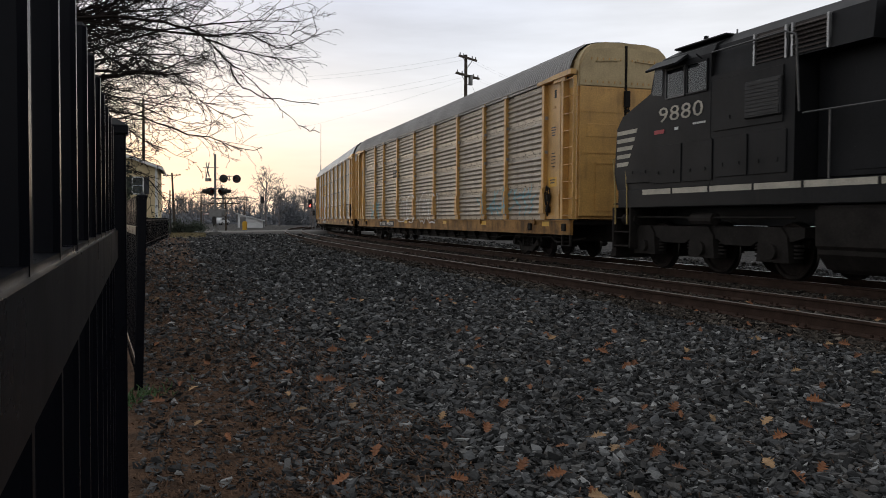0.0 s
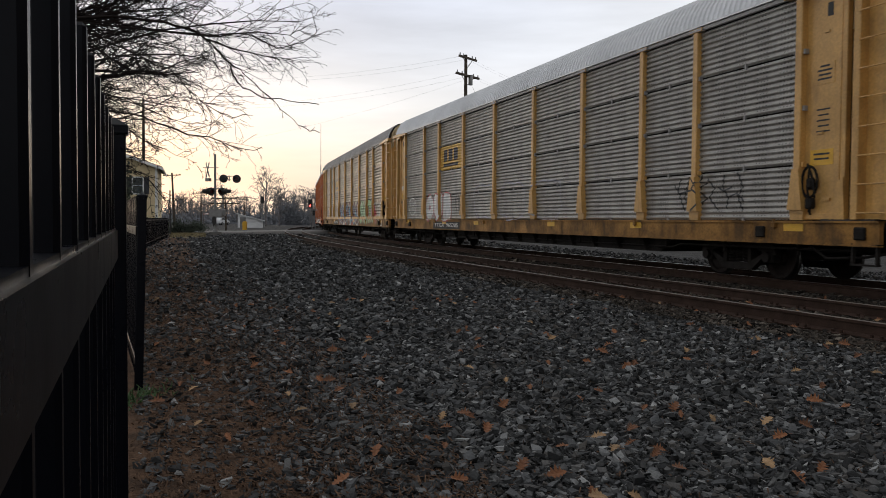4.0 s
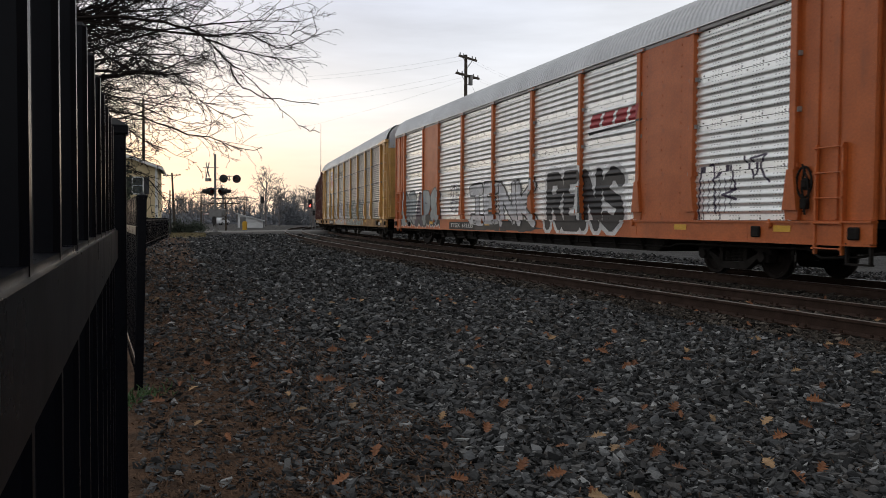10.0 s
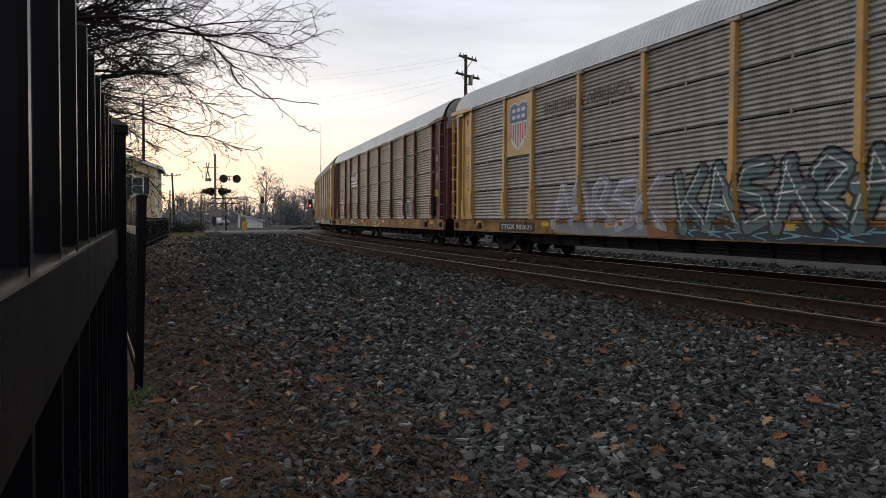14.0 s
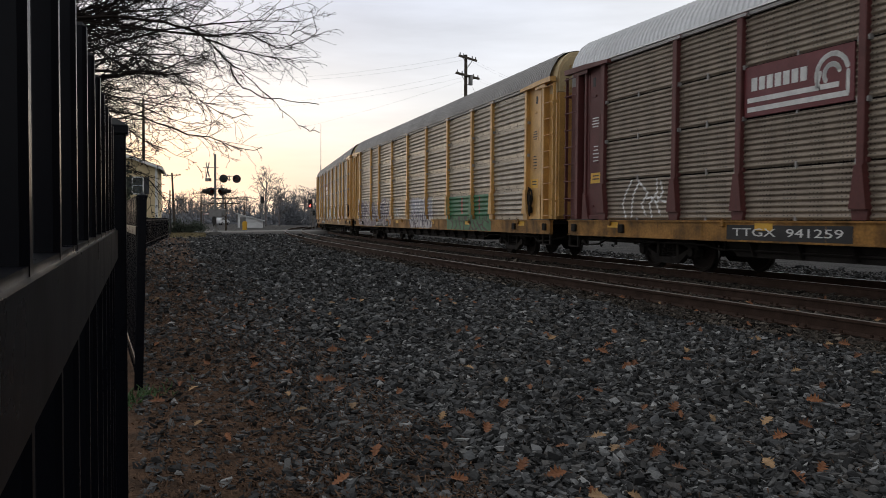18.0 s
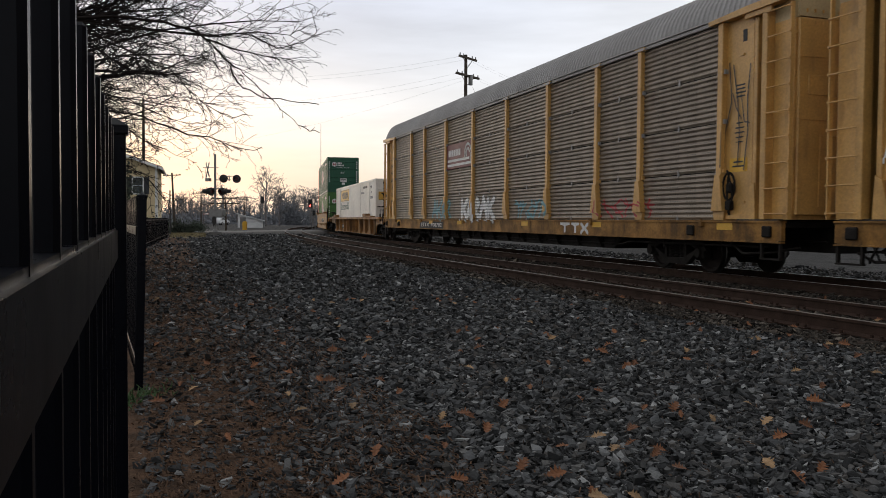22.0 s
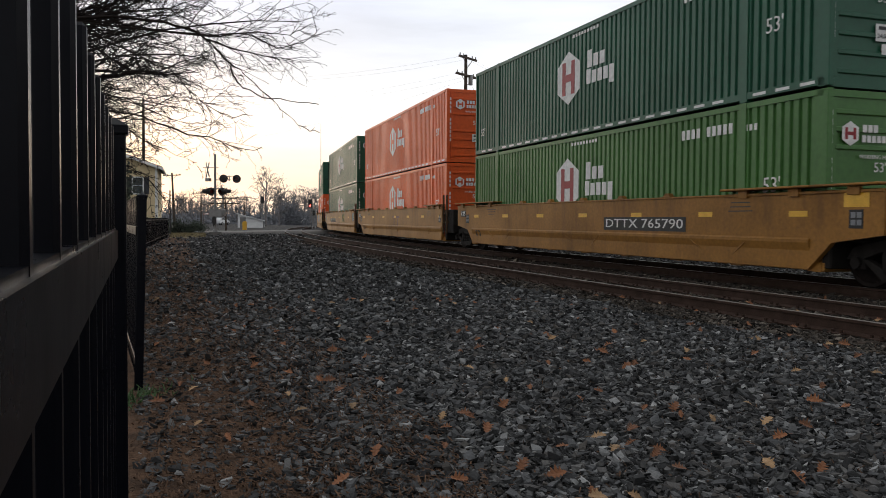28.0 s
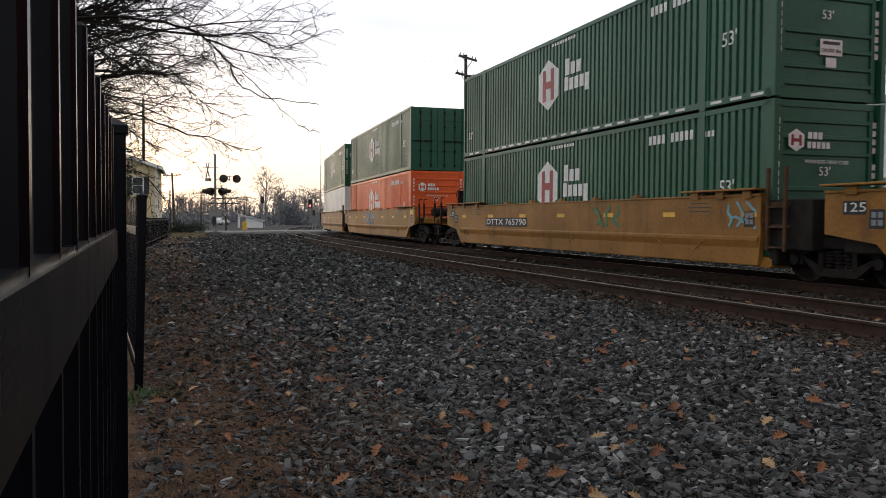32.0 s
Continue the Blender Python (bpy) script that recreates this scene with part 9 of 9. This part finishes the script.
# ---- gravel, soil, leaves ----
SOIL = material("bark_litter", (0.125, 0.075, 0.048), 0.95, spec=0.05, scale=6, fine=70, var=0.5, bump=1.0, dist=0.02, col2=(0.065, 0.044, 0.032))
LITTER = material("dead_needles", (0.105, 0.064, 0.042), 0.9, spec=0.1, scale=9, fine=60, var=0.3, bump=0.1, island=0.55)
LEAF_TAN = material("tan_oak_leaf", (0.30, 0.185, 0.09), 0.75, scale=20, fine=90, var=0.3, bump=0.2, rnd=0.35)
LEAF_RUST = material("rust_oak_leaf", (0.20, 0.078, 0.03), 0.75, scale=20, fine=90, var=0.3, bump=0.2, rnd=0.35)
GRASS = material("green_weed", (0.05, 0.11, 0.03), 0.7, scale=20, var=0.3)


def soil_edge(y):
    """Width of the brown litter strip beside the fence."""
    return 1.05 + 0.05 * y + 0.35 * noise.noise((y * 0.5, 4.0, 0)) + 0.15 * noise.noise((y * 2.1, 9.0, 0))


def build_soil():
    bm = bm_new()
    rows = []
    y = 1.2
    while y < 60:
        w = soil_edge(y)
        rows.append([(fence_at(y) - 1.4 + (w + 1.4) * k / 8, y, ground_z(fence_at(y) - 1.4 + (w + 1.4) * k / 8, y) + (0.014 if 0 < k < 8 else -0.03)) for k in range(9)])
        y *= 1.06
    sheet(bm, rows)
    thing("soil_strip", bm, SOIL, "brown bark litter and soil along the fence", "soil", kind="structure", smooth=True)


def stone_shapes(rnd, count):
    """Unit stones: crushed pieces with eight uneven corners and flat faces."""
    v = np.array([(x, y, z) for z in (-1, 1) for y in (-1, 1) for x in (-1, 1)], float) * 0.72
    f = np.array([(0, 2, 3), (0, 3, 1), (4, 5, 7), (4, 7, 6), (0, 1, 5), (0, 5, 4), (2, 6, 7), (2, 7, 3), (0, 4, 6), (0, 6, 2), (1, 3, 7), (1, 7, 5)])
    out = []
    for _ in range(count):
        out.append((v + rnd.uniform(-0.42, 0.42, (8, 3))) * np.array([rnd.uniform(0.9, 1.45), rnd.uniform(0.65, 1.0), rnd.uniform(0.35, 0.72)]))
    return out, f


def scatter_stones():
    """Loose crushed stone over the yard and between the rails, nearest the camera; single stones first, the rest joined."""
    rnd = np.random.default_rng(12)
    shapes, faces = stone_shapes(rnd, 40)
    pts = []
    # density falls with distance; stones grow into small heaps farther off
    for y0, y1, per, size in ((2.9, 5.5, 2500, 0.0146), (5.5, 8.5, 1800, 0.0163), (8.5, 13.0, 1100, 0.0200), (13.0, 21.0, 390, 0.0255), (21.0, 42.0, 80, 0.034), (42.0, 66.0, 24, 0.045)):
        x0, x1 = -0.45 * y1, 0.62 * y1
        n = int((x1 - x0) * (y1 - y0) * per)
        xy = np.column_stack([rnd.uniform(x0, x1, n), rnd.uniform(y0, y1, n)])
        for (x, y), s, q in zip(xy, np.minimum(rnd.lognormal(0, 0.34, n), 1.9) * size, rnd.random(n)):
            if x < -0.42 * y - 0.1 or x > 0.60 * y + 0.4:
                continue
            d = x - fence_at(y)
            if d < 0.05:
                continue
            w = soil_edge(y)
            if d < w and q > 0.23 + 0.6 * max(0, (d - w + 0.7) / 0.7):
                continue
            # keep off the rails' tops
            i = int(np.argmin((T_X - x) ** 2 + (T_Y - y) ** 2)) if y > 6 and x > -8 else -1
            oily = 0
            z = ground_z(x, y) + (0.1 + 1.5 * ((q * 7.3) % 1)) * s
            if i >= 0:
                lat = -(x - T_X[i]) * math.cos(T_PHI[i]) - (y - T_Y[i]) * math.sin(T_PHI[i])
                if -2.0 < lat < TRACK_GAP + 1.7:
                    if min(abs(lat - c - e) for c in (0, TRACK_GAP) for e in (-0.7525, 0.7525)) < 0.13:
                        continue
                    z, oily = -0.185 + 0.2 * s, 1
                    if q > 0.45:
                        continue
                if lat < -5.0:
                    continue
            pts.append((x, y, z, s, oily))
    pts = np.array(pts)
    # the single stones: a patch of the yard close by
    order = np.argsort((pts[:, 0] - 0.4) ** 2 + (pts[:, 1] - 3.9) ** 2)
    single, rest = order[:280], order[280:]
    yard = thing("loose_stones", None, None, "loose grey crushed stones lying on the yard", "stones", kind="structure")
    meshes = []
    for k in range(14):
        me = bpy.data.meshes.new("stone")
        me.from_pydata([tuple(p) for p in shapes[k]], [], [tuple(int(q) for q in f) for f in faces])
        me.materials.append(STONE_ONE)
        meshes.append(me)
    for n, i in enumerate(single):
        x, y, z, s = pts[i][:4]
        ob = part("stone", meshes[n % 14], None, yard, at=pose(x, y, z, rnd.uniform(-25, 25), rnd.uniform(-25, 25), rnd.uniform(0, 360)) @ Matrix.Diagonal((s, s, s, 1)))
    oily = pts[rest, 4] > 0.5
    for some, mat, text in ((rest[~oily], STONE, "crushed stone, countless"), (rest[oily], BALLAST, "oil-stained brown ballast between the rails")):
        n = len(some)
        verts = np.empty((n, 8, 3), np.float32)
        az = rnd.uniform(0, 2 * np.pi, n)
        tx, ty = rnd.normal(0, 0.30, n), rnd.normal(0, 0.30, n)
        pick = rnd.integers(0, 40, n)
        sh = np.array(shapes)[pick]
        p = pts[some]
        sh = sh * p[:, 3][:, None, None]
        ca, sa = np.cos(az)[:, None], np.sin(az)[:, None]
        x, y, z = sh[:, :, 0], sh[:, :, 1], sh[:, :, 2]
        z = z + x * tx[:, None] + y * ty[:, None]
        verts[:, :, 0] = x * ca - y * sa + p[:, 0][:, None]
        verts[:, :, 1] = x * sa + y * ca + p[:, 1][:, None]
        verts[:, :, 2] = z + p[:, 2][:, None]
        fidx = (faces[None] + 8 * np.arange(n)[:, None, None]).reshape(-1)
        me = bpy.data.meshes.new("gravel")
        me.vertices.add(n * 8)
        me.vertices.foreach_set("co", verts.reshape(-1))
        me.loops.add(len(fidx))
        me.loops.foreach_set("vertex_index", fidx.astype(np.int32))
        nf = len(fidx) // 3
        me.polygons.add(nf)
        me.polygons.foreach_set("loop_start", np.arange(0, nf * 3, 3, dtype=np.int32))
        me.update(calc_edges=True)
        me.shade_flat()
        me.materials.append(mat)
        tagged(part("gravel", me, None, yard, text), kind="stuff")


STONE_ONE = stone_material("crushed_stone_single", True)


def oak_leaf_mesh(rnd, mat):
    """Lobed oak leaf with a curled blade and a stalk."""
    bm = bm_new()
    half = [(0.0, 0.004), (0.015, 0.014), (0.028, 0.012), (0.040, 0.034), (0.052, 0.016), (0.068, 0.044), (0.080, 0.017), (0.098, 0.036), (0.108, 0.014), (0.125, 0.018), (0.138, 0.0)]
    curl, bend = rnd.uniform(2.0, 7.0), rnd.uniform(-2.5, 2.5)
    f = lambda x, y: (x - 0.07, y, 0.012 + curl * y * y * 3 + bend * (x - 0.07) ** 2)
    mid = [bm.verts.new(f(x, 0)) for x, w in half]
    for sgn in (1, -1):
        edge = [bm.verts.new(f(x + rnd.uniform(-0.004, 0.004), sgn * w * rnd.uniform(0.95, 1.45))) for x, w in half]
        for i in range(len(half) - 1):
            bm.faces.new((mid[i], mid[i + 1], edge[i + 1], edge[i]))
    tube(bm, (-0.07, 0, 0.012), (-0.11, 0.008, 0.006), 0.0012, n=4)
    return mesh_of("leaf_blade", bm, mat)


def scatter_leaves():
    rnd = random.Random(31)
    ms = [oak_leaf_mesh(rnd, m) for m in (LEAF_TAN, LEAF_RUST, LEAF_RUST, LEAF_RUST, LEAF_RUST)]
    labels = ["pale tan fallen oak leaf on the gravel", "rust-brown fallen oak leaf on the gravel"]
    n = 0
    while n < 210:
        y = rnd.uniform(3.5, 5.2) if n < 34 else rnd.uniform(5.2, 13.5)
        x = rnd.uniform(-0.36 * y, 0.56 * y)
        if noise.noise((x * 0.6, y * 0.6, 5)) < -0.05 and rnd.random() < 0.7:
            continue
        if x - fence_at(y) < 0.15:
            continue
        m = pose(x, y, ground_z(x, y) + 0.048, rnd.uniform(5, 50), rnd.uniform(-22, 22), 0) @ pose(0, 0, 0, 0, 0, rnd.uniform(0, 360)) @ Matrix.Diagonal([rnd.uniform(0.45, 0.8)] * 3 + [1])
        k = rnd.randrange(5)
        thing("oak_leaf", ms[k], None, labels[0 if k == 0 else 1], "leaf", "fallen oak leaves", at=m)
        n += 1


def scatter_litter():
    rnd = np.random.default_rng(4)
    vs, fs = [], []
    for _ in range(34000):
        y = 2.6 * math.exp(rnd.random() * 2.2)
        d = rnd.random() ** 0.8 * (soil_edge(y) + 0.5)
        x = fence_at(y) + d
        if rnd.random() < 0.06:
            x = rnd.uniform(-0.3 * y, 0.55 * y)
        a = rnd.uniform(0, math.pi)
        ln = rnd.uniform(0.003, 0.016) * (1 + y * 0.06)
        w = rnd.uniform(0.0008, 0.003) * (1 + y * 0.08)
        z = ground_z(x, y) + 0.022 + rnd.random() * 0.02
        c, s = math.cos(a), math.sin(a)
        i = len(vs)
        t = rnd.normal(0, 0.012)
        vs += [(x - c * ln - s * w, y - s * ln + c * w, z), (x + c * ln - s * w, y + s * ln + c * w, z + t), (x + c * ln + s * w, y + s * ln - c * w, z + t + 0.003), (x - c * ln + s * w, y - s * ln - c * w, z + 0.003)]
        fs.append((i, i + 1, i + 2, i + 3))
    me = bpy.data.meshes.new("plant_litter")
    me.from_pydata(vs, [], fs)
    me.materials.append(LITTER)
    thing("plant_litter", me, None, "dry brown needles and bark shreds along the fence", "litter", kind="stuff")
    rnd = random.Random(6)
    tb = Tubes()
    for _ in range(90):
        p = Vector((-2.12 + rnd.gauss(0, 0.06), 5.75 + rnd.gauss(0, 0.16), -0.21))
        d = Vector((rnd.gauss(0, 0.5), rnd.gauss(0, 0.5), 1))
        ln = rnd.uniform(0.04, 0.12)
        tb.add([p, p + d.normalized() * ln * 0.6, p + d.normalized() * ln + Vector((rnd.gauss(0, 0.02), rnd.gauss(0, 0.02), -0.01))], [0.004, 0.005, 0.001], 3)
    thing("weed_tuft", tb.mesh("weed_tuft", GRASS), None, "small green weed tuft at a fence post", "weed")


build_soil()
scatter_stones()
scatter_leaves()
scatter_litter()


def vehicle_pose(centre, half, t):
    """Where a railcar stands: its two trucks sit on the track."""
    s = centre - run(t)
    a, b = track(s - half), track(s + half)
    mid = Vector(((a[0] + b[0]) / 2, (a[1] + b[1]) / 2, 0))
    return Matrix.Translation(mid) @ Matrix.Rotation(math.atan2(b[1] - a[1], b[0] - a[0]), 4, 'Z')


def motions():
    times = [i * 0.5 for i in range(65)]
    for veh, centre, half in VEHICLES:
        walk(veh, [(t, vehicle_pose(centre, half, t)) for t in times])
    for con, veh, m in CONTAINERS:
        centre, half = next((c, h) for v, c, h in VEHICLES if v == veh)
        walk(con, [(t, vehicle_pose(centre, half, t) @ m) for t in times])
    # wheels roll while their car is in sight of the crossing or nearer
    for w, r, veh, ax in WHEELSETS:
        centre = next(c for v, c, h in VEHICLES if v == veh)
        step = 1 if r < 0.45 else 2
        rows, k = [], 0
        while k <= 960:
            t = k / FPS
            s = centre - run(t)
            rolled = min(max(run(t), centre - 75), centre + 30)
            rows.append((t, pose(ax, 0, r) @ Matrix.Rotation(-rolled / r, 4, 'Y')))
            k += step if -32 < s < 88 else 30
        if rows[-1][0] < 32.0:
            rows.append((32.0, rows[-1][1]))
        walk(w, rows)


motions()
